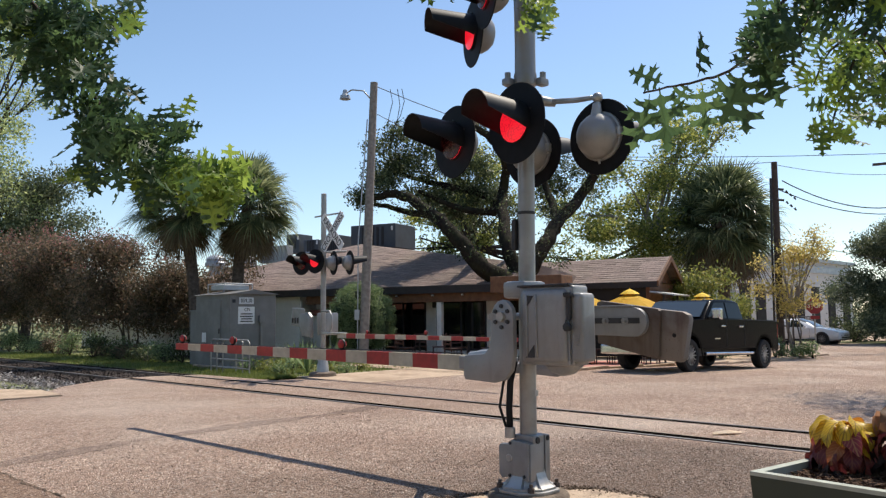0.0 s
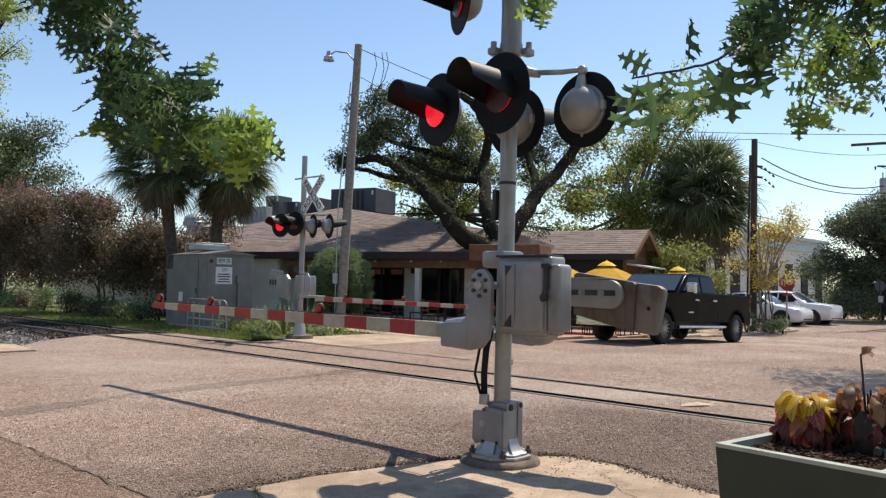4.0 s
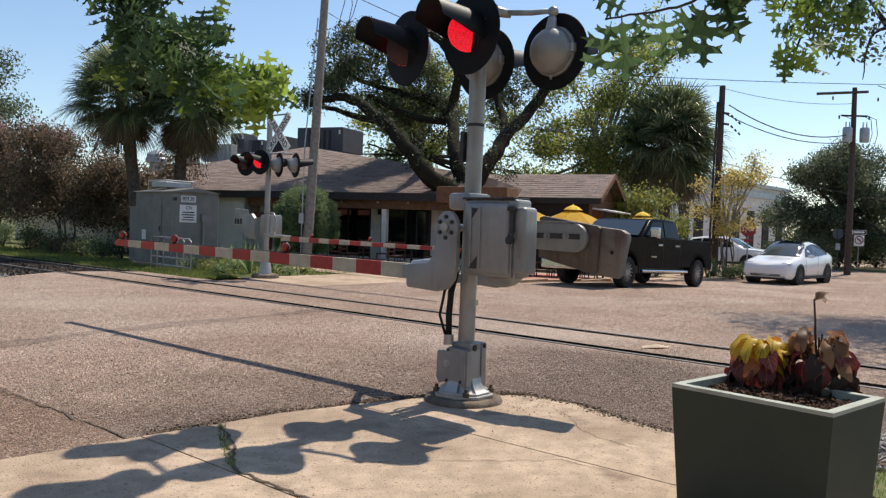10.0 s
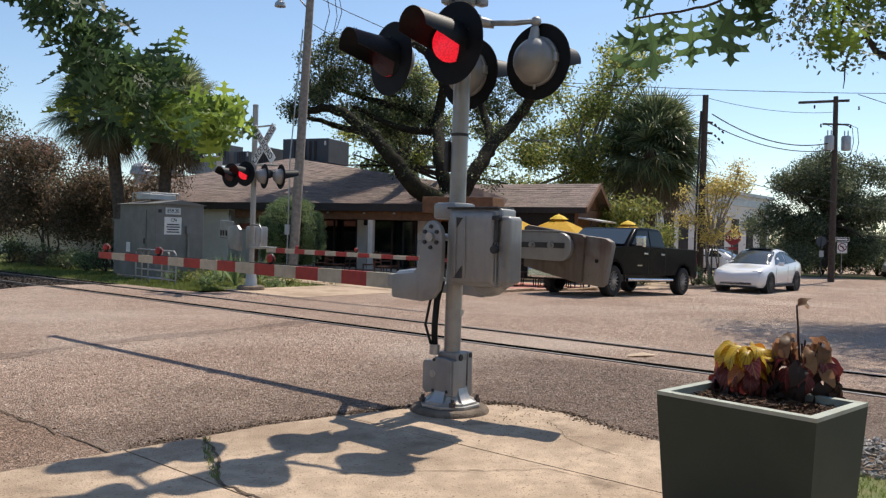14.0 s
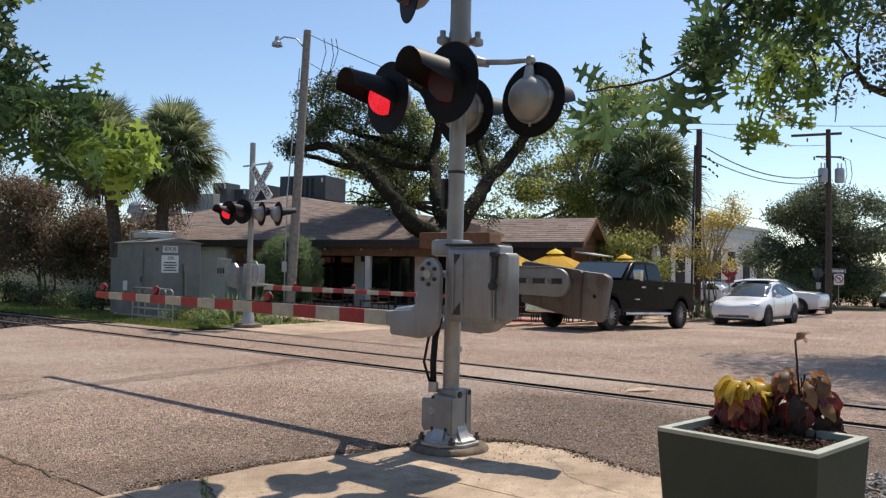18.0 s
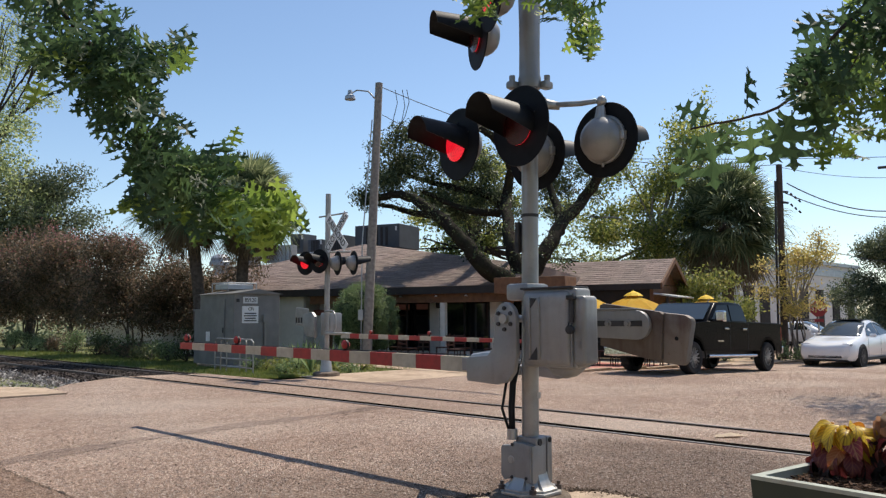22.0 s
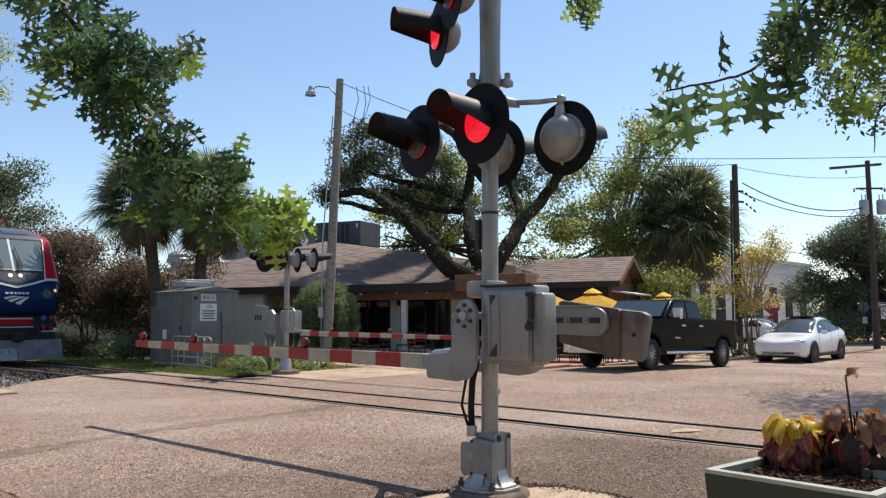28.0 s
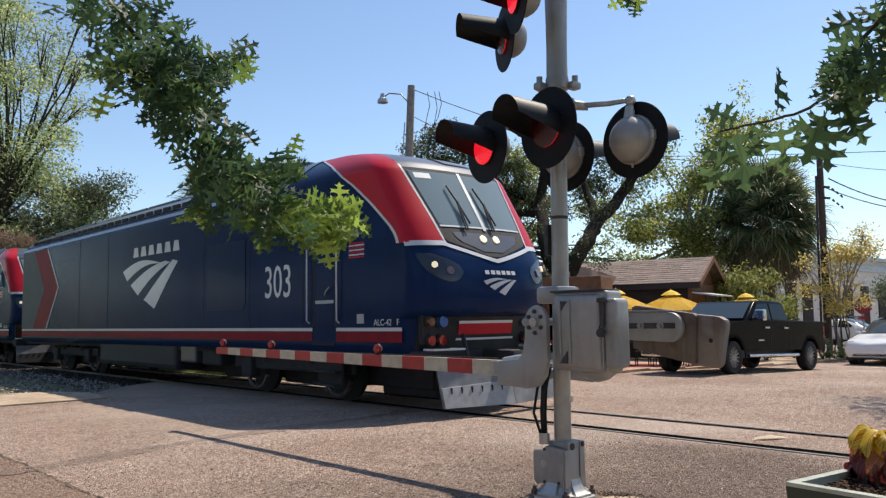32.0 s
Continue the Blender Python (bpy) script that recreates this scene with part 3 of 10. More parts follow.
def lathe(bm, prof, n=24, m=None):
    """A turned body round z from (radius, z) pairs."""
    rings = []
    for r, z in prof:
        if r < 1e-6:
            rings.append([bm.verts.new((0, 0, z))] * n)
        else:
            rings.append([bm.verts.new((r * math.cos(2 * math.pi * k / n), r * math.sin(2 * math.pi * k / n), z)) for k in range(n)])
    for a, b in zip(rings, rings[1:]):
        for k in range(n):
            f = []
            for v in (a[k], a[(k + 1) % n], b[(k + 1) % n], b[k]):
                if v not in f:
                    f.append(v)
            if len(f) > 2:
                bm.faces.new(f)
    if m:
        bmesh.ops.transform(bm, matrix=m, verts=list({v for r in rings for v in r}))
    return bm


def prism(bm, poly, z0, z1, m=None):
    """An upright body over a flat outline."""
    lo = [bm.verts.new((x, y, z0)) for x, y in poly]
    hi = [bm.verts.new((x, y, z1)) for x, y in poly]
    k = len(poly)
    bm.faces.new(lo[::-1])
    bm.faces.new(hi)
    for i in range(k):
        bm.faces.new((lo[i], lo[(i + 1) % k], hi[(i + 1) % k], hi[i]))
    if m:
        bmesh.ops.transform(bm, matrix=m, verts=lo + hi)
    return bm


def bevelled(bm, w, seg=2):
    bmesh.ops.recalc_face_normals(bm, faces=bm.faces)
    es = [e for e in bm.edges if len(e.link_faces) == 2 and e.calc_face_angle(0) > 0.5]
    bmesh.ops.bevel(bm, geom=es, offset=w, segments=seg, affect="EDGES", profile=0.6)
    return bm


def words(text, size, material, parent, m, name="lettering", label="", depth=0.003, align="CENTER", squeeze=1.0):
    """Letters in the built-in font as a mesh; they lie in the xy plane of m."""
    cu = bpy.data.curves.new("letters", "FONT")
    cu.body, cu.size, cu.extrude = text, size, depth
    cu.align_x, cu.align_y, cu.resolution_u = align, "CENTER", 3
    ob = bpy.data.objects.new("letters", cu)
    scene.collection.objects.link(ob)
    me = bpy.data.meshes.new_from_object(ob.evaluated_get(bpy.context.evaluated_depsgraph_get()))
    bpy.data.objects.remove(ob)
    bpy.data.curves.remove(cu)
    me.materials.clear()
    me.materials.append(M[material])
    out = new(name, me)
    out.parent = parent
    out.matrix_basis = m @ Matrix.Diagonal((squeeze, 1, 1, 1))
    if label:
        out["label"] = label
    return out


# The track's frame: w across the track and along the street, s along the track.
ANGLE = 48.2
R = pose(0, 0, 0, 0, 0, ANGLE)


def ws(w, s, z=0.0):
    return R @ Vector((w, s, z))


def level(w):
    """The street falls off behind the crossing."""
    return -0.03 * min(max(w - 19.0, 0.0), 10.0)


TRACK = 9.68

# ---- ground, street, track ----


def sheet(name, w0, w1, s0, s1, lift, material, label, category, step=3.0, cuts=()):
    """A sheet over a stretch of the plan that follows the fall of the street."""
    wv = sorted({w0, w1, *[w for w in cuts if w0 < w < w1], *np.arange(math.ceil(w0 / step) * step, w1, step).tolist()} if w1 - w0 < 400 else
                {w0, -60, -20, 0, 10, 19, 22, 25, 29, 34, 50, 90, 200, 500, w1})
    sv = [s0 + (s1 - s0) * k / 8 for k in range(9)]
    verts = [(w, s, level(w) + lift) for w in wv for s in sv]
    faces = [(i * 9 + k, (i + 1) * 9 + k, (i + 1) * 9 + k + 1, i * 9 + k + 1) for i in range(len(wv) - 1) for k in range(8)]
    ob = mesh_part(name, verts, faces, material, m=R)
    return tagged(ob, label, category, kind="structure")


CUTS = (19, 22, 25, 29, 34)
sheet("ground", -1200, 2400, -1800, 1800, -0.06, "grass_ground", "flat ground of dry grass reaching the horizon", "ground")
sheet("road", 2.65, 36.5, -80, 17.0, 0.015, "asphalt", "worn pinkish asphalt street over the railway crossing", "road", cuts=CUTS)
sheet("road_old_patch", -9.0, 2.70, 5.1, 17.0, 0.0115, "asphalt_old", "older coarse asphalt with a broken edge", "road")
sheet("cross_street", 36.5, 49.0, -80, 70, 0.018, "asphalt", "asphalt cross street behind the restaurant", "road")
sheet("verge_far", 49.3, 54.0, -80, 70, 0.02, "grass_ground", "mown grass verge before the white building", "verge")
sheet("parking_far", 54.0, 80.0, -80, 70, 0.0, "concrete", "pale concrete parking ground", "pavement")
sheet("sidewalk_far", 12.0, 15.6, 14.6, 17.6, 0.02, "concrete", "pale concrete corner behind the track", "pavement")
sheet("sidewalk_restaurant", 15.6, 36.0, 13.2, 21.0, 0.03, "concrete", "concrete pavement before the restaurant", "pavement", cuts=CUTS)
sheet("patio_paving", 19.4, 24.6, 13.3, 17.5, 0.036, "red_paving", "red painted paving of the restaurant patio", "pavement", cuts=CUTS)
sheet("lawn", 11.0, 22.0, 17.6, 90, 0.0, "grass_ground", "strip of lawn beside the railway track", "lawn")

# a broad tar stain that runs across the street to the track
bm = B()
rng = random.Random(6)
run = [(2.3, 9.3), (3.2, 9.55), (4.2, 9.85), (5.2, 10.12), (6.2, 10.25), (7.2, 10.3), (8.3, 10.45), (8.9, 10.6)]
left_, right_ = [], []
for (a, b), (c, d) in zip(run, run[1:]):
    for i in range(8):
        f = i / 8
        w, s = a + (c - a) * f, b + (d - b) * f
        k = 0.16 + 0.07 * math.sin(w * 2.3)
        left_.append((w, s + k + rng.uniform(-0.05, 0.05)))
        right_.append((w, s - k + rng.uniform(-0.05, 0.05)))
for i in range(len(left_) - 1):
    bm.faces.new([bm.verts.new((w, s, 0.0195)) for w, s in (right_[i], right_[i + 1], left_[i + 1], left_[i])])
bmesh.ops.remove_doubles(bm, verts=bm.verts[:], dist=0.0005)
tagged(part("tar_stain", bm, "tar_stain", m=R), "dark tar stain across the asphalt street", "stain", kind="structure")

# broken edge between the old and the new asphalt
bm = B()
rng = random.Random(5)
pts = [(2.635 + rng.uniform(-0.03, 0.03), 5.1 + k * 0.12, 0.019) for k in range(90)]
for a, b in zip(pts, pts[1:]):
    wd = rng.uniform(0.003, 0.011)
    vs = [bm.verts.new((a[0] - wd, a[1], 0.020)), bm.verts.new((a[0] + wd, a[1], 0.020)), bm.verts.new((b[0] + wd, b[1], 0.020)), bm.verts.new((b[0] - wd, b[1], 0.020))]
    bm.faces.new(vs)
tagged(part("pavement_crack", bm, "dirt", m=R), "dark crack along the edge of the old asphalt", "crack", kind="structure")

# loose grit on the worn asphalt of the corner
verts, faces = [], []
rng = random.Random(16)
for k in range(17000):
    w, s = rng.uniform(0.5, 8.8), 2.2 + 9.0 * rng.random() ** 1.3
    if w < 5.95 and s < 5.12:
        continue
    c = Vector((w, s, 0.0155))
    r = rng.uniform(0.004, 0.0155)
    i = len(verts)
    verts += [c + Vector((rng.uniform(-1, 1), rng.uniform(-1, 1), rng.uniform(-0.1, 0.8))) * r for _ in range(4)]
    faces += [(i, i + 1, i + 2), (i, i + 3, i + 1), (i + 1, i + 3, i + 2), (i + 2, i + 3, i)]
tagged(mesh_part("road_grit", verts, faces, "grit", m=R), "loose pale and dark grit on the asphalt", "gravel", kind="stuff")

# the near corner: concrete slabs with open joints
EDGE = [(-5, 5.06), (1.84, 5.10), (2.78, 5.05), (3.28, 5.01), (3.81, 4.99), (4.39, 4.87), (5.11, 4.66), (5.6, 4.42), (5.86, 4.1), (5.89, 3.59), (5.74, 3.19),
        (5.59, 2.64), (5.45, 1.8), (5.3, 0), (5.3, -14), (-5, -14)]


def clipped(poly, nx, ny, d):
    """The part of an outline with nx * x + ny * y <= d."""
    out = []
    for (x0, y0), (x1, y1) in zip(poly, poly[1:] + poly[:1]):
        a, b = nx * x0 + ny * y0 - d, nx * x1 + ny * y1 - d
        if a <= 0:
            out.append((x0, y0))
        if (a < 0) != (b < 0) and abs(a - b) > 1e-9:
            k = a / (a - b)
            out.append((x0 + k * (x1 - x0), y0 + k * (y1 - y0)))
    return out


apron = thing("pavement", R, "cracked concrete pavement corner with open joints and weeds", "pavement", kind="structure")
bm = B()
prism(bm, EDGE, -0.10, 0.005)
part("joint_bed", bm, "dirt", apron)
wb = [-5, -2.5, -0.8, 1.0, 2.72, 4.45, 6.2]
sb = [-14, -6, -3, -0.9, 1.3, 5.4]
for w0, w1 in zip(wb, wb[1:]):
    for s0, s1 in zip(sb, sb[1:]):
        g = 0.007
        poly = clipped(clipped(clipped(clipped(list(EDGE), 1, 0, w1 - g), -1, 0, -w0 - g), 0, 1, s1 - g), 0, -1, -s0 - g)
        if len(poly) > 2:
            bm = B()
            prism(bm, poly, -0.06, 0.028)
            part("slab", bm, "concrete", apron)
# crumbs of asphalt and earth along the slab's edge
bm = B()
rng = random.Random(8)
for k in range(3600):
    i = rng.choice([2, 3, 4, 5, 5, 6, 6, 7, 7, 8, 9, 10])
    (x0, y0), (x1, y1) = EDGE[i], EDGE[i + 1]
    f = rng.random()
    x, y = x0 + f * (x1 - x0) + rng.gauss(0.01, 0.05), y0 + f * (y1 - y0) + abs(rng.gauss(-0.02, 0.07))
    r = rng.uniform(0.004, 0.016)
    c = Vector((x, y, 0.024))
    vs = [bm.verts.new(c + Vector((rng.uniform(-1, 1), rng.uniform(-1, 1), rng.uniform(0, 1.2))) * r) for _ in range(4)]
    for a in ((0, 1, 2), (0, 3, 1), (1, 3, 2), (2, 3, 0)):
        bm.faces.new([vs[q] for q in a])
for k in range(420):
    # crumbs that have rolled about the post, most of them on its street side
    x, y = 5.38 + rng.gauss(0, 0.28), 4.0 + rng.gauss(0, 0.34)
    if math.hypot(x - 5.27, y - 4.38) < 0.35 or x > 5.75:
        continue
    r = rng.uniform(0.003, 0.010)
    c = Vector((x, y, 0.029))
    vs = [bm.verts.new(c + Vector((rng.uniform(-1, 1), rng.uniform(-1, 1), rng.uniform(0, 1.2))) * r) for _ in range(4)]
    for a in ((0, 1, 2), (0, 3, 1), (1, 3, 2), (2, 3, 0)):
        bm.faces.new([vs[q] for q in a])
tagged(part("crumbs", bm, "dirt", m=R), "crumbs of earth and asphalt along the slab edge", "debris", kind="stuff")


def crack(bm, pts, wd, z, seed):
    rng = random.Random(seed)
    path = []
    for (x0, y0), (x1, y1) in zip(pts, pts[1:]):
        k = max(2, int(math.hypot(x1 - x0, y1 - y0) / 0.06))
        path += [(x0 + (x1 - x0) * i / k + rng.gauss(0, 0.012), y0 + (y1 - y0) * i / k + rng.gauss(0, 0.012)) for i in range(k)]
    for (x0, y0), (x1, y1) in zip(path, path[1:]):
        d = Vector((x1 - x0, y1 - y0))
        o = Vector((-d.y, d.x)).normalized() * wd * rng.uniform(0.5, 1.2)
        bm.faces.new([bm.verts.new((px, py, z)) for px, py in ((x0 + o.x, y0 + o.y), (x0 - o.x, y0 - o.y), (x1 - o.x, y1 - o.y), (x1 + o.x, y1 + o.y))])


bm = B()
crack(bm, [(3.28, 5.0), (3.1, 4.55), (2.74, 4.0), (2.74, 3.0)], 0.012, 0.033, 1)
crack(bm, [(3.29, 3.73), (3.7, 3.4), (4.37, 2.81), (4.44, 2.4)], 0.003, 0.033, 2)
crack(bm, [(5.55, 3.55), (5.2, 3.2), (5.05, 2.95), (5.0, 2.5)], 0.003, 0.033, 3)
crack(bm, [(5.2, 3.2), (5.45, 2.75)], 0.0025, 0.033, 4)
tagged(part("slab_crack", bm, "dirt", m=R), "thin dark cracks in the concrete slabs", "crack", kind="structure")
# weeds in the open crack
verts, faces = [], []
rng = random.Random(3)
for k in range(160):
    f = rng.random()
    x, y = 3.26 - 0.5 * f + rng.gauss(0, 0.015), 4.95 - 0.9 * f + rng.gauss(0, 0.02)
    a, l = rng.uniform(0, 6.28), rng.uniform(0.015, 0.05)
    dx, dy = math.cos(a) * 0.004, math.sin(a) * 0.004
    i = len(verts)
    verts += [(x - dx, y - dy, 0.03), (x + dx, y + dy, 0.03), (x + dy * 3 + rng.gauss(0, 0.01), y - dx * 3 + rng.gauss(0, 0.01), 0.03 + l)]
    faces.append((i, i + 1, i + 2))
tagged(mesh_part("weeds", verts, faces, "grass", m=R), "small green weeds in the crack of the slab", "weeds", kind="stuff")

# pavement on the other side of the street, before the track
other = thing("pavement_other_side", R, "sunlit concrete pavement end beside the ballast", "pavement", kind="structure")
bm = B()
prism(bm, [(-9, 17.05), (4.6, 17.02), (5.7, 17.02), (6.08, 17.06), (6.2, 18.5), (5.7, 19.5), (3.0, 20.3), (-9, 20.5)], -0.06, 0.05)
part("slab", bevelled(bm, 0.015), "concrete", other)

# the asphalt runs on along the track to a rounded end
bm = B()
END = [(6.12, 17.0), (11.05, 17.0), (10.95, 20.45), (10.3, 20.9), (9.1, 21.05), (8.6, 20.83), (7.75, 20.23), (6.95, 19.47), (6.25, 18.4)]
prism(bm, END, -0.04, 0.015)
tagged(part("road_end", bm, "asphalt", m=R), "rounded end of the asphalt along the track", "road", kind="structure")


def road_end_at(w):
    return float(np.interp(w, [6.2, 6.95, 7.75, 8.6, 9.1, 10.3, 11.0], [18.4, 19.47, 20.23, 20.83, 21.05, 20.9, 20.45]))


# track
for w in (TRACK - 0.745, TRACK + 0.745):
    rail = thing("rail", R, "steel rail with a worn bright head", "rail", group="rails of the track", kind="structure")
    bm = B()
    prism(bm, [(w - 0.036, -80), (w + 0.036, -80), (w + 0.036, 300), (w - 0.036, 300)], -0.03, 0.0205)
    part("head", bm, "rail", rail)
    bm = B()
    prism(bm, [(w - 0.028, -80), (w + 0.028, -80), (w + 0.028, 300), (w - 0.028, 300)], 0.0205, 0.0245)
    part("running_face", bm, "rail_top", rail, "bright worn running face")
    bm = B()
    prism(bm, [(w - 0.07, 17), (w + 0.07, 17), (w + 0.07, 300), (w - 0.07, 300)], -0.12, -0.09)
    part("rail_foot", bm, "rail", rail)
    side = 1 if w < TRACK else -1
    # flat strip on the road, the groove's shade painted near-black
    bm = B()
    gap = 0.25 if w < TRACK else 0.15
    prism(bm, [(w + side * 0.037, -80), (w + side * gap, -80), (w + side * gap, 20.85), (w + side * 0.037, 20.85)], 0.012, 0.0195)
    part("flangeway", bm, "groove", rail, "near-black strip that paints the shade in the flange groove")
sheet("ballast_bed", 6.9, 11.2, 17.0, 300, -0.045, "ballast", "grey ballast bed under the track", "ballast")
ties = thing("sleepers", R, "dark wooden sleepers under the rails", "sleeper", kind="structure")
tie_me = None
for k in range(60):
    bm = B()
    if tie_me is None:
        box(bm, (0, 0, 0), (2.6, 0.22, 0.16), bevel=0.01)
        ob = part("sleeper", bm, "tie", ties)
        tie_me = ob.data
    else:
        bm.free()
        ob = new("sleeper", tie_me)
        ob.parent = ties
    ob.location = (TRACK, 17.3 + k * 0.5, -0.115)
verts, faces = [], []
rng = random.Random(12)
for k in range(9000):
    w, s = rng.uniform(7.6, 11.0), 18.4 + 32 * rng.random() ** 1.7
    if abs(abs(w - TRACK) - 0.745) < 0.09 or s < road_end_at(w) + 0.05:
        continue
    c = Vector((w, s, -0.05 + rng.uniform(0, 0.04)))
    r = rng.uniform(0.02, 0.045)
    i = len(verts)
    verts += [c + Vector((rng.uniform(-1, 1), rng.uniform(-1, 1), rng.uniform(-0.4, 1))) * r for _ in range(5)]
    faces += [(i, i + 1, i + 2), (i, i + 3, i + 1), (i + 1, i + 3, i + 4), (i + 1, i + 4, i + 2), (i + 2, i + 4, i + 3), (i, i + 2, i + 3)]
tagged(mesh_part("ballast_stones", verts, faces, "ballast", m=R), "loose grey ballast stones", "gravel", kind="stuff")

# pale gravel between the pavement end and the dark bed
verts, faces = [], []
rng = random.Random(15)
for k in range(5200):
    s = 18.5 + 17 * rng.random() ** 1.5
    w = rng.uniform(3.2, 7.75 + rng.gauss(0, 0.08))
    if s < road_end_at(w) + 0.06 or (w < 6.3 and s < 19.9 - 0.25 * (w - 5)):
        continue
    c = Vector((w, s, -0.035 + rng.uniform(0, 0.045)))
    r = rng.uniform(0.025, 0.055)
    i = len(verts)
    verts += [c + Vector((rng.uniform(-1, 1), rng.uniform(-1, 1), rng.uniform(-0.4, 1))) * r for _ in range(5)]
    faces += [(i, i + 1, i + 2), (i, i + 3, i + 1), (i + 1, i + 3, i + 4), (i + 1, i + 4, i + 2), (i + 2, i + 4, i + 3), (i, i + 2, i + 3)]
tagged(mesh_part("side_gravel", verts, faces, "gravel", m=R), "pale gravel beside the dark track bed", "gravel", kind="stuff")

# blades of grass on the strip beside the track
verts, faces = [], []
rng = random.Random(21)
for k in range(26000):
    s = 17.6 + 26 * rng.random() ** 1.6
    w = 11.05 + (2.6 if s > 19 else 1.0) * rng.random() if rng.random() < 0.8 else rng.uniform(11.0, 16.5)
    a, l = rng.uniform(0, 6.28), rng.uniform(0.03, 0.11)
    dx, dy = math.cos(a) * 0.012, math.sin(a) * 0.012
    i = len(verts)
    verts += [(w - dx, s - dy, 0.0), (w + dx, s + dy, 0.0), (w + rng.gauss(0, 0.03), s + rng.gauss(0, 0.03), l)]
    faces.append((i, i + 1, i + 2))
tagged(mesh_part("grass", verts, faces, "grass", m=R), "short green grass beside the track", "grass", kind="stuff")

# kerb along the restaurant's pavement
kerb = thing("kerb", R, "low pale concrete kerb of the restaurant pavement", "kerb", kind="structure")
for k in range(14):
    w0 = 15.8 + k * 1.78
    if w0 > 34.5:
        break
    bm = B()
    box(bm, (w0 + 0.88, 13.15, level(w0 + 0.9) + 0.03), (1.75, 0.15, 0.12), bevel=0.015)
    part("kerbstone", bm, "concrete", kerb)
# scrap of cardboard by the rail
bm = B()
v = [bm.verts.new(c) for c in ((-0.23, -0.05, 0.004), (0.02, -0.11, 0.02), (0.24, 0.0, 0.006), (0.05, 0.06, 0.035), (-0.14, 0.09, 0.012))]
bm.faces.new((v[0], v[1], v[3], v[4]))
bm.faces.new((v[1], v[2], v[3]))
bmesh.ops.solidify(bm, geom=bm.faces[:], thickness=0.004)
tagged(part("cardboard_scrap", bm, "paper", m=Matrix.Translation((2.83, 10.4, 0.022)) @ pose(0, 0, 0, 0, 0, 15)), "crumpled scrap of pale cardboard on the asphalt", "litter")

# ---- crossing signals ----


def flasher(name, parent, m, disc=0.305, on=False, detail=True):
    """A flashing lamp that looks along +x of m: black disc, hood, silver back, and the turning lens."""
    lamp = part(name, lathe(B(), [(0.0, -0.006), (disc, -0.006), (disc + 0.004, 0.0), (disc, 0.006), (0.16, 0.006), (0.155, 0.012), (0.0, 0.012)], 48,
                            pose(0, 0, 0, 0, 90, 0)), "disc_black", parent, "round black lamp background", smooth=30, m=m)
    # hood: a long tunnel, cut obliquely below towards its mouth
    bm = B()
    n, r = 34, disc * 0.53
    a0, a1 = radians(-27), radians(207)
    rows = []
    for k in range(n):
        a = a0 + (a1 - a0) * k / (n - 1)
        y, z = math.cos(a), math.sin(a)
        reach = disc * (0.05 + 1.30 * min(1.0, max(0.0, (z + 0.44) / 0.46)) + 0.06 * max(z, 0.0))
        row = []
        for rr, x in ((r, 0.0), (r, reach * 0.5), (r, reach), (r - 0.005, reach), (r - 0.005, 0.0)):
            row.append(bm.verts.new((x, y * rr * (1 - 0.10 * x), z * rr * (1 - 0.10 * x) + x * 0.09)))
        rows.append(row)
    for p, q in zip(rows, rows[1:]):
        for j in range(4):
            bm.faces.new((p[j], q[j], q[j + 1], p[j + 1]))
    bm.faces.new(rows[0])
    bm.faces.new(rows[-1][::-1])
    part("hood", bm, "black", lamp, smooth=40)
    if detail:
        for a in (25, 90, 155):
            ca, sa = math.cos(radians(a)), math.sin(radians(a))
            part("hood_screw", cyl(B(), (0.004, ca * disc * 0.60, sa * disc * 0.60), (0.016, ca * disc * 0.60, sa * disc * 0.60), 0.008, n=6), "dark_steel", lamp)
    # silver back
    part("back", lathe(B(), [(disc * 0.655, 0.0), (disc * 0.655, 0.022), (disc * 0.60, 0.026), (disc * 0.60, 0.05), (disc * 0.57, 0.09), (disc * 0.48, 0.135), (disc * 0.34, 0.172), (disc * 0.17, 0.19), (0.0, 0.195)], 40,
                       pose(-0.006, 0, 0, 0, -90, 0)), "cast", lamp, "dented silver lamp housing", smooth=38)
    if detail:
        for sy in (1, -1):
            bm = B()
            prism(bm, [(0.0, -0.045), (0.045, -0.02), (0.045, 0.05), (0.0, 0.03)], -0.012, 0.012, pose(-0.035, sy * disc * 0.60, 0.0, 90, 0, 0) @ Matrix.Diagonal((sy * -0.6, 1, 1, 1)))
            bmesh.ops.recalc_face_normals(bm, faces=bm.faces[:])
            part("clamp", bm, "bare", lamp)
            part("latch", box(B(), (-0.03, sy * disc * 0.63, 0.01), (0.05, 0.035, 0.075), bevel=0.008), "bare", lamp)
        part("neck", cyl(B(), (-0.06, 0, disc * 0.50), (-0.05, 0, disc * 0.86), 0.052, 0.034, 14), "bare", lamp, smooth=40)
        part("drain_spout", cyl(B(), (-0.04, 0, -disc * 0.62), (-0.04, 0, -disc * 0.74), 0.014, 0.010, 8), "bare", lamp)
    # imitates flashing: the lens turns about its upright axis, one face glowing, one dark
    r = disc * 0.49
    bm = B()
    lathe(bm, [(0.0, 0.022), (r * 0.6, 0.018), (r, 0.004), (r, 0.0)], 28, pose(0, 0, 0, 0, 90, 0))
    cut = len(bm.faces)
    lathe(bm, [(0.0, -0.022), (r * 0.6, -0.018), (r, -0.004), (r, 0.0)], 28, pose(0, 0, 0, 0, 90, 0))
    bm.faces.ensure_lookup_table()
    for k, f in enumerate(bm.faces):
        f.material_index = 0 if k < cut else 1
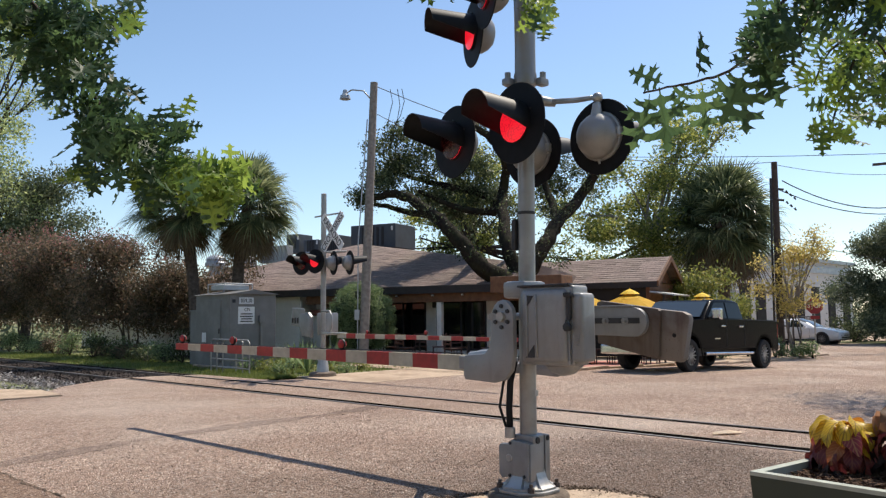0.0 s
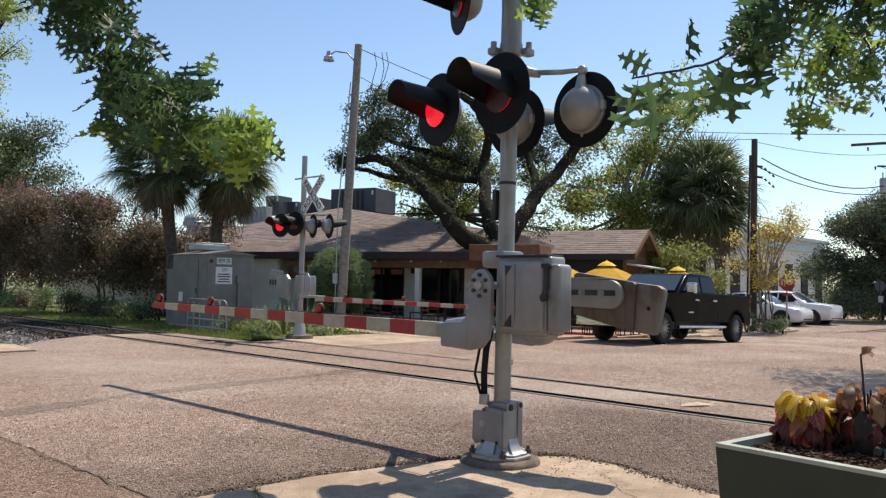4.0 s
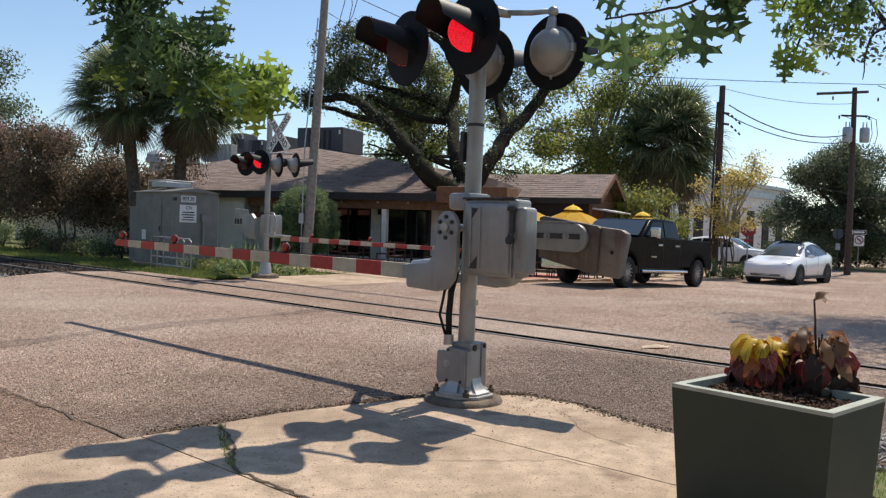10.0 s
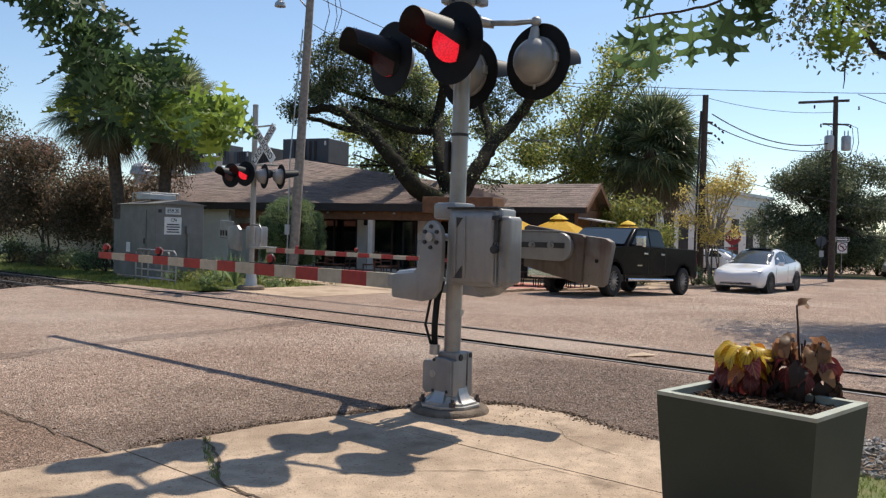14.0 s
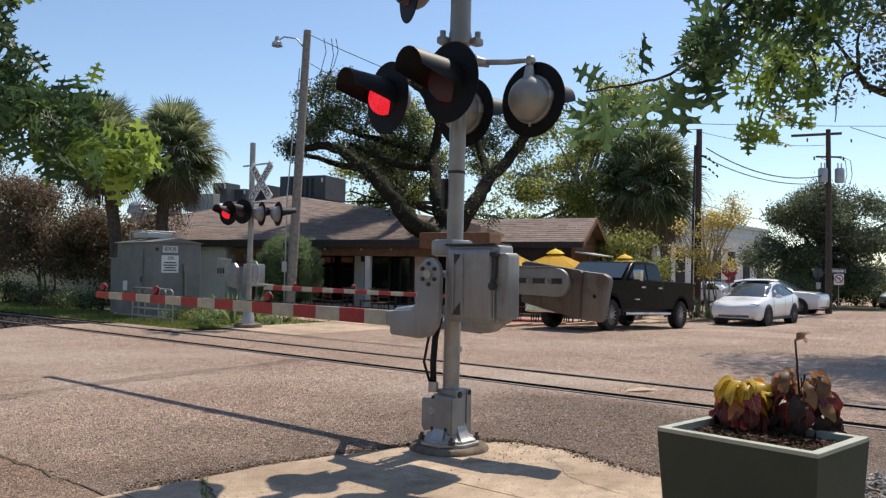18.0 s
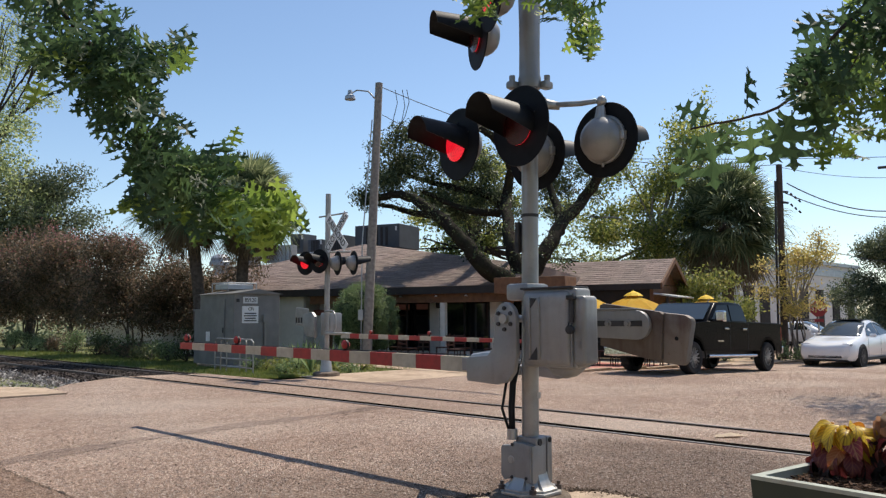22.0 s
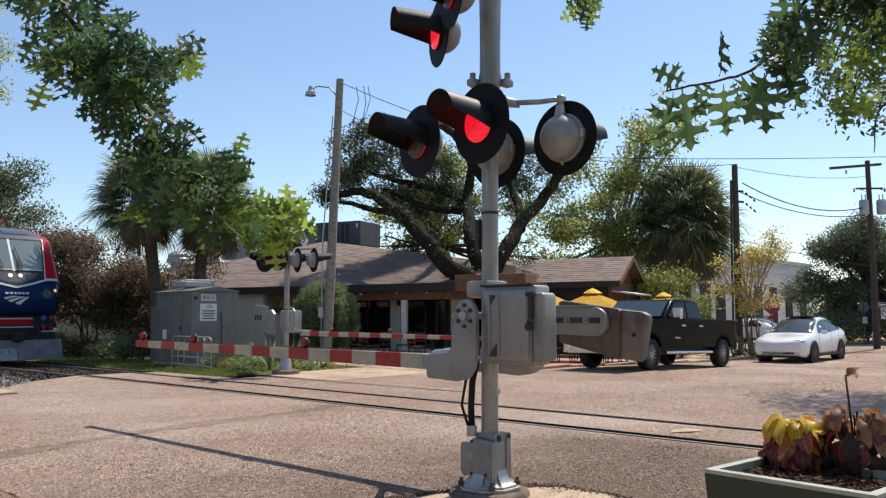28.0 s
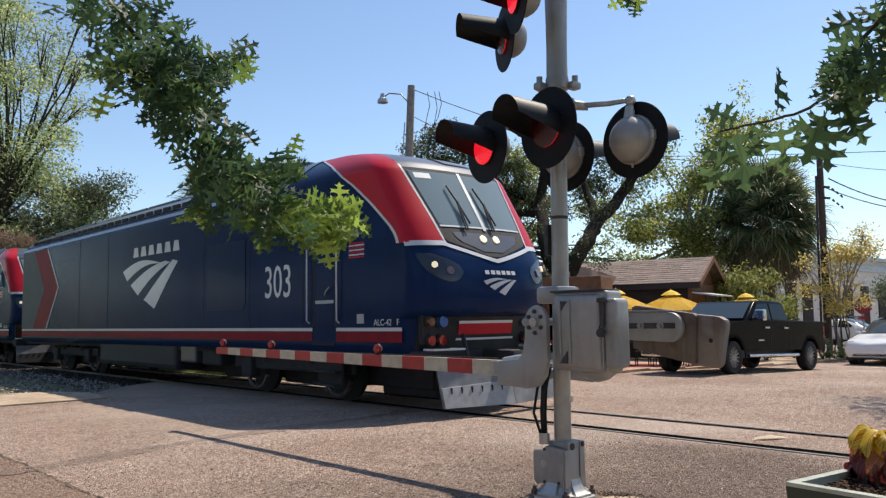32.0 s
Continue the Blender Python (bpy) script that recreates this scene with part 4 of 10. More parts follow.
    lens = part("lens", bm, ("lens_on", "lens_off"), lamp, "red flasher lens that turns to imitate flashing", smooth=40, m=pose(0.03, 0, 0, 0, 0, 0 if on else 180))
    return lamp, lens


# near post: x local to n (across the track), y to the track's own way
LENSES = []
POST_W, POST_S = 5.27, 4.38
near = thing("crossing_signal", R @ Matrix.Translation((POST_W, POST_S, 0.0)), "grey steel railway crossing signal with red flashers on a concrete corner", "railway signal")
bm = B()
lathe(bm, [(0.0, 0.0), (0.335, 0.0), (0.333, 0.03), (0.318, 0.052), (0.29, 0.062), (0.0, 0.064)], 40)
for v in bm.verts:
    v.co += Vector((1, 1, 0.25)) * noise.noise(v.co * 7) * 0.012
part("plinth", bm, "plinth", near, "round worn concrete plinth", smooth=40, m=pose(0, 0, 0.012))
bm = B()
lathe(bm, [(0.07, 0.0), (0.0705, 4.9), (0.0, 4.92)], 28)
LEAN = Matrix(((1, 0, 0.0165, 0), (0, 1, -0.0185, 0), (0, 0, 1, 0), (0, 0, 0, 1)))   # the mast leans off the upright by a degree
part("mast", bm, "steel", near, "galvanised steel mast", smooth=40, m=LEAN @ pose(0, 0, 0.08))
# foot: stepped base with flared sides, and a two-part terminal box on it
bm = B()
for r, z0, z1 in ((0.262, 0.076, 0.102), (0.232, 0.100, 0.122)):
    prism(bm, [(r * math.cos(radians(22.5 + 45 * k)), r * math.sin(radians(22.5 + 45 * k))) for k in range(8)], z0, z1)
part("base_plate", bevelled(bm, 0.006), "bare", near, "stepped cast base plate", smooth=40)
for a in range(8):
    turn = pose(0, 0, 0, 0, 0, 45 * a)
    wide = 0.062 if a % 2 else 0.082
    bm, rings = B(), []
    for out, half, z in ((0.215, wide, 0.118), (0.190, wide * 0.9, 0.130), (0.165, wide * 0.78, 0.155), (0.145, wide * 0.72, 0.19), (0.130, wide * 0.70, 0.25)):
        rings.append([bm.verts.new(turn @ Vector(p)) for p in ((out, -half, z), (out, half, z), (out - 0.05, half, z), (out - 0.05, -half, z))])
    for p, q in zip(rings, rings[1:]):
        for i in range(4):
            bm.faces.new((p[i], p[(i + 1) % 4], q[(i + 1) % 4], q[i]))
    bm.faces.new(rings[-1])
    part("foot_web", bm, "bare", near, "flared web of the cast foot", smooth=50)
BOXED = Matrix.Translation((0.0, -0.012, -0.055)) @ Matrix.Diagonal((0.84, 0.84, 1.06, 1))
# dark box added inside the foot, for the shade in the gaps between webs
part("foot_core", box(B(), (0, 0, 0.16), (0.2, 0.2, 0.12)), "dark_steel", near)
bm = B()
box(bm, (-0.045, -0.02, 0.352), (0.21, 0.25, 0.285), bevel=0.016)
box(bm, (-0.01, -0.015, 0.515), (0.17, 0.25, 0.07), bevel=0.014)
box(bm, (0.105, -0.015, 0.375), (0.075, 0.275, 0.35), bevel=0.014)
part("terminal_box", bm, "cast", near, "grey two-part terminal box on the foot", smooth=30, m=BOXED)
bm = B()
outline = [(-0.125, 0.22), (0.06, 0.215), (0.10, 0.235), (0.21, 0.215), (0.245, 0.25), (0.245, 0.455), (0.225, 0.478), (0.12, 0.478), (0.085, 0.515), (-0.125, 0.50)]
prism(bm, outline, -0.168, -0.10, Matrix(((0, 0, 1, 0), (1, 0, 0, 0), (0, 1, 0, 0), (0, 0, 0, 1))))
bmesh.ops.recalc_face_normals(bm, faces=bm.faces[:])
part("box_door", bevelled(bm, 0.012), "cast", near, "cast cover with a stepped outline", smooth=35, m=BOXED)
bm = B()
lathe(bm, [(0.0, 0.006), (0.034, 0.006), (0.040, 0.0)], 20, pose(-0.168, 0.11, 0.375, 0, -90, 0) @ Matrix.Diagonal((0.75, 1.0, 1.0, 1)))
part("badge", bm, "bare", near, m=BOXED)
for y, z in ((0.09, 0.49), (0.10, 0.245), (-0.08, 0.25)):
    part("bolt", cyl(B(), (-0.182, y, z), (-0.166, y, z), 0.013, n=8), "dark_steel", near, m=BOXED)
part("bolt", cyl(B(), (-0.04, -0.155, 0.515), (-0.04, -0.135, 0.515), 0.026, n=12), "dark_steel", near, m=BOXED)
part("bolt", cyl(B(), (0.10, -0.165, 0.525), (0.10, -0.15, 0.525), 0.02, n=10), "dark_steel", near, m=BOXED)
for k in range(4):
    ca, sa = math.cos(radians(45 + 90 * k)), math.sin(radians(45 + 90 * k))
    bm = B()
    cyl(bm, (0.232 * ca, 0.232 * sa, 0.10), (0.232 * ca, 0.232 * sa, 0.165), 0.016, n=6)
    cyl(bm, (0.232 * ca, 0.232 * sa, 0.10), (0.232 * ca, 0.232 * sa, 0.135), 0.030, n=6)
    part("anchor_bolt", bm, "rust_plate", near)
part("hose_collar", cyl(B(), (-0.10, 0.10, 0.50), (-0.10, 0.10, 0.585), 0.043, n=16), "bare", near, smooth=40)
# cable hoses
for off, r in ((0.0, 0.028), (0.055, 0.012)):
    bm = B()
    tube(bm, [(-0.10 - off * 0.3, 0.10 + off * 0.3, 0.56), (-0.10 - off, 0.105 + off, 0.75), (-0.085 - off * 0.4, 0.10 + off, 0.95), (-0.05, 0.08, 1.12)], r, 10)
    part("hose", bm, "black", near, "black cable hose", smooth=True)
# gate mechanism: a tall casting beside the mast, its shaft runs across the arm
bm = B()
prism(bm, [(-0.19, -0.64), (0.06, -0.60), (0.06, -0.10), (-0.19, -0.10)], 1.105, 1.725)
part("gate_mechanism", bevelled(bm, 0.03, 4), "cast", near, "grey cast gate mechanism box with a weathered lid", smooth=35)
bm = B()
prism(bm, [(-0.212, -0.61), (0.07, -0.57), (0.07, -0.085), (-0.205, -0.09)], 1.722, 1.740)
part("lid", bevelled(bm, 0.006), "dark_steel", near, "dark lid of the mechanism box")
# front cover: one pressing that swells from rounded edges
bm = B()
rows_ = []
for d, out in ((0.0, -0.185), (0.008, -0.204), (0.022, -0.216), (0.05, -0.222)):
    y0, y1, z0, z1 = -0.585 + d, -0.125 - d, 1.125 + d, 1.705 - d
    ring = []
    for cy, cz, a0 in ((y1 - 0.04, z1 - 0.04, 0), (y0 + 0.04, z1 - 0.04, 90), (y0 + 0.04, z0 + 0.04, 180), (y1 - 0.04, z0 + 0.04, 270)):
        ring += [bm.verts.new((out, cy + 0.04 * math.cos(radians(a0 + 18 * k)), cz + 0.04 * math.sin(radians(a0 + 18 * k)))) for k in range(6)]
    rows_.append(ring)
for p, q in zip(rows_, rows_[1:]):
    for i in range(len(p)):
        bm.faces.new((p[i], p[(i + 1) % len(p)], q[(i + 1) % len(p)], q[i]))
bm.faces.new(rows_[-1])
bmesh.ops.recalc_face_normals(bm, faces=bm.faces[:])
part("front_cover", bm, "cast", near, "smooth pressed front cover", smooth=50)
for y in (-0.205, -0.30):
    part("cover_rib", tube(B(), [(-0.219, y, 1.17), (-0.226, y, 1.24), (-0.226, y, 1.60), (-0.219, y, 1.66)], 0.010, 8), "cast", near, smooth=True)
# side cover with its own rounded shell
bm = B()
prism(bm, [(-0.20, -0.725), (0.02, -0.69), (0.05, -0.60), (-0.20, -0.60)], 1.135, 1.665)
part("side_cover", bevelled(bm, 0.042, 4), "cast", near, "bulged side cover", smooth=40)
part("cover_seam", box(B(), (-0.155, -0.602, 1.40), (0.11, 0.012, 0.56), bevel=0.004), "cast", near)
bm = B()
box(bm, (-0.222, -0.615, 1.555), (0.028, 0.034, 0.19), bevel=0.008)
box(bm, (-0.222, -0.615, 1.65), (0.05, 0.07, 0.035), bevel=0.01)
part("latch", bm, "dark_steel", near, "dark worn latch bar")
bm = B()
tube(bm, [(-0.235, -0.60, 1.46), (-0.245, -0.60, 1.435), (-0.245, -0.63, 1.435), (-0.235, -0.63, 1.46)], 0.006, 6)
cyl(bm, (-0.262, -0.615, 1.405), (-0.225, -0.615, 1.405), 0.033, n=18)
part("padlock", bevelled(bm, 0.004), "dark_steel", near, "dark padlock", smooth=40)
bm = B()
tube(bm, [(-0.05, -0.26, 1.12), (-0.06, -0.34, 1.10), (-0.06, -0.44, 1.09), (-0.06, -0.52, 1.10), (-0.05, -0.60, 1.13)], [0.03, 0.06, 0.072, 0.06, 0.03], 16)
part("drain_boss", bm, "cast", near, smooth=True)
for tri in (((-0.20, 1.655), (-0.275, 1.65), (-0.20, 1.555)), ((-0.275, 1.165), (-0.275, 1.265), (-0.19, 1.165))):
    bm = B()
    lo = [bm.verts.new((-0.2225, y, z)) for y, z in tri]
    hi = [bm.verts.new((-0.228, y, z)) for y, z in tri]
    bm.faces.new(hi)
    for i in range(3):
        bm.faces.new((lo[i], lo[(i + 1) % 3], hi[(i + 1) % 3], hi[i]))
    bmesh.ops.recalc_face_normals(bm, faces=bm.faces[:])
    part("gusset", bm, "dark_steel", near, "dark three-cornered gusset")
for k in range(3):
    part("cover_badge", box(B(), (-0.214, -0.668, 1.33 - 0.03 * k), (0.006, 0.055 - 0.012 * k, 0.014), bevel=0.002), "cast", near)
# clamp to the mast
bm = B()
prism(bm, [(-0.14, -0.12), (0.14, -0.12), (0.14, 0.12), (-0.14, 0.12)], 1.64, 1.78)
part("clamp", bevelled(bm, 0.03, 2), "cast", near, smooth=35)
# crank plates that carry the arm


def crank(x, th):
    bm = B()
    # outline in (y, z): the plate drops from the hub and turns out towards the arm
    shape = [(-0.115, 1.49)] + [(0.115 * math.cos(radians(v)), 1.49 + 0.135 * math.sin(radians(v))) for v in range(165, -1, -15)]
    shape += [(0.125, 1.34), (0.15, 1.24), (0.20, 1.19), (0.42, 1.17), (0.44, 1.15), (0.44, 1.01), (0.43, 0.97), (0.30, 0.965), (0.10, 0.955), (-0.02, 0.985), (-0.085, 1.06), (-0.115, 1.2)]
    lo = [bm.verts.new((x, y, z)) for y, z in shape]
    hi = [bm.verts.new((x + th, y, z)) for y, z in shape]
    k = len(shape)
    bm.faces.new(lo)
    bm.faces.new(hi[::-1])
    for i in range(k):
        bm.faces.new((lo[i], hi[i], hi[(i + 1) % k], lo[(i + 1) % k]))
    return bevelled(bm, 0.012)


for x, s0 in ((-0.29, 0.0), (0.52, 0.0)):
    pl = part("crank_plate", crank(x, 0.05), "cast", near, "pale cast crank plate with a ring of bolts", smooth=35, m=pose(0, s0, 0))
    bm = B()
    cyl(bm, (x - 0.03, 0, 1.49), (x + 0.08, 0, 1.49), 0.038, n=16)
    part("hub", bm, "bare", pl)
    for k in range(6):
        a = radians(60 * k + 30)
        bm = B()
        cyl(bm, (x - 0.018, 0.075 * math.cos(a), 1.49 + 0.085 * math.sin(a)), (x + 0.01, 0.075 * math.cos(a), 1.49 + 0.085 * math.sin(a)), 0.017, n=6)
        part("bolt", bm, "dark_steel", pl)
bm = B()
cyl(bm, (-0.29, 0.115, 1.49), (0.57, 0.115, 1.49), 0.03)
part("shaft", bm, "steel", near)
# counterweights on the other side
TO_SIDE = Matrix(((0, 0, 1, 0), (1, 0, 0, 0), (0, 1, 0, 0), (0, 0, 0, 1)))
bm = B()
pts = [(0.0, 1.575), (0.0, 1.335)] + [(-0.695 - 0.12 * math.sin(radians(v)), 1.432 - 0.12 * math.cos(radians(v))) for v in range(0, 181, 12)]
prism(bm, pts, 0.545, 0.590, TO_SIDE)
bmesh.ops.recalc_face_normals(bm, faces=bm.faces[:])
arm_bar = part("counterweight_arm", bevelled(bm, 0.006), "cast", near, "slotted grey counterweight arm", smooth=30)
part("slot", box(B(), (0.543, -0.52, 1.445), (0.010, 0.46, 0.046), bevel=0.003), "dark_steel", arm_bar)
part("flange", box(B(), (0.552, -0.35, 1.566), (0.05, 0.68, 0.012), bevel=0.003), "cast", arm_bar)
for y in (-0.425, -0.615):
    part("bolt", lathe(B(), [(0.0, 0.022), (0.016, 0.020), (0.018, 0.0), (0.034, 0.0), (0.036, -0.008)], 14, pose(0.536, y, 1.444, 0, -90, 0)), "cast", arm_bar, smooth=40)
plates = (("rust_plate", 0.600, 0.660, [(-0.30, 1.255), (-0.30, 1.60), (-0.34, 1.615), (-0.88, 1.540), (-0.905, 1.52), (-0.885, 1.15), (-0.86, 1.135), (-0.72, 1.165)]),
          ("rust_pale", 0.632, 0.700, [(-0.62, 1.19), (-0.62, 1.56), (-1.085, 1.512), (-1.135, 1.485), (-1.145, 1.45), (-1.085, 1.14), (-1.055, 1.112), (-0.86, 1.13)]))
for mt, x0, x1, poly in plates:
    bm = B()
    prism(bm, poly, x0, x1, TO_SIDE)
    bmesh.ops.recalc_face_normals(bm, faces=bm.faces[:])
    cw = part("counterweight", bevelled(bm, 0.007), mt, near, "rust-streaked iron counterweight plate", smooth=30)
part("hole", cyl(B(), (0.628, -1.01, 1.325), (0.636, -1.01, 1.325), 0.017, n=14), "black", cw)
# gate arm with stripes
ARM_W = 5.65
A0, A1 = 5.42, 11.27
gate = thing("gate_arm", R @ Matrix.Translation((ARM_W, 0, 0)), "lowered red and white striped gate arm", "gate arm")


def striped(gate, a0, a1, z0, z1, first_red, count, h0=0.145, h1=0.09):
    for k in range(count):
        f0, f1 = k / count, (k + 1) / count
        s0, s1 = a0 + (a1 - a0) * f0, a0 + (a1 - a0) * f1
        ha, hb = h0 + (h1 - h0) * f0, h0 + (h1 - h0) * f1
        za, zb = z0 + (z1 - z0) * f0, z0 + (z1 - z0) * f1
        bm = B()
        v = [bm.verts.new((x, s, z + d)) for x in (-0.034, 0.034) for s, z, h in ((s0, za, ha), (s1, zb, hb)) for d in (-h / 2, h / 2)]
        for q in ((0, 1, 3, 2), (4, 6, 7, 5), (0, 4, 5, 1), (2, 3, 7, 6), (0, 2, 6, 4), (1, 5, 7, 3)):
            bm.faces.new([v[j] for j in q])
        bmesh.ops.recalc_face_normals(bm, faces=bm.faces)
        part("stripe", bm, "stripe_red" if (k % 2 == 0) == first_red else "stripe_white", gate)


striped(gate, A0, A1, 1.055, 1.115, False, 16)
bm = B()
box(bm, (0, 5.15, 1.06), (0.10, 0.66, 0.12), bevel=0.01)
part("arm_bracket", bm, "cast", gate, "grey arm bracket")
part("bracket_bridge", box(B(), (-0.28, 4.80, 1.03), (0.72, 0.10, 0.09), bevel=0.015), "cast", gate)
part("bracket_brace", tube(B(), [(-0.58, 4.84, 1.05), (-0.30, 5.10, 1.06), (-0.02, 5.34, 1.06)], 0.035, 8), "cast", gate)
bm = B()
tube(bm, [(-0.03, 5.35, 1.13), (-0.06, 5.15, 1.15), (-0.08, 4.95, 1.17)], [0.03, 0.035, 0.03], 8)
tube(bm, [(0.03, 5.42, 1.14), (0.02, 5.2, 1.18), (0.0, 5.0, 1.19)], [0.012, 0.012, 0.012], 6)
part("arm_clamp", bm, "bare", gate)
bm = B()
tube(bm, [(0, A0 + 0.05, 1.145), (0, 8.4, 1.145), (0, A1 - 0.2, 1.165)], 0.008, 6)
part("arm_cable", bm, "cable", gate)


def arm_lamp(gate, s, z, r=0.05):
    lamp = part("arm_lamp", cyl(B(), (0, s, z - 0.03), (0, s, z + 0.035), r * 0.5, n=10), "black", gate)
    for d in (-1, 1):
        bm = B()
        lathe(bm, [(0.0, 0.035), (r * 0.6, 0.03), (r, 0.008), (r, 0.0), (0.0, 0.0)], 16, pose(d * 0.01, s, z + 0.065, 0, 90 * d, 0))
        part("lens", bm, "stripe_red", lamp, "red arm lamp lens", smooth=40)
    bm = B()
    cyl(bm, (-0.012, s, z + 0.065), (0.012, s, z + 0.065), r * 1.12, n=16)
    part("lamp_body", bm, "black", lamp)


for s, z in ((11.12, 1.165), (9.72, 1.155), (7.36, 1.14)):
    arm_lamp(gate, s, z)
# lamp crossarm: two lamps each way
bm = B()
box(bm, (0, 0, 3.28), (0.24, 0.2, 0.2), bevel=0.03)
part("junction_box", bm, "cast", near, "cast junction box on the mast", smooth=35, m=LEAN)
for name, at, turn, lit in (("flasher_lamp", (-0.30, 0.50, 3.0), 168, True), ("flasher_lamp", (-0.30, -0.20, 3.04), 173, False),
                            ("flasher_lamp", (0.30, 0.12, 2.93), 0, True), ("flasher_lamp", (0.30, -0.60, 2.95), 0, False)):
    lamp, lens = flasher(name, near, pose(*at, 0, 0, turn), disc=0.325 if turn == 173 else 0.31, on=lit)
    if turn > 90:
        LENSES.append((lens, lit))
bm = B()
tube(bm, [(0, 0, 3.28), (-0.16, 0.0, 3.27), (-0.24, 0.15, 3.20), (-0.24, 0.42, 3.12)], 0.022, 10)
tube(bm, [(0.04, -0.05, 3.31), (0.12, -0.13, 3.31), (0.20, -0.22, 3.29)], [0.06, 0.045, 0.034], 12)
tube(bm, [(0.16, -0.18, 3.30), (0.24, -0.4, 3.285), (0.26, -0.6, 3.275), (0.265, -0.61, 3.1)], 0.024, 10)
bmesh.ops.create_icosphere(bm, subdivisions=2, radius=0.045, matrix=Matrix.Translation((0.26, -0.6, 3.27)))
part("lamp_bracket", bm, "bare", near, smooth=True)
# upper pair that faces the side street
for at, lit in (((0.0, 0.54, 4.05), False), ((-0.47, -0.05, 4.14), True)):
    lamp, lens = flasher("flasher_lamp", near, pose(*at, 0, 0, 150), on=lit)
    LENSES.append((lens, lit))
bm = B()
tube(bm, [(0.08, 0.50, 4.38), (0, 0, 4.40), (-0.42, -0.12, 4.40)], 0.024, 10)
cyl(bm, (0.06, 0.49, 4.38), (0.05, 0.49, 4.1), 0.02)
cyl(bm, (-0.40, -0.12, 4.4), (-0.41, -0.1, 4.2), 0.02)
part("upper_crossarm", bm, "cast", near, smooth=40)
bm = B()
lathe(bm, [(0.072, 3.44), (0.092, 3.445), (0.098, 3.47), (0.098, 3.53), (0.09, 3.56), (0.088, 3.8), (0.092, 4.05), (0.098, 4.3), (0.085, 4.34), (0.072, 4.35)], 24)
for k in (1, -1):
    box(bm, (0.094 * k, -0.10 * k, 3.475), (0.11, 0.085, 0.065), bevel=0.02)
    cyl(bm, (0.10 * k, -0.11 * k, 3.44), (0.10 * k, -0.11 * k, 3.56), 0.026, n=10)
part("mast_collar", bm, "cast", near, "grey weathered mast collar", smooth=40, m=LEAN)
for z in (2.34,):
    bm = B()
    lathe(bm, [(0.0715, z), (0.0745, z + 0.004), (0.0745, z + 0.022), (0.0715, z + 0.026)], 24)
    part("band", bm, "dark_steel", near, m=LEAN)
bm = B()
box(bm, (-0.05, 0.085, 2.17), (0.05, 0.04, 0.26), bevel=0.008)
part("cable_clip", bm, "dark_steel", near, m=LEAN)
bm = B()
box(bm, (0.03, -0.072, 0.86), (0.06, 0.012, 0.05), bevel=0.003)
part("tag_plate", bm, "bare", near)

# the signal on the far side
far = thing("crossing_signal", R @ Matrix.Translation((12.61, 17.25, 0.0)), "far railway crossing signal with crossbuck on a concrete footing", "railway signal")
bm = B()
lathe(bm, [(0.0, -0.02), (0.36, -0.02), (0.34, 0.10), (0.28, 0.13), (0.0, 0.13)], 24)
part("plinth", bm, "plinth", far, "round concrete footing", smooth=30)
bm = B()
lathe(bm, [(0.17, 0.12), (0.16, 0.16), (0.12, 0.5), (0.10, 0.55), (0.075, 0.56)], 16)
part("foot", bm, "bare", far, smooth=30)
bm = B()
lathe(bm, [(0.07, 0.12), (0.07, 4.75), (0.0, 4.77)], 18)
part("mast", bm, "steel", far, smooth=40, m=pose(0, 0, 0, 0.0, 0.4, 0))
for at, turn, lit in (((-0.22, 0.64, 2.95), 192, True), ((-0.22, 0.03, 2.97), 192, False)):
    lamp, lens = flasher("flasher_lamp", far, pose(*at, 0, 0, turn), disc=0.31, on=lit, detail=False)
    LENSES.append((lens, lit))
for at in ((0.12, -0.30, 2.92), (0.38, -0.64, 2.92)):
    flasher("flasher_lamp", far, pose(*at, 0, 0, -17), disc=0.31, on=False, detail=False)
bm = B()
tube(bm, [(-0.18, 0.66, 3.22), (0, 0, 3.22), (0.38, -0.52, 3.22)], 0.025, 8)
tube(bm, [(0, -0.0, 3.05), (0.25, -0.35, 3.0), (0.38, -0.52, 3.02)], 0.03, 8)
part("lamp_crossarm", bm, "bare", far, smooth=40)
bm = B()
tube(bm, [(0.0, 0.35, 4.17), (0, 0, 4.17), (0.0, -0.85, 4.17)], 0.022, 8)
part("sign_bracket", bm, "steel", far)
# crossbuck: two white blades with black words
buck = part("crossbuck", box(B(), (0, 0, 0), (0.02, 0.1, 0.1)), "steel", far, "white crossbuck sign with black words", m=pose(-0.09, -0.56, 3.70, 0, 0, 0))
for k, (ang, text) in enumerate(((47, "CROSSING"), (-47, "RAILROAD"))):
    bm = B()
    prism(bm, [(-0.60, -0.115), (0.60, -0.115), (0.60, 0.115), (-0.60, 0.115)], 0, 0.008)
    # local x along the blade, y its height, z towards the near side
    base = Matrix(((0, 0, -1, 0), (-1, 0, 0, 0), (0, 1, 0, 0), (0, 0, 0, 1))) @ pose(0, 0, 0.012 * k + 0.012, 0, 0, ang)
    blade = part("blade", bm, "white", buck, m=base)
    if k == 1:
        words(text, 0.24, "sign_black", blade, pose(0, -0.005, 0.012), squeeze=0.86)
    else:
        words("CROS", 0.24, "sign_black", blade, pose(-0.335, -0.005, 0.012), squeeze=0.86)
        words("SING", 0.24, "sign_black", blade, pose(0.335, -0.005, 0.012), squeeze=0.86)
bm = B()
prism(bm, [(0.06, -0.06), (0.46, -0.06), (0.46, 0.36), (0.06, 0.36)], 1.06, 1.64)
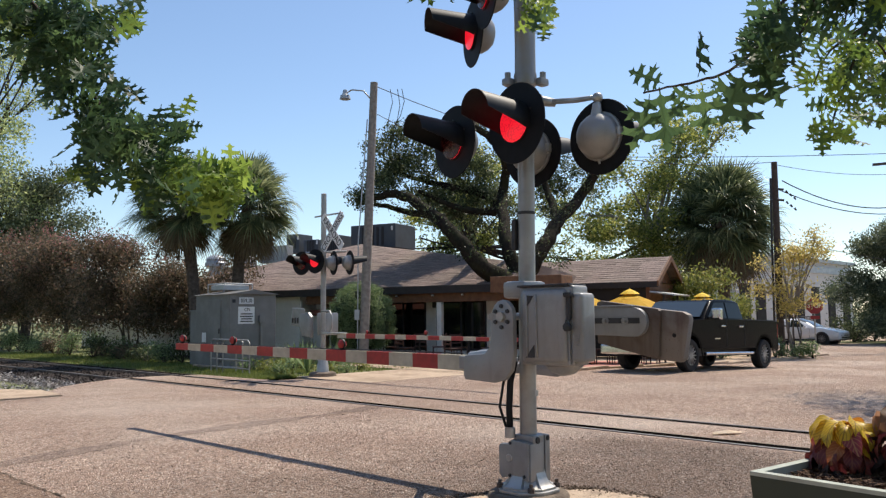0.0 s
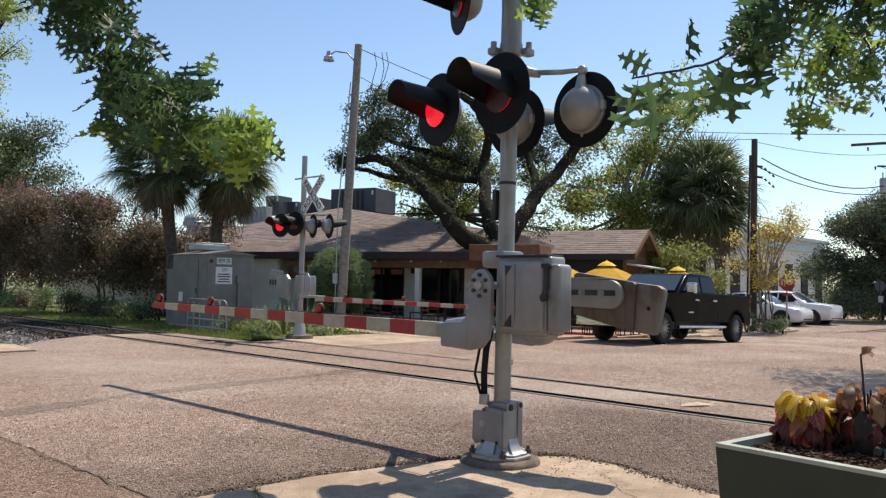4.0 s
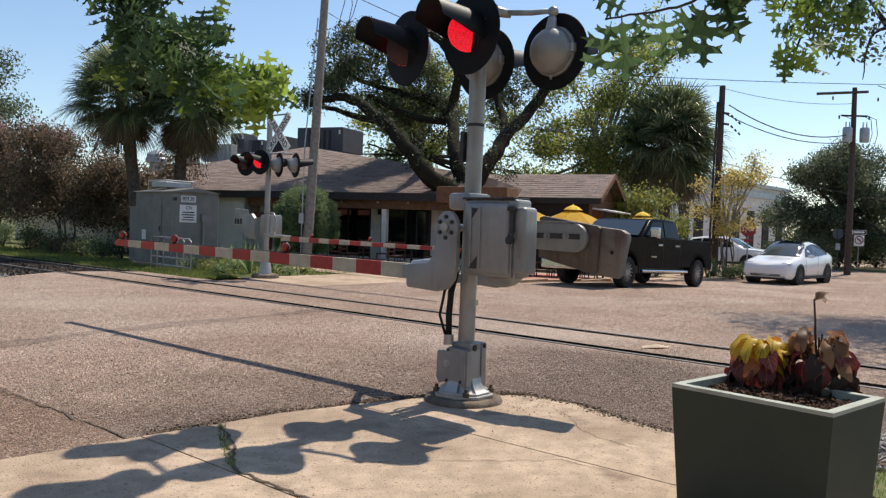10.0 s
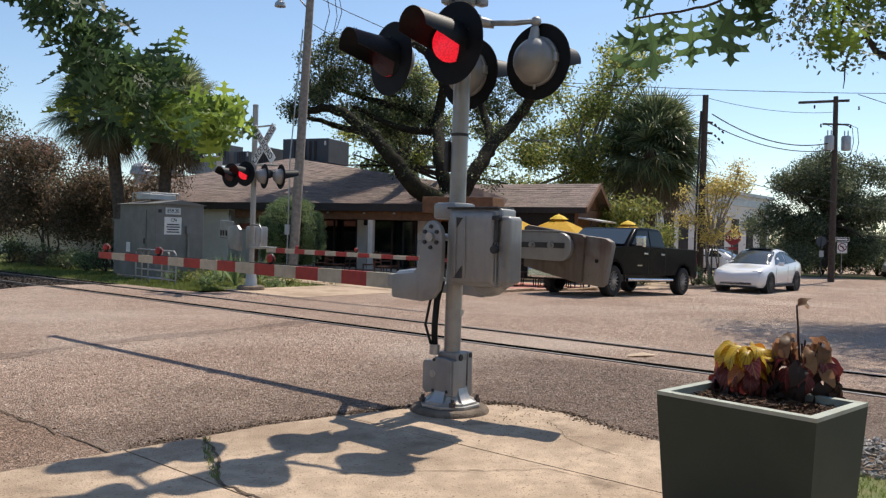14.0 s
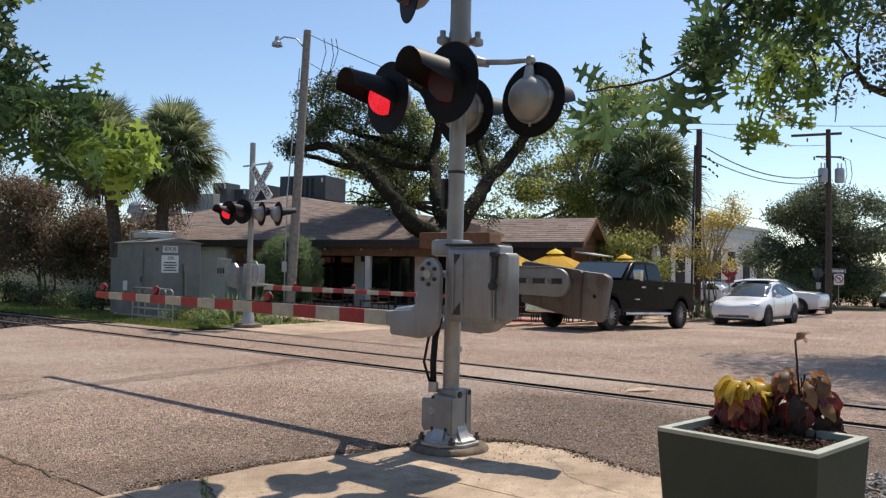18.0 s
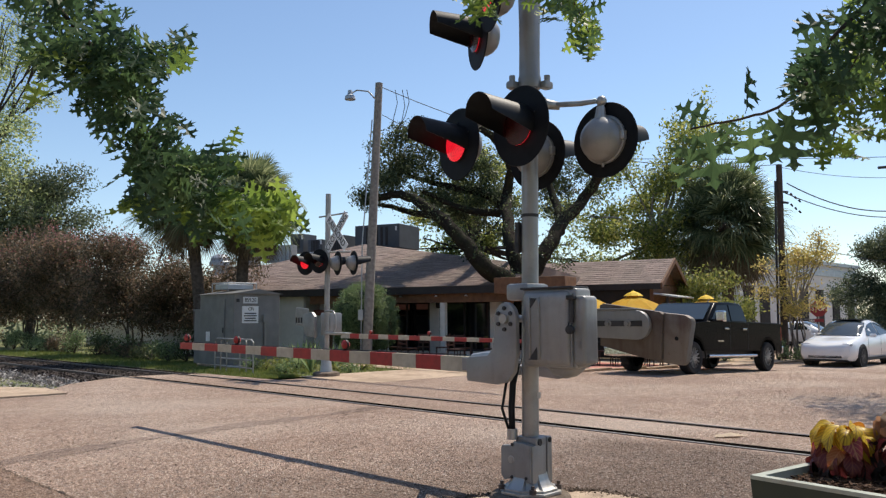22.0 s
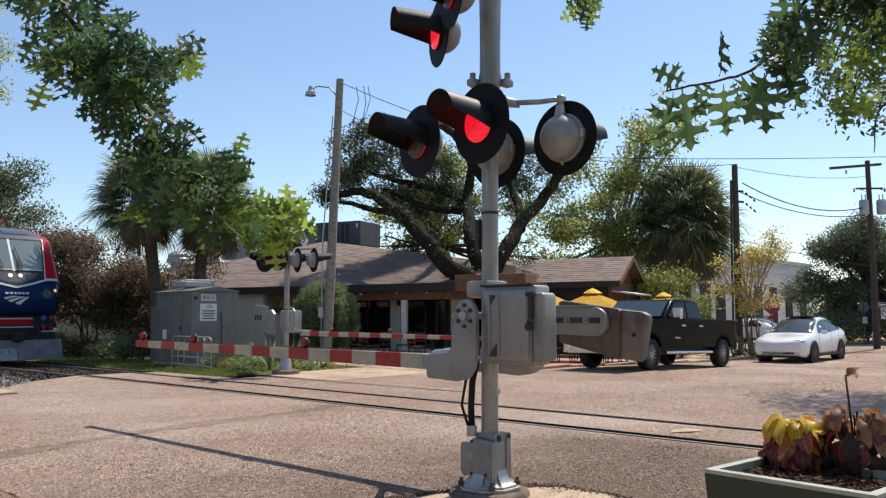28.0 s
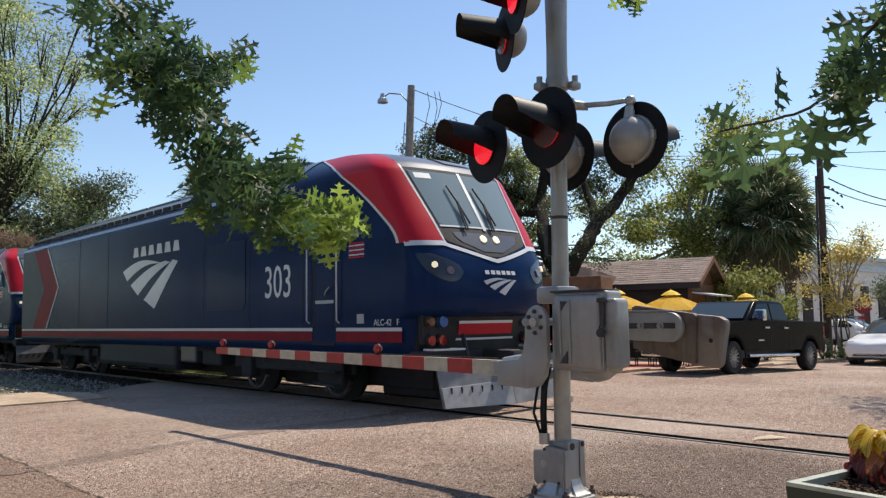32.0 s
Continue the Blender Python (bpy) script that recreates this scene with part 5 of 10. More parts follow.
part("gate_mechanism", bevelled(bm, 0.04, 2), "cast", far, "grey gate mechanism box", smooth=35)
bm = B()
tube(bm, [(-0.12, -0.1, 1.15), (-0.12, -0.45, 1.15), (-0.12, -0.55, 1.25), (-0.12, -0.55, 1.55), (-0.12, -0.45, 1.68), (-0.12, -0.1, 1.68)], 0.025, 8)
part("guard_rail", bm, "steel", far, smooth=True)
bm = B()
box(bm, (-0.05, -0.55, 1.12), (0.3, 0.7, 0.04), bevel=0.01)
part("bracket_plate", bm, "bare", far)
bm = B()
prism(bm, [(0.30, 1.0), (0.72, 1.05), (0.80, 1.25), (0.80, 1.62), (0.42, 1.66), (0.30, 1.55)], -0.18, -0.08, Matrix(((0, 0, 1, 0), (1, 0, 0, 0), (0, 1, 0, 0), (0, 0, 0, 1))))
part("crank_plate", bevelled(bm, 0.02), "cast", far, smooth=35)
bm = B()
box(bm, (0.1, 1.36, 1.45), (0.06, 0.58, 0.48), pose(0, 0, 0, 4, 0, 0), bevel=0.03)
part("counterweight", bm, "cast", far, "grey counterweight plate")
for y in (1.22, 1.34, 1.46):
    bm = B()
    box(bm, (0.06, y, 1.45), (0.03, 0.03, 0.14), bevel=0.004)
    part("bolt", bm, "dark_steel", far)
gate2 = thing("gate_arm", R @ Matrix.Translation((12.5, 0, 0)), "lowered striped gate arm across the far lane", "gate arm")
striped(gate2, 16.45, 10.6, 1.06, 1.02, False, 16, 0.12, 0.075)
for s in (15.3, 13.25, 11.0):
    arm_lamp(gate2, s, 1.09, 0.045)

# ---- signal cabinet and lineside things ----
cab = thing("signal_cabinet", R @ Matrix.Translation((12.6, 21.9, 0.0)), "grey metal railway signal cabinet on the lawn", "cabinet")
bm = B()
box(bm, (0.8, 1.05, 1.17), (1.6, 2.1, 2.2), bevel=0.02)
part("body", bm, "cabinet", cab)
bm = B()
v = [bm.verts.new(c) for c in ((-0.08, -0.08, 2.26), (1.68, -0.08, 2.26), (1.68, 2.18, 2.26), (-0.08, 2.18, 2.26), (0.8, -0.08, 2.40), (0.8, 2.18, 2.40))]
for q in ((0, 1, 4), (2, 3, 5), (1, 2, 5, 4), (3, 0, 4, 5), (3, 2, 1, 0)):
    bm.faces.new([v[j] for j in q])
part("roof", bm, "cabinet", cab, "shallow pitched metal roof")
bm = B()
box(bm, (0.8, 1.05, 0.04), (1.7, 2.2, 0.12), bevel=0.02)
part("base", bm, "concrete", cab)
bm = B()
box(bm, (-0.012, 0.95, 1.15), (0.02, 0.85, 1.9), bevel=0.006)
part("door", bm, "cabinet", cab, "grey door with a handle")
bm = B()
box(bm, (-0.03, 0.6, 1.15), (0.03, 0.05, 0.16), bevel=0.008)
part("handle", bm, "dark_steel", cab)
bm = B()
box(bm, (-0.012, 1.55, 0.95), (0.012, 0.24, 0.30))
part("notice", bm, "white", cab, "small white notice")
sign = part("number_plate", box(B(), (0.55, -0.008, 2.06), (0.50, 0.012, 0.20)), "decal", cab, "pale plate with a black number")
words("859.20", 0.17, "sign_black", sign, pose(0.55, -0.0175, 2.06, 90, 0, 0), squeeze=0.85)
sign = part("notice", box(B(), (0.55, -0.008, 1.62), (0.56, 0.012, 0.52)), "white", cab, "white notice with a mark and dark lines")
bm = B()
tube(bm, [(0.63, -0.018, 1.83), (0.50, -0.018, 1.83), (0.47, -0.018, 1.79), (0.50, -0.018, 1.755), (0.58, -0.018, 1.755), (0.58, -0.018, 1.83), (0.66, -0.018, 1.755), (0.66, -0.018, 1.83)], 0.008, 6)
part("mark", bm, "sign_black", sign)
for k, wd in enumerate((0.40, 0.44, 0.36, 0.42)):
    part("bar", box(B(), (0.55, -0.018, 1.66 - k * 0.075), (wd, 0.008, 0.032)), "sign_black", sign)
bm = B()
cyl(bm, (1.05, -0.03, 0.4), (1.05, -0.03, 1.45), 0.035)
box(bm, (1.05, -0.05, 1.5), (0.16, 0.10, 0.24), bevel=0.01)
part("conduit", bm, "cabinet", cab)
bm = B()
box(bm, (0.12, -0.015, 2.05), (0.10, 0.02, 0.10), bevel=0.004)
part("vent", bm, "dark_steel", cab)
# tray on the roof
bm = B()
for x, y in ((0.3, 0.9), (1.3, 0.9), (0.3, 1.9), (1.3, 1.9)):
    cyl(bm, (x, y, 2.35), (x, y, 2.62), 0.015, n=6)
for a, b in (((0.3, 0.9, 2.62), (1.3, 0.9, 2.62)), ((1.3, 0.9, 2.62), (1.3, 1.9, 2.62)), ((1.3, 1.9, 2.62), (0.3, 1.9, 2.62)), ((0.3, 1.9, 2.62), (0.3, 0.9, 2.62))):
    cyl(bm, a, b, 0.018, n=6)
box(bm, (0.8, 1.4, 2.5), (0.9, 0.8, 0.16), bevel=0.02)
part("roof_tray", bm, "hvac_pale", cab, "pale metal tray on the roof")
side = thing("side_cabinet", R @ Matrix.Translation((13.0, 24.3, 0.0)), "smaller grey cabinet beside the signal cabinet", "cabinet")
part("body", box(B(), (0.4, 0.45, 0.9), (0.8, 0.8, 1.75), bevel=0.02), "cabinet", side)
part("lid", box(B(), (0.4, 0.45, 1.79), (0.86, 0.86, 0.05), bevel=0.01), "cabinet", side)
# folded barrier of steel tube before the cabinet
bar = thing("steel_barrier", R @ Matrix.Translation((11.7, 19.3, 0.0)), "low barrier of bent steel tube on the grass", "barrier")
for k in range(3):
    bm = B()
    y, x = 0.55 * k, 0.12 * k
    tube(bm, [(x, y, 0.0), (x, y, 0.86), (x, y + 0.1, 0.93), (x, y + 1.3, 0.93), (x, y + 1.4, 0.86), (x, y + 1.4, 0.0)], 0.022, 8)
    tube(bm, [(x, y, 0.16), (x, y + 1.4, 0.16)], 0.018, 6)
    tube(bm, [(x, y, 0.38), (x, y + 1.4, 0.38)], 0.018, 6)
    part("frame", bm, "steel", bar, smooth=40)

# utility pole with street lamp, left
pole = thing("utility_pole", Matrix.Translation(ws(17.2, 21.3)), "leaning weathered wooden utility pole with a street lamp", "utility pole")
top = Vector((0.42, 0.0, 9.5))
bm = B()
tube(bm, [(0, 0, -0.1), top * 0.35, top * 0.7, top], [0.17, 0.155, 0.14, 0.125], 12)
part("pole", bm, "wood_pole", pole, smooth=40)
bm = B()
tube(bm, [top * 0.93, top * 0.955 + Vector((-0.35, 0, 0.15)), top * 0.955 + Vector((-0.75, 0, 0.2)), top * 0.955 + Vector((-0.95, 0, 0.08))], 0.025, 8)
part("lamp_arm", bm, "steel", pole, smooth=True)
bm = B()
lathe(bm, [(0.0, 0.22), (0.07, 0.2), (0.10, 0.05), (0.17, 0.0), (0.19, -0.12), (0.0, -0.16)], 14, Matrix.Translation(top * 0.955 + Vector((-0.98, 0, 0.0))))
part("lamp_head", bm, "hvac_pale", pole, "pale street lamp head", smooth=40)
bm = B()
tube(bm, [(-0.18, -0.02, 0.2), (-0.13, -0.1, 4.0), (0.2, -0.12, 8.2)], 0.022, 6)
box(bm, (-0.17, -0.1, 1.6), (0.16, 0.14, 0.34), bevel=0.01)
part("conduit", bm, "hvac_pale", pole)
P_TOP = ws(17.2, 21.3) + top
# pole at the right, behind the street
pole = thing("utility_pole", Matrix.Translation(Vector((11.72, 34.5, -0.3))), "dark wooden utility pole at the pavement edge", "utility pole")
bm = B()
tube(bm, [(0, 0, 0), (0.02, 0, 4.0), (0.05, 0, 8.1)], [0.155, 0.14, 0.12], 12)
part("pole", bm, "wood_pole_dark", pole, smooth=40)
bm = B()
tube(bm, [(-0.28, -0.1, 0.3), (-0.24, -0.12, 4), (-0.16, -0.1, 7.4)], 0.045, 6)
part("conduit", bm, "dark_steel", pole)
for z in (6.95, 6.5):
    part("bracket", cyl(B(), (0.04, -0.1, z), (0.32, -0.2, z - 0.05), 0.05, n=8), "dark_steel", pole)
    for k in range(3):
        part("insulator", cyl(B(), (0.4 + 0.16 * k, -0.2, z - 0.1 - 0.14 * k), (0.48 + 0.16 * k, -0.2, z - 0.2 - 0.14 * k), 0.05, 0.03, n=8), "dark_steel", pole)
R_TOP = Vector((11.77, 34.5, 7.8))
# transformer pole
pole = thing("transformer_pole", Matrix.Translation(Vector((20.18, 40.0, -0.3))) @ Matrix.Diagonal((0.87, 0.87, 0.87, 1)), "tall dark pole with transformers and a cross arm", "utility pole")
bm = B()
tube(bm, [(0, 0, 0), (0.0, 0, 5.2), (-0.04, 0, 10.6)], [0.19, 0.165, 0.13], 12)
part("pole", bm, "wood_pole_dark", pole, smooth=40)
bm = B()
box(bm, (-0.05, -0.1, 10.3), (2.9, 0.12, 0.14), pose(0, 0, 0, 0, -4, 0), bevel=0.01)
box(bm, (-0.05, -0.1, 9.0), (1.5, 0.08, 0.10), bevel=0.01)
part("cross_arm", bm, "wood_pole_dark", pole)
for x in (-0.42, 0.55):
    bm = B()
    lathe(bm, [(0.0, 0.0), (0.24, 0.02), (0.26, 0.1), (0.26, 0.75), (0.22, 0.84), (0.0, 0.88)], 16, Matrix.Translation((x, -0.15, 7.5)))
    cyl(bm, (x - 0.1, -0.15, 8.3), (x - 0.1, -0.15, 8.65), 0.035, n=8)
    cyl(bm, (x + 0.1, -0.15, 8.3), (x + 0.1, -0.15, 8.65), 0.035, n=8)
    part("transformer", bm, "hvac_pale", pole, "pale grey transformer can", smooth=40)
for x in (-1.3, -0.9, 0.8, 1.25):
    bm = B()
    lathe(bm, [(0.02, 0.0), (0.06, 0.03), (0.03, 0.08), (0.06, 0.12), (0.03, 0.17), (0.05, 0.2), (0.0, 0.22)], 10, Matrix.Translation((x, -0.1, 9.85 if abs(x) > 1 else 8.8)))
    part("insulator", bm, "dark_steel", pole)
bm = B()
for x in (-0.5, 0.6, 0.9):
    tube(bm, [(x - 0.2, -0.15, 9.0), (x + 0.25, -0.2, 8.8), (x + 0.35, -0.2, 8.0), (x + 0.2, -0.2, 7.3), (x - 0.1, -0.2, 7.1)], 0.02, 5)
part("jumper_wire", bm, "cable", pole)
T_TOP = Vector((20.18, 40.0, 8.75))


def wire(name, a, b, sag, r, label):
    a, b = Vector(a), Vector(b)
    bm = B()
    tube(bm, [a.lerp(b, k / 14) - Vector((0, 0, sag * 4 * (k / 14) * (1 - k / 14))) for k in range(15)], r, 5)
    return tagged(part(name, bm, "cable"), label, "cable")


wire("overhead_wire", R_TOP + Vector((0.3, 0, -0.8)), T_TOP + Vector((-0.1, 0, -2.1)), 0.6, 0.026, "sagging black bundled cable between poles")
wire("overhead_wire", R_TOP + Vector((0.2, 0, -1.2)), T_TOP + Vector((-0.2, 0, -2.5)), 0.45, 0.022, "sagging black bundled cable between poles")
wire("overhead_wire", R_TOP + Vector((0.0, 0, -0.1)), T_TOP + Vector((0.0, 0, -0.6)), 0.25, 0.012, "thin black overhead wire between poles")
wire("overhead_wire", R_TOP + Vector((0.0, 0, -3.2)), Vector((26, 41, 3.2)), 0.3, 0.014, "thin black overhead wire between poles")
wire("overhead_wire", P_TOP + Vector((0.1, 0, -0.15)), R_TOP + Vector((-0.1, 0, 0)), 1.0, 0.014, "thin black overhead wire between poles")
wire("overhead_wire", P_TOP + Vector((0.1, 0, -1.1)), Vector((2.0, 31, 7.6)), 0.5, 0.012, "thin black overhead wire between poles")
wire("overhead_wire", Vector((2.0, 31, 7.6)), Vector((34, 29.0, 8.0)), 0.55, 0.012, "thin overhead wire over the street")
wire("overhead_wire", T_TOP + Vector((1.1, 0, 0.3)), Vector((60, 62, 9)), 1.0, 0.02, "thin black overhead wire between poles")
wire("overhead_wire", T_TOP + Vector((0.3, 0, -3.0)), Vector((60, 52, 5)), 1.0, 0.02, "thin black overhead wire between poles")
# hanging loops by the lamp pole
for k, (x, l) in enumerate(((0.55, 1.5), (0.8, 1.9), (0.95, 1.4))):
    p = P_TOP + Vector((x, 0, -0.25))
    bm = B()
    tube(bm, [p, p + Vector((0.08, 0, -l * 0.3)), p + Vector((-0.05, 0, -l * 0.65)), p + Vector((-0.12 - 0.1 * k, 0, -l))], 0.013, 5)
    tagged(part("loose_wire", bm, "cable"), "loose wire hanging from the overhead line", "cable")

# ---- restaurant ----
O1 = Vector((0.81, 28.0, 0.0))
FA = math.degrees(math.atan2(0.39, -0.92))
RB = Matrix.Translation(O1) @ pose(0, 0, 0, 0, 0, FA)   # x to the far left along the front, y towards the street (negative: into the house)


def shingled(name, parent, a, b, c, d, rows, material="shingle", seed=1):
    """A roof slope of overlapping courses between the eave a-b and the ridge d-c."""
    a, b, c, d = (Vector(v) for v in (a, b, c, d))
    rng = random.Random(seed)
    nrm = (b - a).cross(d - a).normalized()
    if nrm.z < 0:
        nrm = -nrm
    verts, faces = [], []
    for k in range(rows):
        f0, f1 = k / rows, (k + 1.25) / rows
        f1 = min(f1, 1.0)
        l0, l1, r0, r1 = a.lerp(d, f0), a.lerp(d, f1), b.lerp(c, f0), b.lerp(c, f1)
        count = max(2, int((r0 - l0).length / 0.36))
        cuts = [0.0] + sorted(min(max((j + rng.uniform(-0.3, 0.3)) / count, 0.01), 0.99) for j in range(1, count)) + [1.0]
        for x0, x1 in zip(cuts, cuts[1:]):
            lift = nrm * rng.uniform(0.010, 0.020)
            p = [l0.lerp(r0, x0) + lift, l0.lerp(r0, x1) + lift, l1.lerp(r1, x1) + nrm * 0.004, l1.lerp(r1, x0) + nrm * 0.004]
            i = len(verts)
            verts += p + [l0.lerp(r0, x0) + nrm * 0.001, l0.lerp(r0, x1) + nrm * 0.001]
            faces += [(i, i + 1, i + 2, i + 3), (i + 4, i + 5, i + 1, i)]
    return mesh_part(name, verts, faces, material, parent)


house = thing("restaurant", RB, "low white restaurant with a brown shingle roof and dark porch", "building")
EZ, RZ = 2.62, 4.88
A_, B_, AP, BK = (19.0, 0.0, EZ), (0.0, 0.0, EZ), (9.9, -5.6, RZ), (9.9, -17.0, RZ)
roof = part("roof", prism(B(), [(0, 0), (0, -17), (19, -17), (19, 0)], EZ - 0.06, EZ - 0.02), "fascia", house, "brown shingle hip roof")
bm = B()
HIP = (0.0, -1.87, 3.375)
v = [bm.verts.new(c) for c in ((19, 0, EZ), (0, 0, EZ), (0, -17, EZ), (19, -17, EZ), AP, BK, HIP)]
for q in ((0, 1, 6, 4), (6, 2, 5, 4), (3, 0, 4, 5), (2, 3, 5), (1, 2, 6)):
    bm.faces.new([v[j] for j in q])
part("decking", bm, "shingle", roof)
shingled("shingle_course", roof, A_, B_, HIP, AP, 40, seed=2)["kind"] = "stuff"
bm = B()
box(bm, (9.5, 0.03, EZ - 0.14), (19.1, 0.05, 0.26))
box(bm, (-0.03, -8.5, EZ - 0.14), (0.05, 17.1, 0.26))
part("fascia", bm, "fascia", house, "dark fascia board")
# walls: white piers and dark glazing between them
bm = B()
box(bm, (13.4, -0.55, 1.25), (7.8, 0.25, 2.5))
box(bm, (9.6, -1.1, 1.25), (0.25, 1.2, 2.5))
box(bm, (6.6, -1.6, 2.35), (6.0, 0.25, 0.4))
for x, wd in ((9.2, 0.9), (6.75, 0.75), (4.15, 0.42), (1.6, 0.5), (0.3, 0.4)):
    box(bm, (x, -1.6, 1.25), (wd, 0.27, 2.5))
box(bm, (4.8, -1.6, 0.1), (9.6, 0.24, 0.4))
box(bm, (0.12, -9.0, 1.25), (0.25, 15.0, 2.5))
part("wall", bm, "stucco", house, "white painted wall with piers")
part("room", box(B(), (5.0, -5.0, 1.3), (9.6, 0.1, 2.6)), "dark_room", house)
for x0, x1 in ((7.15, 8.7), (4.4, 6.35), (1.9, 3.9)):
    win = part("window", box(B(), ((x0 + x1) / 2, -1.66, 1.22), (x1 - x0, 0.03, 1.9)), "window", house, "dark window glass")
    bm = B()
    for x in (x0, x1):
        box(bm, (x, -1.50, 1.22), (0.07, 0.07, 2.0))
    for z in (0.28, 2.18):
        box(bm, ((x0 + x1) / 2, -1.50, z), (x1 - x0, 0.07, 0.07))
    if x1 - x0 > 1.9:
        box(bm, ((x0 + x1) / 2, -1.50, 1.22), (0.06, 0.06, 1.9))
    part("window_frame", bm, "fascia", win)
# round ornament behind a pane, and hanging plants
bm = B()
lathe(bm, [(0.0, 0.0), (0.16, 0.01), (0.24, 0.02), (0.24, 0.05), (0.0, 0.06)], 18, pose(7.5, -1.55, 1.3, -90, 0, 0))
part("wreath", bm, "hvac_pale", house)
# porch: beams and posts of brown timber
bm = B()
box(bm, (4.35, -0.30, 2.30), (9.4, 0.18, 0.52), bevel=0.02)
part("porch_beam", bm, "beam", house, "brown timber beam under the eave")
for x in (8.2, 5.9, 3.2, 0.6):
    bm = B()
    box(bm, (x, -0.35, 1.15), (0.2, 0.2, 2.3), bevel=0.015)
    part("porch_post", bm, "beam" if x != 3.2 else "stucco", house)
bm = B()
box(bm, (-0.6, 0.35, 2.55), (2.5, 1.2, 0.55), bevel=0.03)
part("pergola", bm, "beam", house, "brown timber pergola end")
for x in (7.6, 6.2, 4.9, 3.4, 2.2):
    bm = B()
    lathe(bm, [(0.0, 0.06), (0.03, 0.05), (0.06, 0.0), (0.0, -0.01)], 10, Matrix.Translation((x, -0.14, 2.26)))
    part("porch_lamp", bm, "white", house)
for x in (6.9, 3.95):
    part("wall_lamp", box(B(), (x, -1.42, 2.0), (0.18, 0.14, 0.3), bevel=0.02), "fascia", house)
# machines on the roof
for name, c, size, mt in (("roof_unit", (10.25, -8.2, 5.4), (2.5, 2.0, 1.15), "hvac"), ("roof_unit", (12.95, -8.6, 5.2), (0.95, 1.8, 0.9), "hvac"),
                          ("roof_unit", (14.6, -9.0, 5.15), (0.9, 1.6, 0.8), "hvac"), ("roof_unit", (15.75, -8.8, 5.4), (0.8, 1.2, 1.0), "hvac")):
    un = part(name, box(B(), c, size, bevel=0.03), mt, house, "dark grey roof air unit")
    bm = B()
    for k in range(5):
        box(bm, (c[0] - size[0] * 0.22 + k * size[0] * 0.11, c[1] + size[1] / 2 + 0.012, c[2]), (size[0] * 0.05, 0.02, size[1] * 0.45))
    part("louvre", bm, "fascia", un)
    bm = B()
    box(bm, (c[0] - size[0] * 0.43, c[1] + size[1] / 2 + 0.012, c[2] + size[2] * 0.3), (0.09, 0.02, 0.2))
    part("label_plate", bm, "white", un)
for x, y in ((17.15, -6.2), (18.65, -5.7)):
    fan = part("roof_fan", lathe(B(), [(0.0, 0.0), (0.40, 0.0), (0.40, 0.62), (0.36, 0.66), (0.36, 0.78), (0.56, 0.84), (0.56, 1.02), (0.50, 1.08), (0.50, 1.22), (0.40, 1.34), (0.22, 1.42), (0.0, 1.44)], 22, Matrix.Translation((x, y, 3.35))),
               "hvac_pale", house, "pale round roof exhaust fan", smooth=30)
    part("curb", box(B(), (x, y, 3.2), (1.0, 1.0, 0.5), bevel=0.02), "hvac", fan)
    part("motor_box", box(B(), (x - 0.62, y + 0.1, 3.75), (0.34, 0.4, 0.5), bevel=0.02), "hvac_pale", fan)
    part("conduit", tube(B(), [(x + 0.5, y + 0.3, 3.2), (x + 0.55, y + 0.3, 3.9), (x + 0.30, y + 0.3, 4.2)], 0.03, 6), "hvac_pale", fan)
duct = part("duct", box(B(), (15.55, -6.6, 4.72), (1.7, 0.5, 0.85), bevel=0.02), "hvac_pale", house, "pale ribbed metal duct")
for k in range(7):
    part("rib", box(B(), (14.82 + k * 0.24, -6.33, 4.72), (0.04, 0.05, 0.85)), "hvac_pale", duct)
bm = B()
box(bm, (15.6, -5.5, 3.6), (4.5, 0.3, 1.0))
part("parapet", bm, "fascia", house)

# the gabled wing at the right
G1 = Vector((6.92, 34.0, 0.0))
RG = Matrix.Translation(G1) @ pose(0, 0, 0, 0, 0, 180 - 26)
wing = thing("restaurant_wing", RG, "gabled restaurant wing with brown shingles and timber trim", "building")
WZ, WR, HW = 2.78, 3.86, 2.1
roof = part("roof", prism(B(), [(0.2, -HW), (9, -HW), (9, HW), (0.2, HW)], WZ - 0.05, WZ - 0.03), "fascia", wing, "brown shingle gable roof")
shingled("shingle_course", roof, (9, HW, WZ), (-0.35, HW, WZ), (-0.35, 0, WR), (9, 0, WR), 12, seed=4)["kind"] = "stuff"
shingled("shingle_course", roof, (-0.35, -HW, WZ), (9, -HW, WZ), (9, 0, WR), (-0.35, 0, WR), 12, seed=5)["kind"] = "stuff"
bm = B()
for s in (1, -1):
    v = [bm.verts.new(c) for c in ((-0.38, s * (HW + 0.05), WZ - 0.2), (-0.38, s * (HW + 0.05), WZ + 0.02), (-0.38, 0, WR + 0.03), (-0.38, 0, WR - 0.19),
                                   (-0.31, s * (HW + 0.05), WZ - 0.2), (-0.31, s * (HW + 0.05), WZ + 0.02), (-0.31, 0, WR + 0.03), (-0.31, 0, WR - 0.19))]
    for q in ((0, 1, 2, 3), (7, 6, 5, 4), (1, 5, 6, 2), (0, 3, 7, 4), (0, 4, 5, 1), (3, 2, 6, 7)):
        bm.faces.new([v[j] for j in q])
bmesh.ops.recalc_face_normals(bm, faces=bm.faces)
part("barge_board", bm, "beam", wing, "brown timber barge board")
bm = B()
v = [bm.verts.new(c) for c in ((0.1, -HW + 0.2, WZ), (0.1, HW - 0.2, WZ), (0.1, 0, WR - 0.08))]
bm.faces.new(v)
box(bm, (0.12, 0, 1.3), (0.15, 2 * HW - 0.4, 2.9))
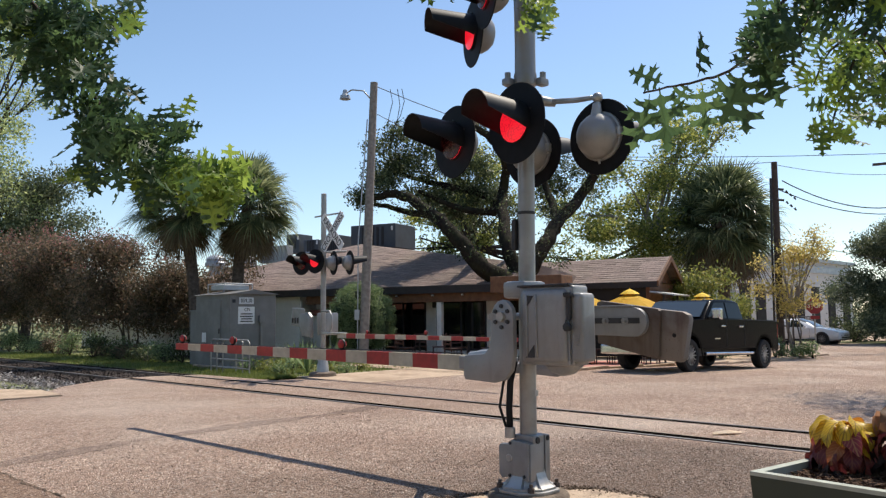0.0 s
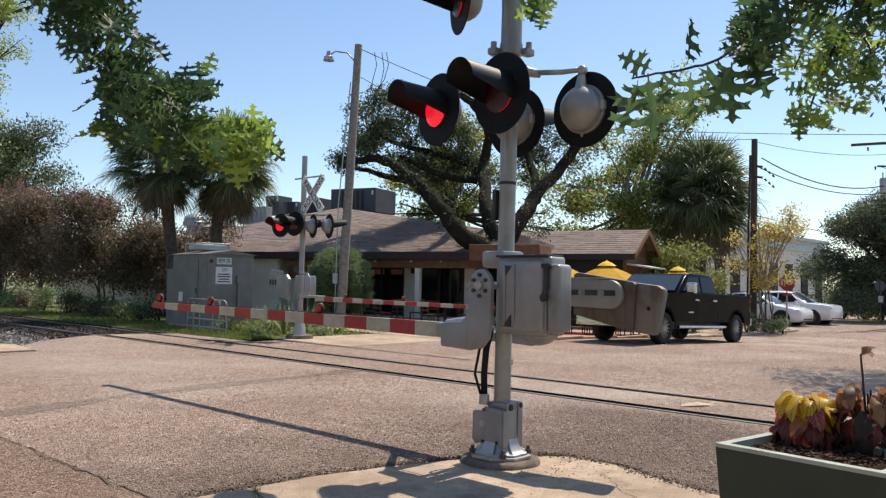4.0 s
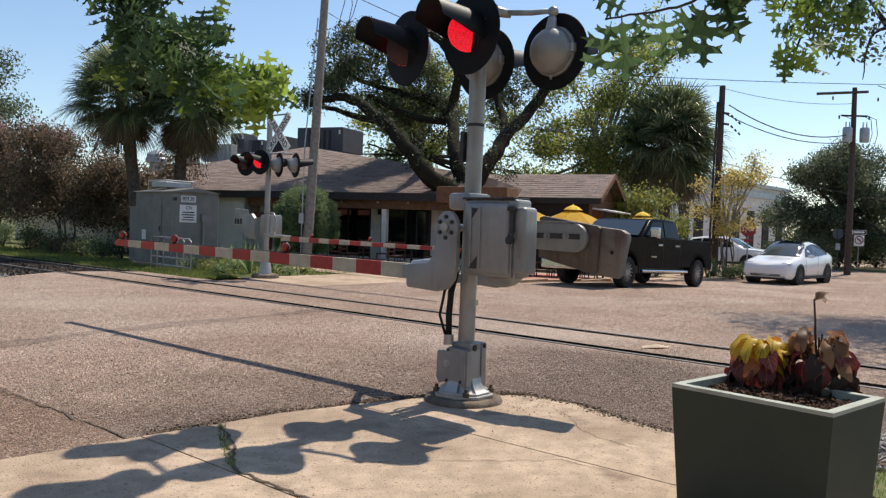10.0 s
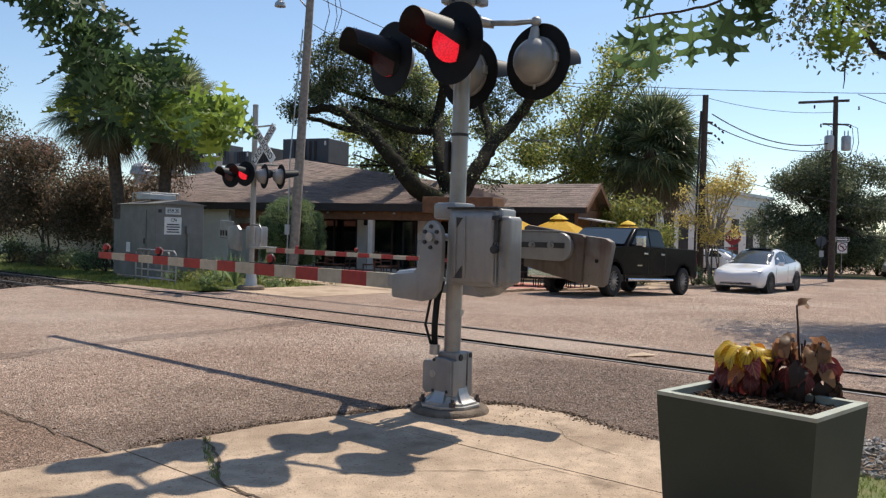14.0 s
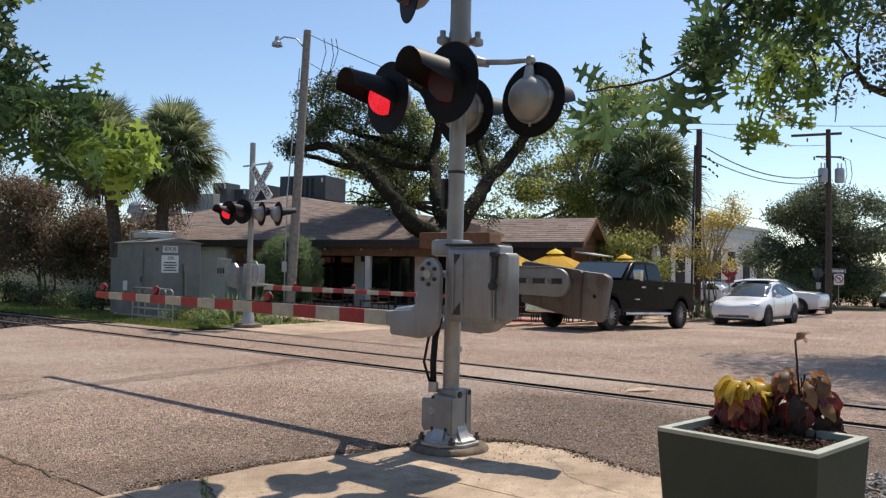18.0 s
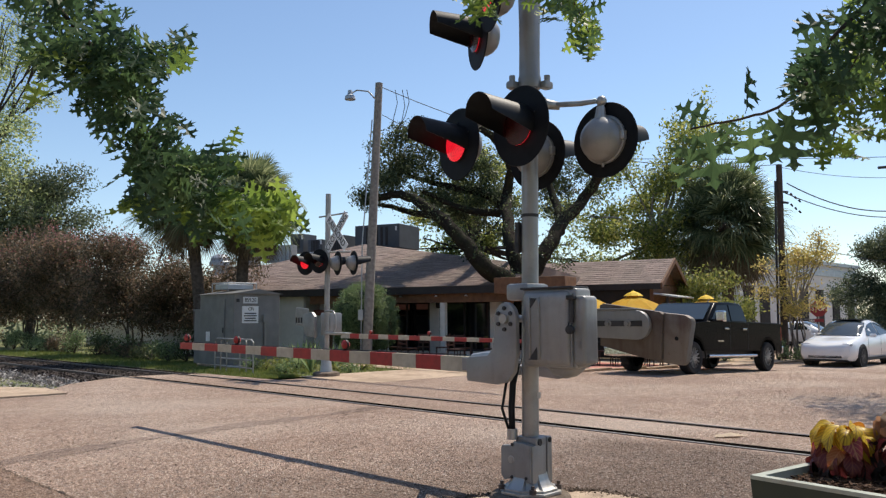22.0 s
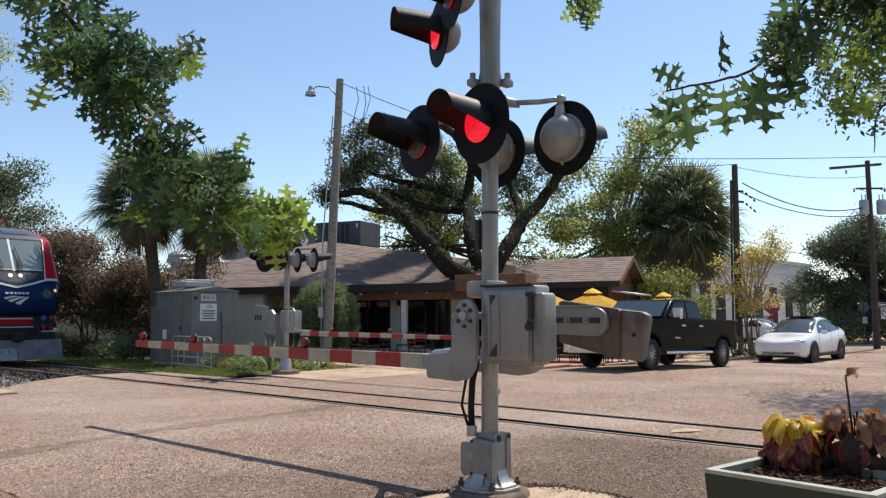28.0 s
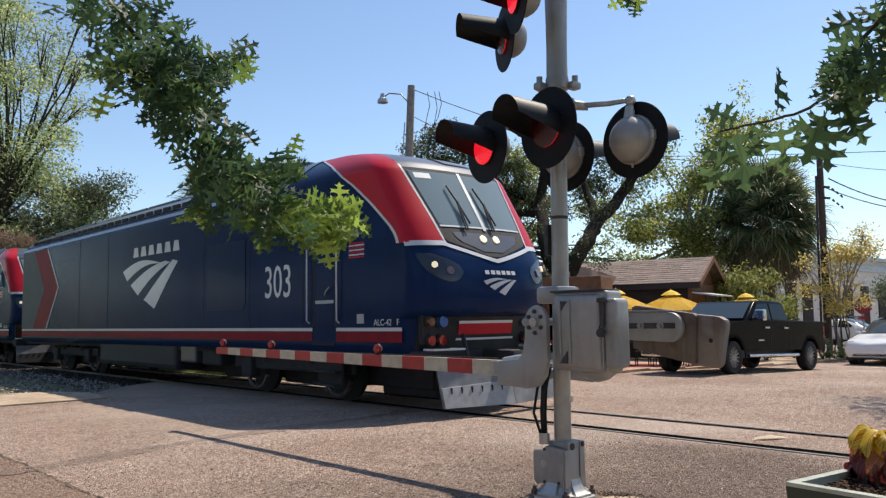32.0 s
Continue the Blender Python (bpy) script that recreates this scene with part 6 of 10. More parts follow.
part("gable_wall", bm, "beam", wing, "dark timber gable wall")
bm = B()
box(bm, (4.6, HW - 0.25, 1.3), (8.8, 0.15, 2.9))
part("wall", bm, "dark_room", wing, "wall under the eave, its shade put into the dark colour")
bm = B()
box(bm, (4.4, HW + 0.02, WZ - 0.12), (9.5, 0.05, 0.22))
part("fascia", bm, "fascia", wing)
bm = B()
box(bm, (-0.16, 1.0, 2.36), (0.95, 2.6, 0.06), pose(0, 0, 0, 0, -9, 0), bevel=0.01)
part("awning", bm, "hvac_pale", wing, "pale metal awning")
for y in (-0.1, 2.1):
    bm = B()
    cyl(bm, (-0.54, y, -0.4), (-0.54, y, 2.30), 0.05)
    part("awning_post", bm, "fascia", wing)

# ---- patio ----


def umbrella(at, tilt=0.0):
    um = thing("umbrella", Matrix.Translation(at) @ pose(0, 0, 0, tilt, 0, 20), "yellow patio umbrella over outdoor tables", "umbrella", "umbrellas on the patio")
    part("pole", cyl(B(), (0, 0, -0.4), (0, 0, 2.35), 0.025), "beam", um)
    bm = B()
    n = 8
    topv = bm.verts.new((0, 0, 2.42))
    mid = [bm.verts.new((0.65 * math.cos(2 * math.pi * k / n), 0.65 * math.sin(2 * math.pi * k / n), 2.16)) for k in range(n)]
    low = [bm.verts.new((1.3 * math.cos(2 * math.pi * k / n), 1.3 * math.sin(2 * math.pi * k / n), 1.86)) for k in range(n)]
    hem = [bm.verts.new((1.31 * math.cos(2 * math.pi * k / n), 1.31 * math.sin(2 * math.pi * k / n), 1.72)) for k in range(n)]
    for k in range(n):
        j = (k + 1) % n
        bm.faces.new((topv, mid[k], mid[j]))
        bm.faces.new((mid[k], low[k], low[j], mid[j]))
        bm.faces.new((low[k], hem[k], hem[j], low[j]))
    bmesh.ops.solidify(bm, geom=bm.faces[:], thickness=0.006)
    part("canopy", bm, "yellow", um, "yellow canopy with a hem")
    part("vent", lathe(B(), [(0.34, 2.36), (0.2, 2.46), (0.03, 2.53), (0.0, 2.58)], 8), "yellow", um)
    for k in range(n):
        part("rib", cyl(B(), (0.02, 0, 2.36), (1.28 * math.cos(2 * math.pi * k / n), 1.28 * math.sin(2 * math.pi * k / n), 1.85), 0.009, n=5), "beam", um)
    return um


for at in ((2.65, 27.0, -0.12), (4.5, 27.6, -0.18), (8.35, 33.5, -0.18)):
    umbrella(Vector(at))


def chair(m):
    ch = thing("patio_chair", m, "dark brown wooden patio chair", "chair", "chairs on the patio")
    part("seat", box(B(), (0, 0, 0.45), (0.44, 0.44, 0.04), bevel=0.01), "chair_wood", ch)
    for x in (-0.19, 0.19):
        for y in (-0.19, 0.19):
            part("leg", cyl(B(), (x * 1.1, y * 1.1, 0), (x, y, 0.45), 0.018, n=6), "chair_wood", ch)
        part("back_post", cyl(B(), (x, 0.2, 0.45), (x, 0.26, 0.92), 0.018, n=6), "chair_wood", ch)
    for z in (0.6, 0.72, 0.86):
        part("slat", box(B(), (0, 0.235, z), (0.38, 0.02, 0.06)), "chair_wood", ch)
    return ch


def table(m):
    tb = thing("patio_table", m, "dark square patio table", "table", "tables on the patio")
    part("tabletop", box(B(), (0, 0, 0.74), (0.75, 0.75, 0.04), bevel=0.008), "fascia", tb)
    part("leg", cyl(B(), (0, 0, 0.02), (0, 0, 0.72), 0.035), "fascia", tb)
    part("base", box(B(), (0, 0, 0.015), (0.45, 0.45, 0.03)), "fascia", tb)
    return tb


rng = random.Random(4)
t0, c0 = table(Matrix.Translation((0, 0, -9))), chair(Matrix.Translation((2, 0, -9)))
first = True
for x, y in ((-4.3, 28.6), (-2.6, 27.9), (-0.9, 27.2), (0.9, 26.2), (2.7, 26.3), (4.3, 26.6), (5.6, 27.6)):
    z = level(x * 0.6665 + y * 0.7455) + 0.03
    if first:
        t0.matrix_basis = Matrix.Translation((x, y, z))
    else:
        copy_thing(t0, Matrix.Translation((x, y, z)) @ pose(0, 0, 0, 0, 0, rng.uniform(0, 40)))
    for k in range(3):
        a = rng.uniform(0, 40) + 120 * k
        m = Matrix.Translation((x + 0.66 * math.sin(radians(-a)), y + 0.66 * math.cos(radians(-a)), z)) @ pose(0, 0, 0, 0, 0, a)
        if first and k == 0:
            c0.matrix_basis = m
        else:
            copy_thing(c0, m)
    first = False

# ---- far building behind the cross street ----
hall = thing("white_hall", Matrix.Translation((17.3, 60.0, -0.4)) @ pose(0, 0, 0, 0, 0, 50), "long white hall with tall openings behind the trees", "building")
part("wall", box(B(), (13, 4, 3.1), (26, 8, 6.4)), "far_wall", hall)
part("roof", box(B(), (13, 4, 6.42), (26.6, 8.6, 0.3)), "hvac_pale", hall)
part("parapet", box(B(), (13, -0.08, 5.6), (26.2, 0.14, 0.6)), "hvac_pale", hall)
for x in (1.6, 4.4, 9.6, 12.4, 16.0, 20.0, 24.0):
    dk = part("opening", box(B(), (x, -0.03, 2.2), (1.7, 0.12, 3.8)), "dark_room", hall, "dark panel that paints the shade in a tall opening")
    part("opening_frame", box(B(), (x, -0.1, 4.2), (2.0, 0.1, 0.2)), "far_wall", dk)
part("steps", box(B(), (7.5, -1.2, 0.35), (3.0, 2.0, 0.7)), "concrete", hall)
bm = B()
for k in range(12):
    cyl(bm, (6.0 + k * 0.27, -2.3, 0.2), (6.0 + k * 0.27, -2.3, 1.6), 0.025, n=5)
cyl(bm, (6.0, -2.3, 1.6), (9.0, -2.3, 1.6), 0.035, n=6)
part("stair_rail", bm, "dark_steel", hall)
wall2 = thing("low_brick_house", Matrix.Translation((52, 72, -0.5)) @ pose(0, 0, 0, 0, 0, -25), "low red brick house far down the street", "building")
part("wall", box(B(), (0, 0, 1.8), (16, 7, 3.6)), "brick_red", wall2)
part("roof", box(B(), (0, 0, 3.9), (17, 8, 0.6), bevel=0.1), "fascia", wall2)
for x in (-5, -1.5, 2, 5.5):
    part("window", box(B(), (x, -3.52, 1.8), (1.3, 0.06, 1.5)), "window", wall2)

# stop sign and one-way signs
stop = thing("stop_sign", Matrix.Translation((14.55, 38.3, -0.3)), "red octagonal stop sign on a steel post", "traffic sign")
part("post", cyl(B(), (0, 0, 0), (0, 0, 2.45), 0.035), "steel", stop)
oct_ = [(0.38 * math.cos(radians(22.5 + 45 * k)), 0.38 * math.sin(radians(22.5 + 45 * k))) for k in range(8)]
plate = part("plate", prism(B(), oct_, 0, 0.012), "stop_red", stop, m=pose(0, -0.05, 2.10, 90, 0, -12))
words("STOP", 0.27, "white", plate, pose(0, 0, 0.014), squeeze=0.9)
part("lower_plate", prism(B(), [(-0.2, -0.07), (0.2, -0.07), (0.2, 0.07), (-0.2, 0.07)], 0, 0.01), "stop_red", stop, m=pose(0, -0.05, 1.57, 90, 0, -12))
ow = thing("street_sign", Matrix.Translation((23.0, 44.5, -0.16)) @ Matrix.Diagonal((0.78, 0.78, 0.78, 1)), "one way sign above a no turn sign on a post", "traffic sign")
part("post", cyl(B(), (0, 0, -0.6), (0, 0, 2.75), 0.03), "steel", ow)
pl = part("arrow_plate", prism(B(), [(-0.46, -0.15), (0.46, -0.15), (0.46, 0.15), (-0.46, 0.15)], 0, 0.01), "white", ow, m=pose(0, -0.05, 2.62, 90, 0, -8))
part("field", prism(B(), [(-0.43, -0.12), (0.43, -0.12), (0.43, 0.12), (-0.43, 0.12)], 0.012, 0.015), "sign_black", pl)
part("arrow", prism(B(), [(-0.39, -0.05), (0.22, -0.05), (0.22, -0.1), (0.39, 0), (0.22, 0.1), (0.22, 0.05), (-0.39, 0.05)], 0.017, 0.02), "white", pl)
pl = part("turn_plate", prism(B(), [(-0.34, -0.38), (0.34, -0.38), (0.34, 0.38), (-0.34, 0.38)], 0, 0.01), "white", ow, m=pose(0, -0.05, 2.02, 90, 0, -8))
ring = [(0.27 * math.cos(2 * math.pi * k / 24), 0.27 * math.sin(2 * math.pi * k / 24)) for k in range(25)]
bm = B()
tube(bm, [(x, y + 0.04, 0.018) for x, y in ring], 0.03, 6)
tube(bm, [(-0.19, 0.23, 0.02), (0.19, -0.15, 0.02)], 0.025, 6)
part("prohibition_ring", bm, "stop_red", pl)
bm = B()
tube(bm, [(0.08, -0.12, 0.014), (0.08, 0.05, 0.014), (0.04, 0.1, 0.014), (-0.14, 0.1, 0.014)], 0.028, 6)
part("turn_arrow", bm, "sign_black", pl)
bk = thing("sign_back", Matrix.Translation((22.2, 45.2, -0.3)), "round traffic sign seen from behind", "traffic sign")
part("post", cyl(B(), (0, 0, -0.5), (0, 0, 2.3), 0.03), "hvac", bk)
part("plate", lathe(B(), [(0.0, 0.0), (0.3, 0.0), (0.3, 0.012), (0.0, 0.012)], 24, pose(0, 0.04, 2.05, 90, 0, 0)), "hvac", bk)
part("lower_plate", box(B(), (0, -0.04, 1.35), (0.26, 0.015, 0.36)), "hvac_pale", bk)

# ---- vehicles ----


def wheel(parent, x, y, r, width, rim_mat, spokes=8, name="wheel"):
    side = 1 if y > 0 else -1
    wh = part(name, lathe(B(), [(r * 0.66, -width / 2), (r * 0.93, -width / 2), (r, -width * 0.36), (r, width * 0.36), (r * 0.93, width / 2), (r * 0.66, width / 2)], 28,
                          pose(0, 0, 0, -90, 0, 0)), "tyre", parent, "black tyre", smooth=35, m=pose(x, y, r))
    bm = B()
    lathe(bm, [(r * 0.66, -0.02), (r * 0.66, width * 0.46), (r * 0.60, width * 0.46), (r * 0.58, width * 0.30), (0.0, width * 0.22)], 28, pose(0, 0, 0, -90 * side, 0, 0))
    part("rim", bm, "rim_dark", wh, smooth=35)
    for k in range(spokes):
        bm = B()
        box(bm, (r * 0.33, 0, 0), (r * 0.58, 0.03, r * 0.075), pose(0, side * width * 0.40, 0, 0, 360 / spokes * k, 0), bevel=0.006)
        part("spoke", bm, rim_mat, wh)
    bm = B()
    cyl(bm, (0, side * width * 0.3, 0), (0, side * width * 0.46, 0), r * 0.17, n=14)
    part("hub_cap", bm, rim_mat, wh)
    return wh


def side_panel(name, parent, poly, y, material, label="", th=0.012):
    """A flat panel on the flank: outline in x and z at width y (or a function of x and z)."""
    bm = B()
    f = y if callable(y) else (lambda x, z: y)
    a = [bm.verts.new((x, f(x, z), z)) for x, z in poly]
    bm.faces.new(a)
    out = bmesh.ops.extrude_face_region(bm, geom=bm.faces[:])
    sgn = 1 if f(*poly[0]) > 0 else -1
    for v in [g for g in out["geom"] if isinstance(g, bmesh.types.BMVert)]:
        v.co.y += sgn * th
    bmesh.ops.recalc_face_normals(bm, faces=bm.faces)
    return part(name, bm, material, parent, label)


def pickup(m):
    car = thing("pickup_truck", m, "dark grey crew-cab pickup truck waiting at the crossing", "pickup truck")
    W = 1.0
    # body side outline, front at +x
    L0, L1 = -3.33, 3.02
    wheels = ((1.98, 0.40), (-2.37, 0.40))
    R_ = 0.42

    def arch(xc):
        return [(xc + 0.52 * math.cos(radians(a)), 0.42 + 0.52 * math.sin(radians(a))) for a in range(0, 181, 20)]
    low = 0.50
    outline = [(3.0, 0.55), (3.02, 1.0), (2.97, 1.18), (2.85, 1.27), (1.30, 1.36), (1.2, 1.39), (-3.27, 1.39), (-3.33, 1.33), (-3.33, 0.60), (-3.25, low)]
    under = arch(-2.37)[::-1] + arch(1.98)[::-1]
    outline += [p for p in under if p[1] >= low]
    outline += [(2.7, low)]
    bm = B()
    lo = [bm.verts.new((x, -W, z)) for x, z in outline]
    hi = [bm.verts.new((x, W, z)) for x, z in outline]
    k = len(outline)
    bm.faces.new(lo)
    bm.faces.new(hi[::-1])
    for i in range(k):
        bm.faces.new((lo[i], hi[i], hi[(i + 1) % k], lo[(i + 1) % k]))
    bmesh.ops.recalc_face_normals(bm, faces=bm.faces)
    bmesh.ops.triangulate(bm, faces=[f for f in bm.faces if len(f.verts) > 4])
    part("body", bm, "paint_truck", car, "dark grey painted body")
    for s in (1, -1):
        side_panel("flank_crease", car, [(2.75, 1.02), (2.75, 1.06), (-3.25, 1.10), (-3.25, 1.06)], s * 1.0, "paint_truck", th=0.012)
        for xc in (1.98, -2.37):
            bm = B()
            ring = [(xc + r * math.cos(radians(a)), s * 1.005, 0.42 + r * math.sin(radians(a))) for r in (0.52, 0.59) for a in range(-5, 186, 10)]
            n = len(ring) // 2
            vs = [bm.verts.new(p) for p in ring]
            for i in range(n - 1):
                bm.faces.new((vs[i], vs[i + 1], vs[n + i + 1], vs[n + i]))
            bmesh.ops.solidify(bm, geom=bm.faces[:], thickness=0.03)
            part("wheel_arch", bm, "paint_truck", car)
    # cab
    cabin = [(1.28, 1.36), (0.62, 1.87), (0.42, 1.925), (-0.25, 1.945), (-0.78, 1.93), (-1.0, 1.88), (-1.12, 1.36)]
    bm = B()
    verts = [[bm.verts.new((x, (0.98 if z < 1.4 else 0.86) * s, z)) for x, z in cabin] for s in (-1, 1)]
    bm.faces.new(verts[0])
    bm.faces.new(verts[1][::-1])
    for i in range(len(cabin)):
        j = (i + 1) % len(cabin)
        bm.faces.new((verts[0][i], verts[1][i], verts[1][j], verts[0][j]))
    part("cab", bevelled(bm, 0.055, 3), "paint_truck", car, "cab of the truck", smooth=35)

    def yy(s):
        return lambda x, z: s * (0.985 - (z - 1.38) / 0.54 * 0.122)
    for s in (1, -1):
        side_panel("window", car, [(1.04, 1.42), (0.54, 1.83), (-0.05, 1.86), (-0.05, 1.42)], yy(s), "side_glass", "dark side window")
        side_panel("window", car, [(-0.12, 1.42), (-0.12, 1.86), (-0.80, 1.86), (-0.94, 1.79), (-1.02, 1.42)], yy(s), "side_glass", "dark side window")
        for x in (0.0, -1.08):
            side_panel("door_seam", car, [(x, 0.58), (x + 0.012, 0.58), (x + 0.012, 1.37), (x, 1.37)], s * 1.001, "plastic", th=0.004)
        for x in (0.25, -0.82):
            bm = B()
            box(bm, (x, s * 1.025, 1.20), (0.24, 0.04, 0.045), bevel=0.01)
            part("door_handle", bm, "chrome", car, "chrome door handle")
        bm = B()
        box(bm, (0.92, s * 1.20, 1.52), (0.16, 0.26, 0.30), bevel=0.04)
        part("mirror", bm, "chrome", car, "large chrome towing mirror")
        bm = B()
        box(bm, (0.92, s * 1.08, 1.42), (0.10, 0.25, 0.06), bevel=0.01)
        part("mirror_arm", bm, "plastic", car)
        bm = B()
        cyl(bm, (1.35, s * 1.05, 0.46), (-1.45, s * 1.05, 0.46), 0.045)
        part("step_bar", bm, "chrome", car, "chrome step bar")
        bm = B()
        box(bm, (-3.28, s * 0.93, 1.10), (0.12, 0.14, 0.44), bevel=0.02)
        part("tail_light", bm, "tail_red", car, "red tail light")
        bm = B()
        box(bm, (2.93, s * 0.83, 0.98), (0.18, 0.30, 0.26), bevel=0.03)
        part("headlight", bm, "lamp_glass", car)
        for xc in (1.98, -2.37):
            wheel(car, xc, s * 0.87, R_, 0.28, "rim", 14)
    bm = B()
    v = [bm.verts.new(p) for p in ((1.235, -0.86, 1.42), (1.235, 0.86, 1.42), (0.69, 0.79, 1.85), (0.69, -0.79, 1.85))]
    bm.faces.new(v)
    out = bmesh.ops.extrude_face_region(bm, geom=bm.faces[:])
    for q in [g for g in out["geom"] if isinstance(g, bmesh.types.BMVert)]:
        q.co += Vector((0.018, 0, 0.02))
    bmesh.ops.recalc_face_normals(bm, faces=bm.faces)
    part("windscreen", bm, "screen_glass", car, "windscreen with the sky reflection in its grey-blue tint")
    bm = B()
    box(bm, (3.0, 0, 0.95), (0.10, 1.25, 0.42), bevel=0.03)
    part("grille", bm, "chrome", car)
    for k in range(3):
        part("grille_bar", box(B(), (3.055, 0, 0.83 + 0.12 * k), (0.03, 1.2, 0.04)), "plastic", car)
    part("front_bumper", box(B(), (3.08, 0, 0.56), (0.24, 1.96, 0.26), bevel=0.05), "chrome", car, "chrome bumper")
    part("rear_bumper", box(B(), (-3.41, 0, 0.62), (0.2, 1.94, 0.22), bevel=0.04), "chrome", car, "chrome bumper")
    part("bed_rail", box(B(), (-2.20, 0, 1.405), (2.15, 1.86, 0.03)), "plastic", car, "black bed cover")
    part("underbody", box(B(), (-0.25, 0, 0.50), (5.6, 1.4, 0.22)), "plastic", car)
    part("antenna", cyl(B(), (-0.6, 0, 1.94), (-0.75, 0, 2.06), 0.02, 0.008, 6), "plastic", car)
    part("door_letters", box(B(), (0.55, 1.003, 0.86), (0.3, 0.006, 0.03)), "chrome", car)
    return car


truck_pitch = math.degrees(math.atan(0.03))
pickup(R @ Matrix.Translation((21.42, 11.62, level(21.42) + 0.02)) @ pose(0, 0, 0, 0, 0, 180) @ pose(0, 0, 0, 0, -truck_pitch, 0))


def rounded_car(name, m, label, category, spec, paint, rim_mat, group=""):
    """A smooth car skinned over cross-sections; spec: stations of (x, half width, floor, belt, roof, half roof width)."""
    car = thing(name, m, label, category, group)
    rows = []
    for x, hw, z0, zb, zr, rw in spec["stations"]:
        row = []
        for s in (-1, 1):
            half = [(0.0, z0), (hw * 0.86, z0), (hw * 0.97, z0 + 0.12), (hw, (z0 + zb) / 2), (hw * 0.985, zb - 0.10), (hw * 0.93, zb),
                    (rw + (hw * 0.93 - rw) * 0.45, zb + (zr - zb) * 0.55), (rw, zr - 0.05 * (zr > zb + 0.1)), (rw * 0.75, zr), (0.0, zr + 0.015)]
            half = [(x, s * y, z) for y, z in half]
            row = row + half[::-1][:-1] if s > 0 and row else row + half
        row.append(row[0])
        rows.append(row)
    bm = B()
    n = len(rows[0]) - 1
    vr = [[bm.verts.new(p) for p in row[:-1]] for row in rows]
    for a, b in zip(vr, vr[1:]):
        for k in range(n):
            bm.faces.new((a[k], a[(k + 1) % n], b[(k + 1) % n], b[k]))
    bm.faces.new(vr[0])
    bm.faces.new(vr[-1][::-1])
    bmesh.ops.recalc_face_normals(bm, faces=bm.faces)
    body = part("body", bm, paint, car, smooth=38)
    st = spec["stations"]

    def at(x):
        for p, q in zip(st, st[1:]):
            if min(p[0], q[0]) <= x <= max(p[0], q[0]):
                f = (x - p[0]) / (q[0] - p[0])
                return [a + (b - a) * f for a, b in zip(p, q)]
        return st[0] if abs(x - st[0][0]) < abs(x - st[-1][0]) else st[-1]

    def flank(s):
        def f(x, z):
            _, hw, z0, zb, zr, rw = at(x)
            zm = zb + (zr - zb) * 0.55
            ym = rw + (hw * 0.93 - rw) * 0.45
            if z < zm:
                k = (z - zb) / max(zm - zb, 0.01)
                return s * (hw * 0.93 + (ym - hw * 0.93) * k + 0.014)
            k = (z - zm) / max(zr - 0.05 - zm, 0.01)
            return s * (ym + (rw - ym) * k + 0.014)
        return f
    for s in (1, -1):
        for poly in spec["windows"]:
            side_panel("window", car, poly, flank(s), "car_glass", "dark side window", 0.006)
        for xc in spec["axles"]:
            bm = B()
            cyl(bm, (xc, s * (spec["hw"] - 0.30), spec["r"]), (xc, s * (spec["hw"] + 0.004), spec["r"]), spec["r"] + 0.055, n=28)
            part("wheel_arch", bm, "plastic", car)
            wheel(car, xc, s * (spec["hw"] - 0.09), spec["r"], 0.22, rim_mat, spec.get("spokes", 10))
        for x in spec["seams"]:
            side_panel("door_seam", car, [(x, spec["sill"] + 0.05), (x + 0.01, spec["sill"] + 0.05), (x + 0.01, at(x)[3] - 0.03), (x, at(x)[3] - 0.03)], lambda xx, zz, s=s: s * (at(xx)[1] * 0.992 + 0.002), "plastic", th=0.004)
        bm = B()
        box(bm, (spec["mirror"], s * (spec["hw"] + 0.08), at(spec["mirror"])[3] + 0.06), (0.14, 0.20, 0.13), bevel=0.04)
        part("mirror", bm, paint, car)
        hx, hy, hz = spec["headlight"]
        bm = B()
        box(bm, (hx, s * hy, hz), (0.20, 0.32, 0.09), pose(0, 0, 0, 0, 0, 0), bevel=0.03)
        part("headlight", bm, "lamp_glass", car, "clear headlight")
        tx, ty, tz = spec["taillight"]
        bm = B()
        box(bm, (tx, s * ty, tz), (0.12, 0.34, 0.12), bevel=0.03)
        part("tail_light", bm, "tail_red", car, "red tail light")
        side_panel("sill", car, [(spec["axles"][0] - 0.4, spec["sill"] - 0.02), (spec["axles"][1] + 0.4, spec["sill"] - 0.02), (spec["axles"][1] + 0.4, spec["sill"] + 0.07), (spec["axles"][0] - 0.4, spec["sill"] + 0.07)],
                   s * (spec["hw"] - 0.01), "plastic", th=0.02)
    for nm, poly in (("windscreen", spec["screen"]), ("rear_window", spec["rear"])):
        xs = [poly[0][0] + (poly[1][0] - poly[0][0]) * k / 8 for k in range(9)]
        bm = B()
        grid = []
        for x in xs:
            _, hw, z0, zb, zr, rw = at(x)
            drop = 0.05 * (zr > zb + 0.1)
            side_y, side_z = rw + (hw * 0.93 - rw) * 0.12, zr - drop - (zr - zb) * 0.10
            prof = [(-side_y, side_z), (-rw, zr - drop), (-rw * 0.75, zr), (0.0, zr + 0.015), (rw * 0.75, zr), (rw, zr - drop), (side_y, side_z)]
            grid.append([bm.verts.new((x + (0.008 if poly[0][0] > 0 else -0.008), y * 0.985, z + 0.014)) for y, z in prof])
        for p, q in zip(grid, grid[1:]):
            for k in range(6):
                bm.faces.new((p[k], p[k + 1], q[k + 1], q[k]))
        bmesh.ops.recalc_face_normals(bm, faces=bm.faces)
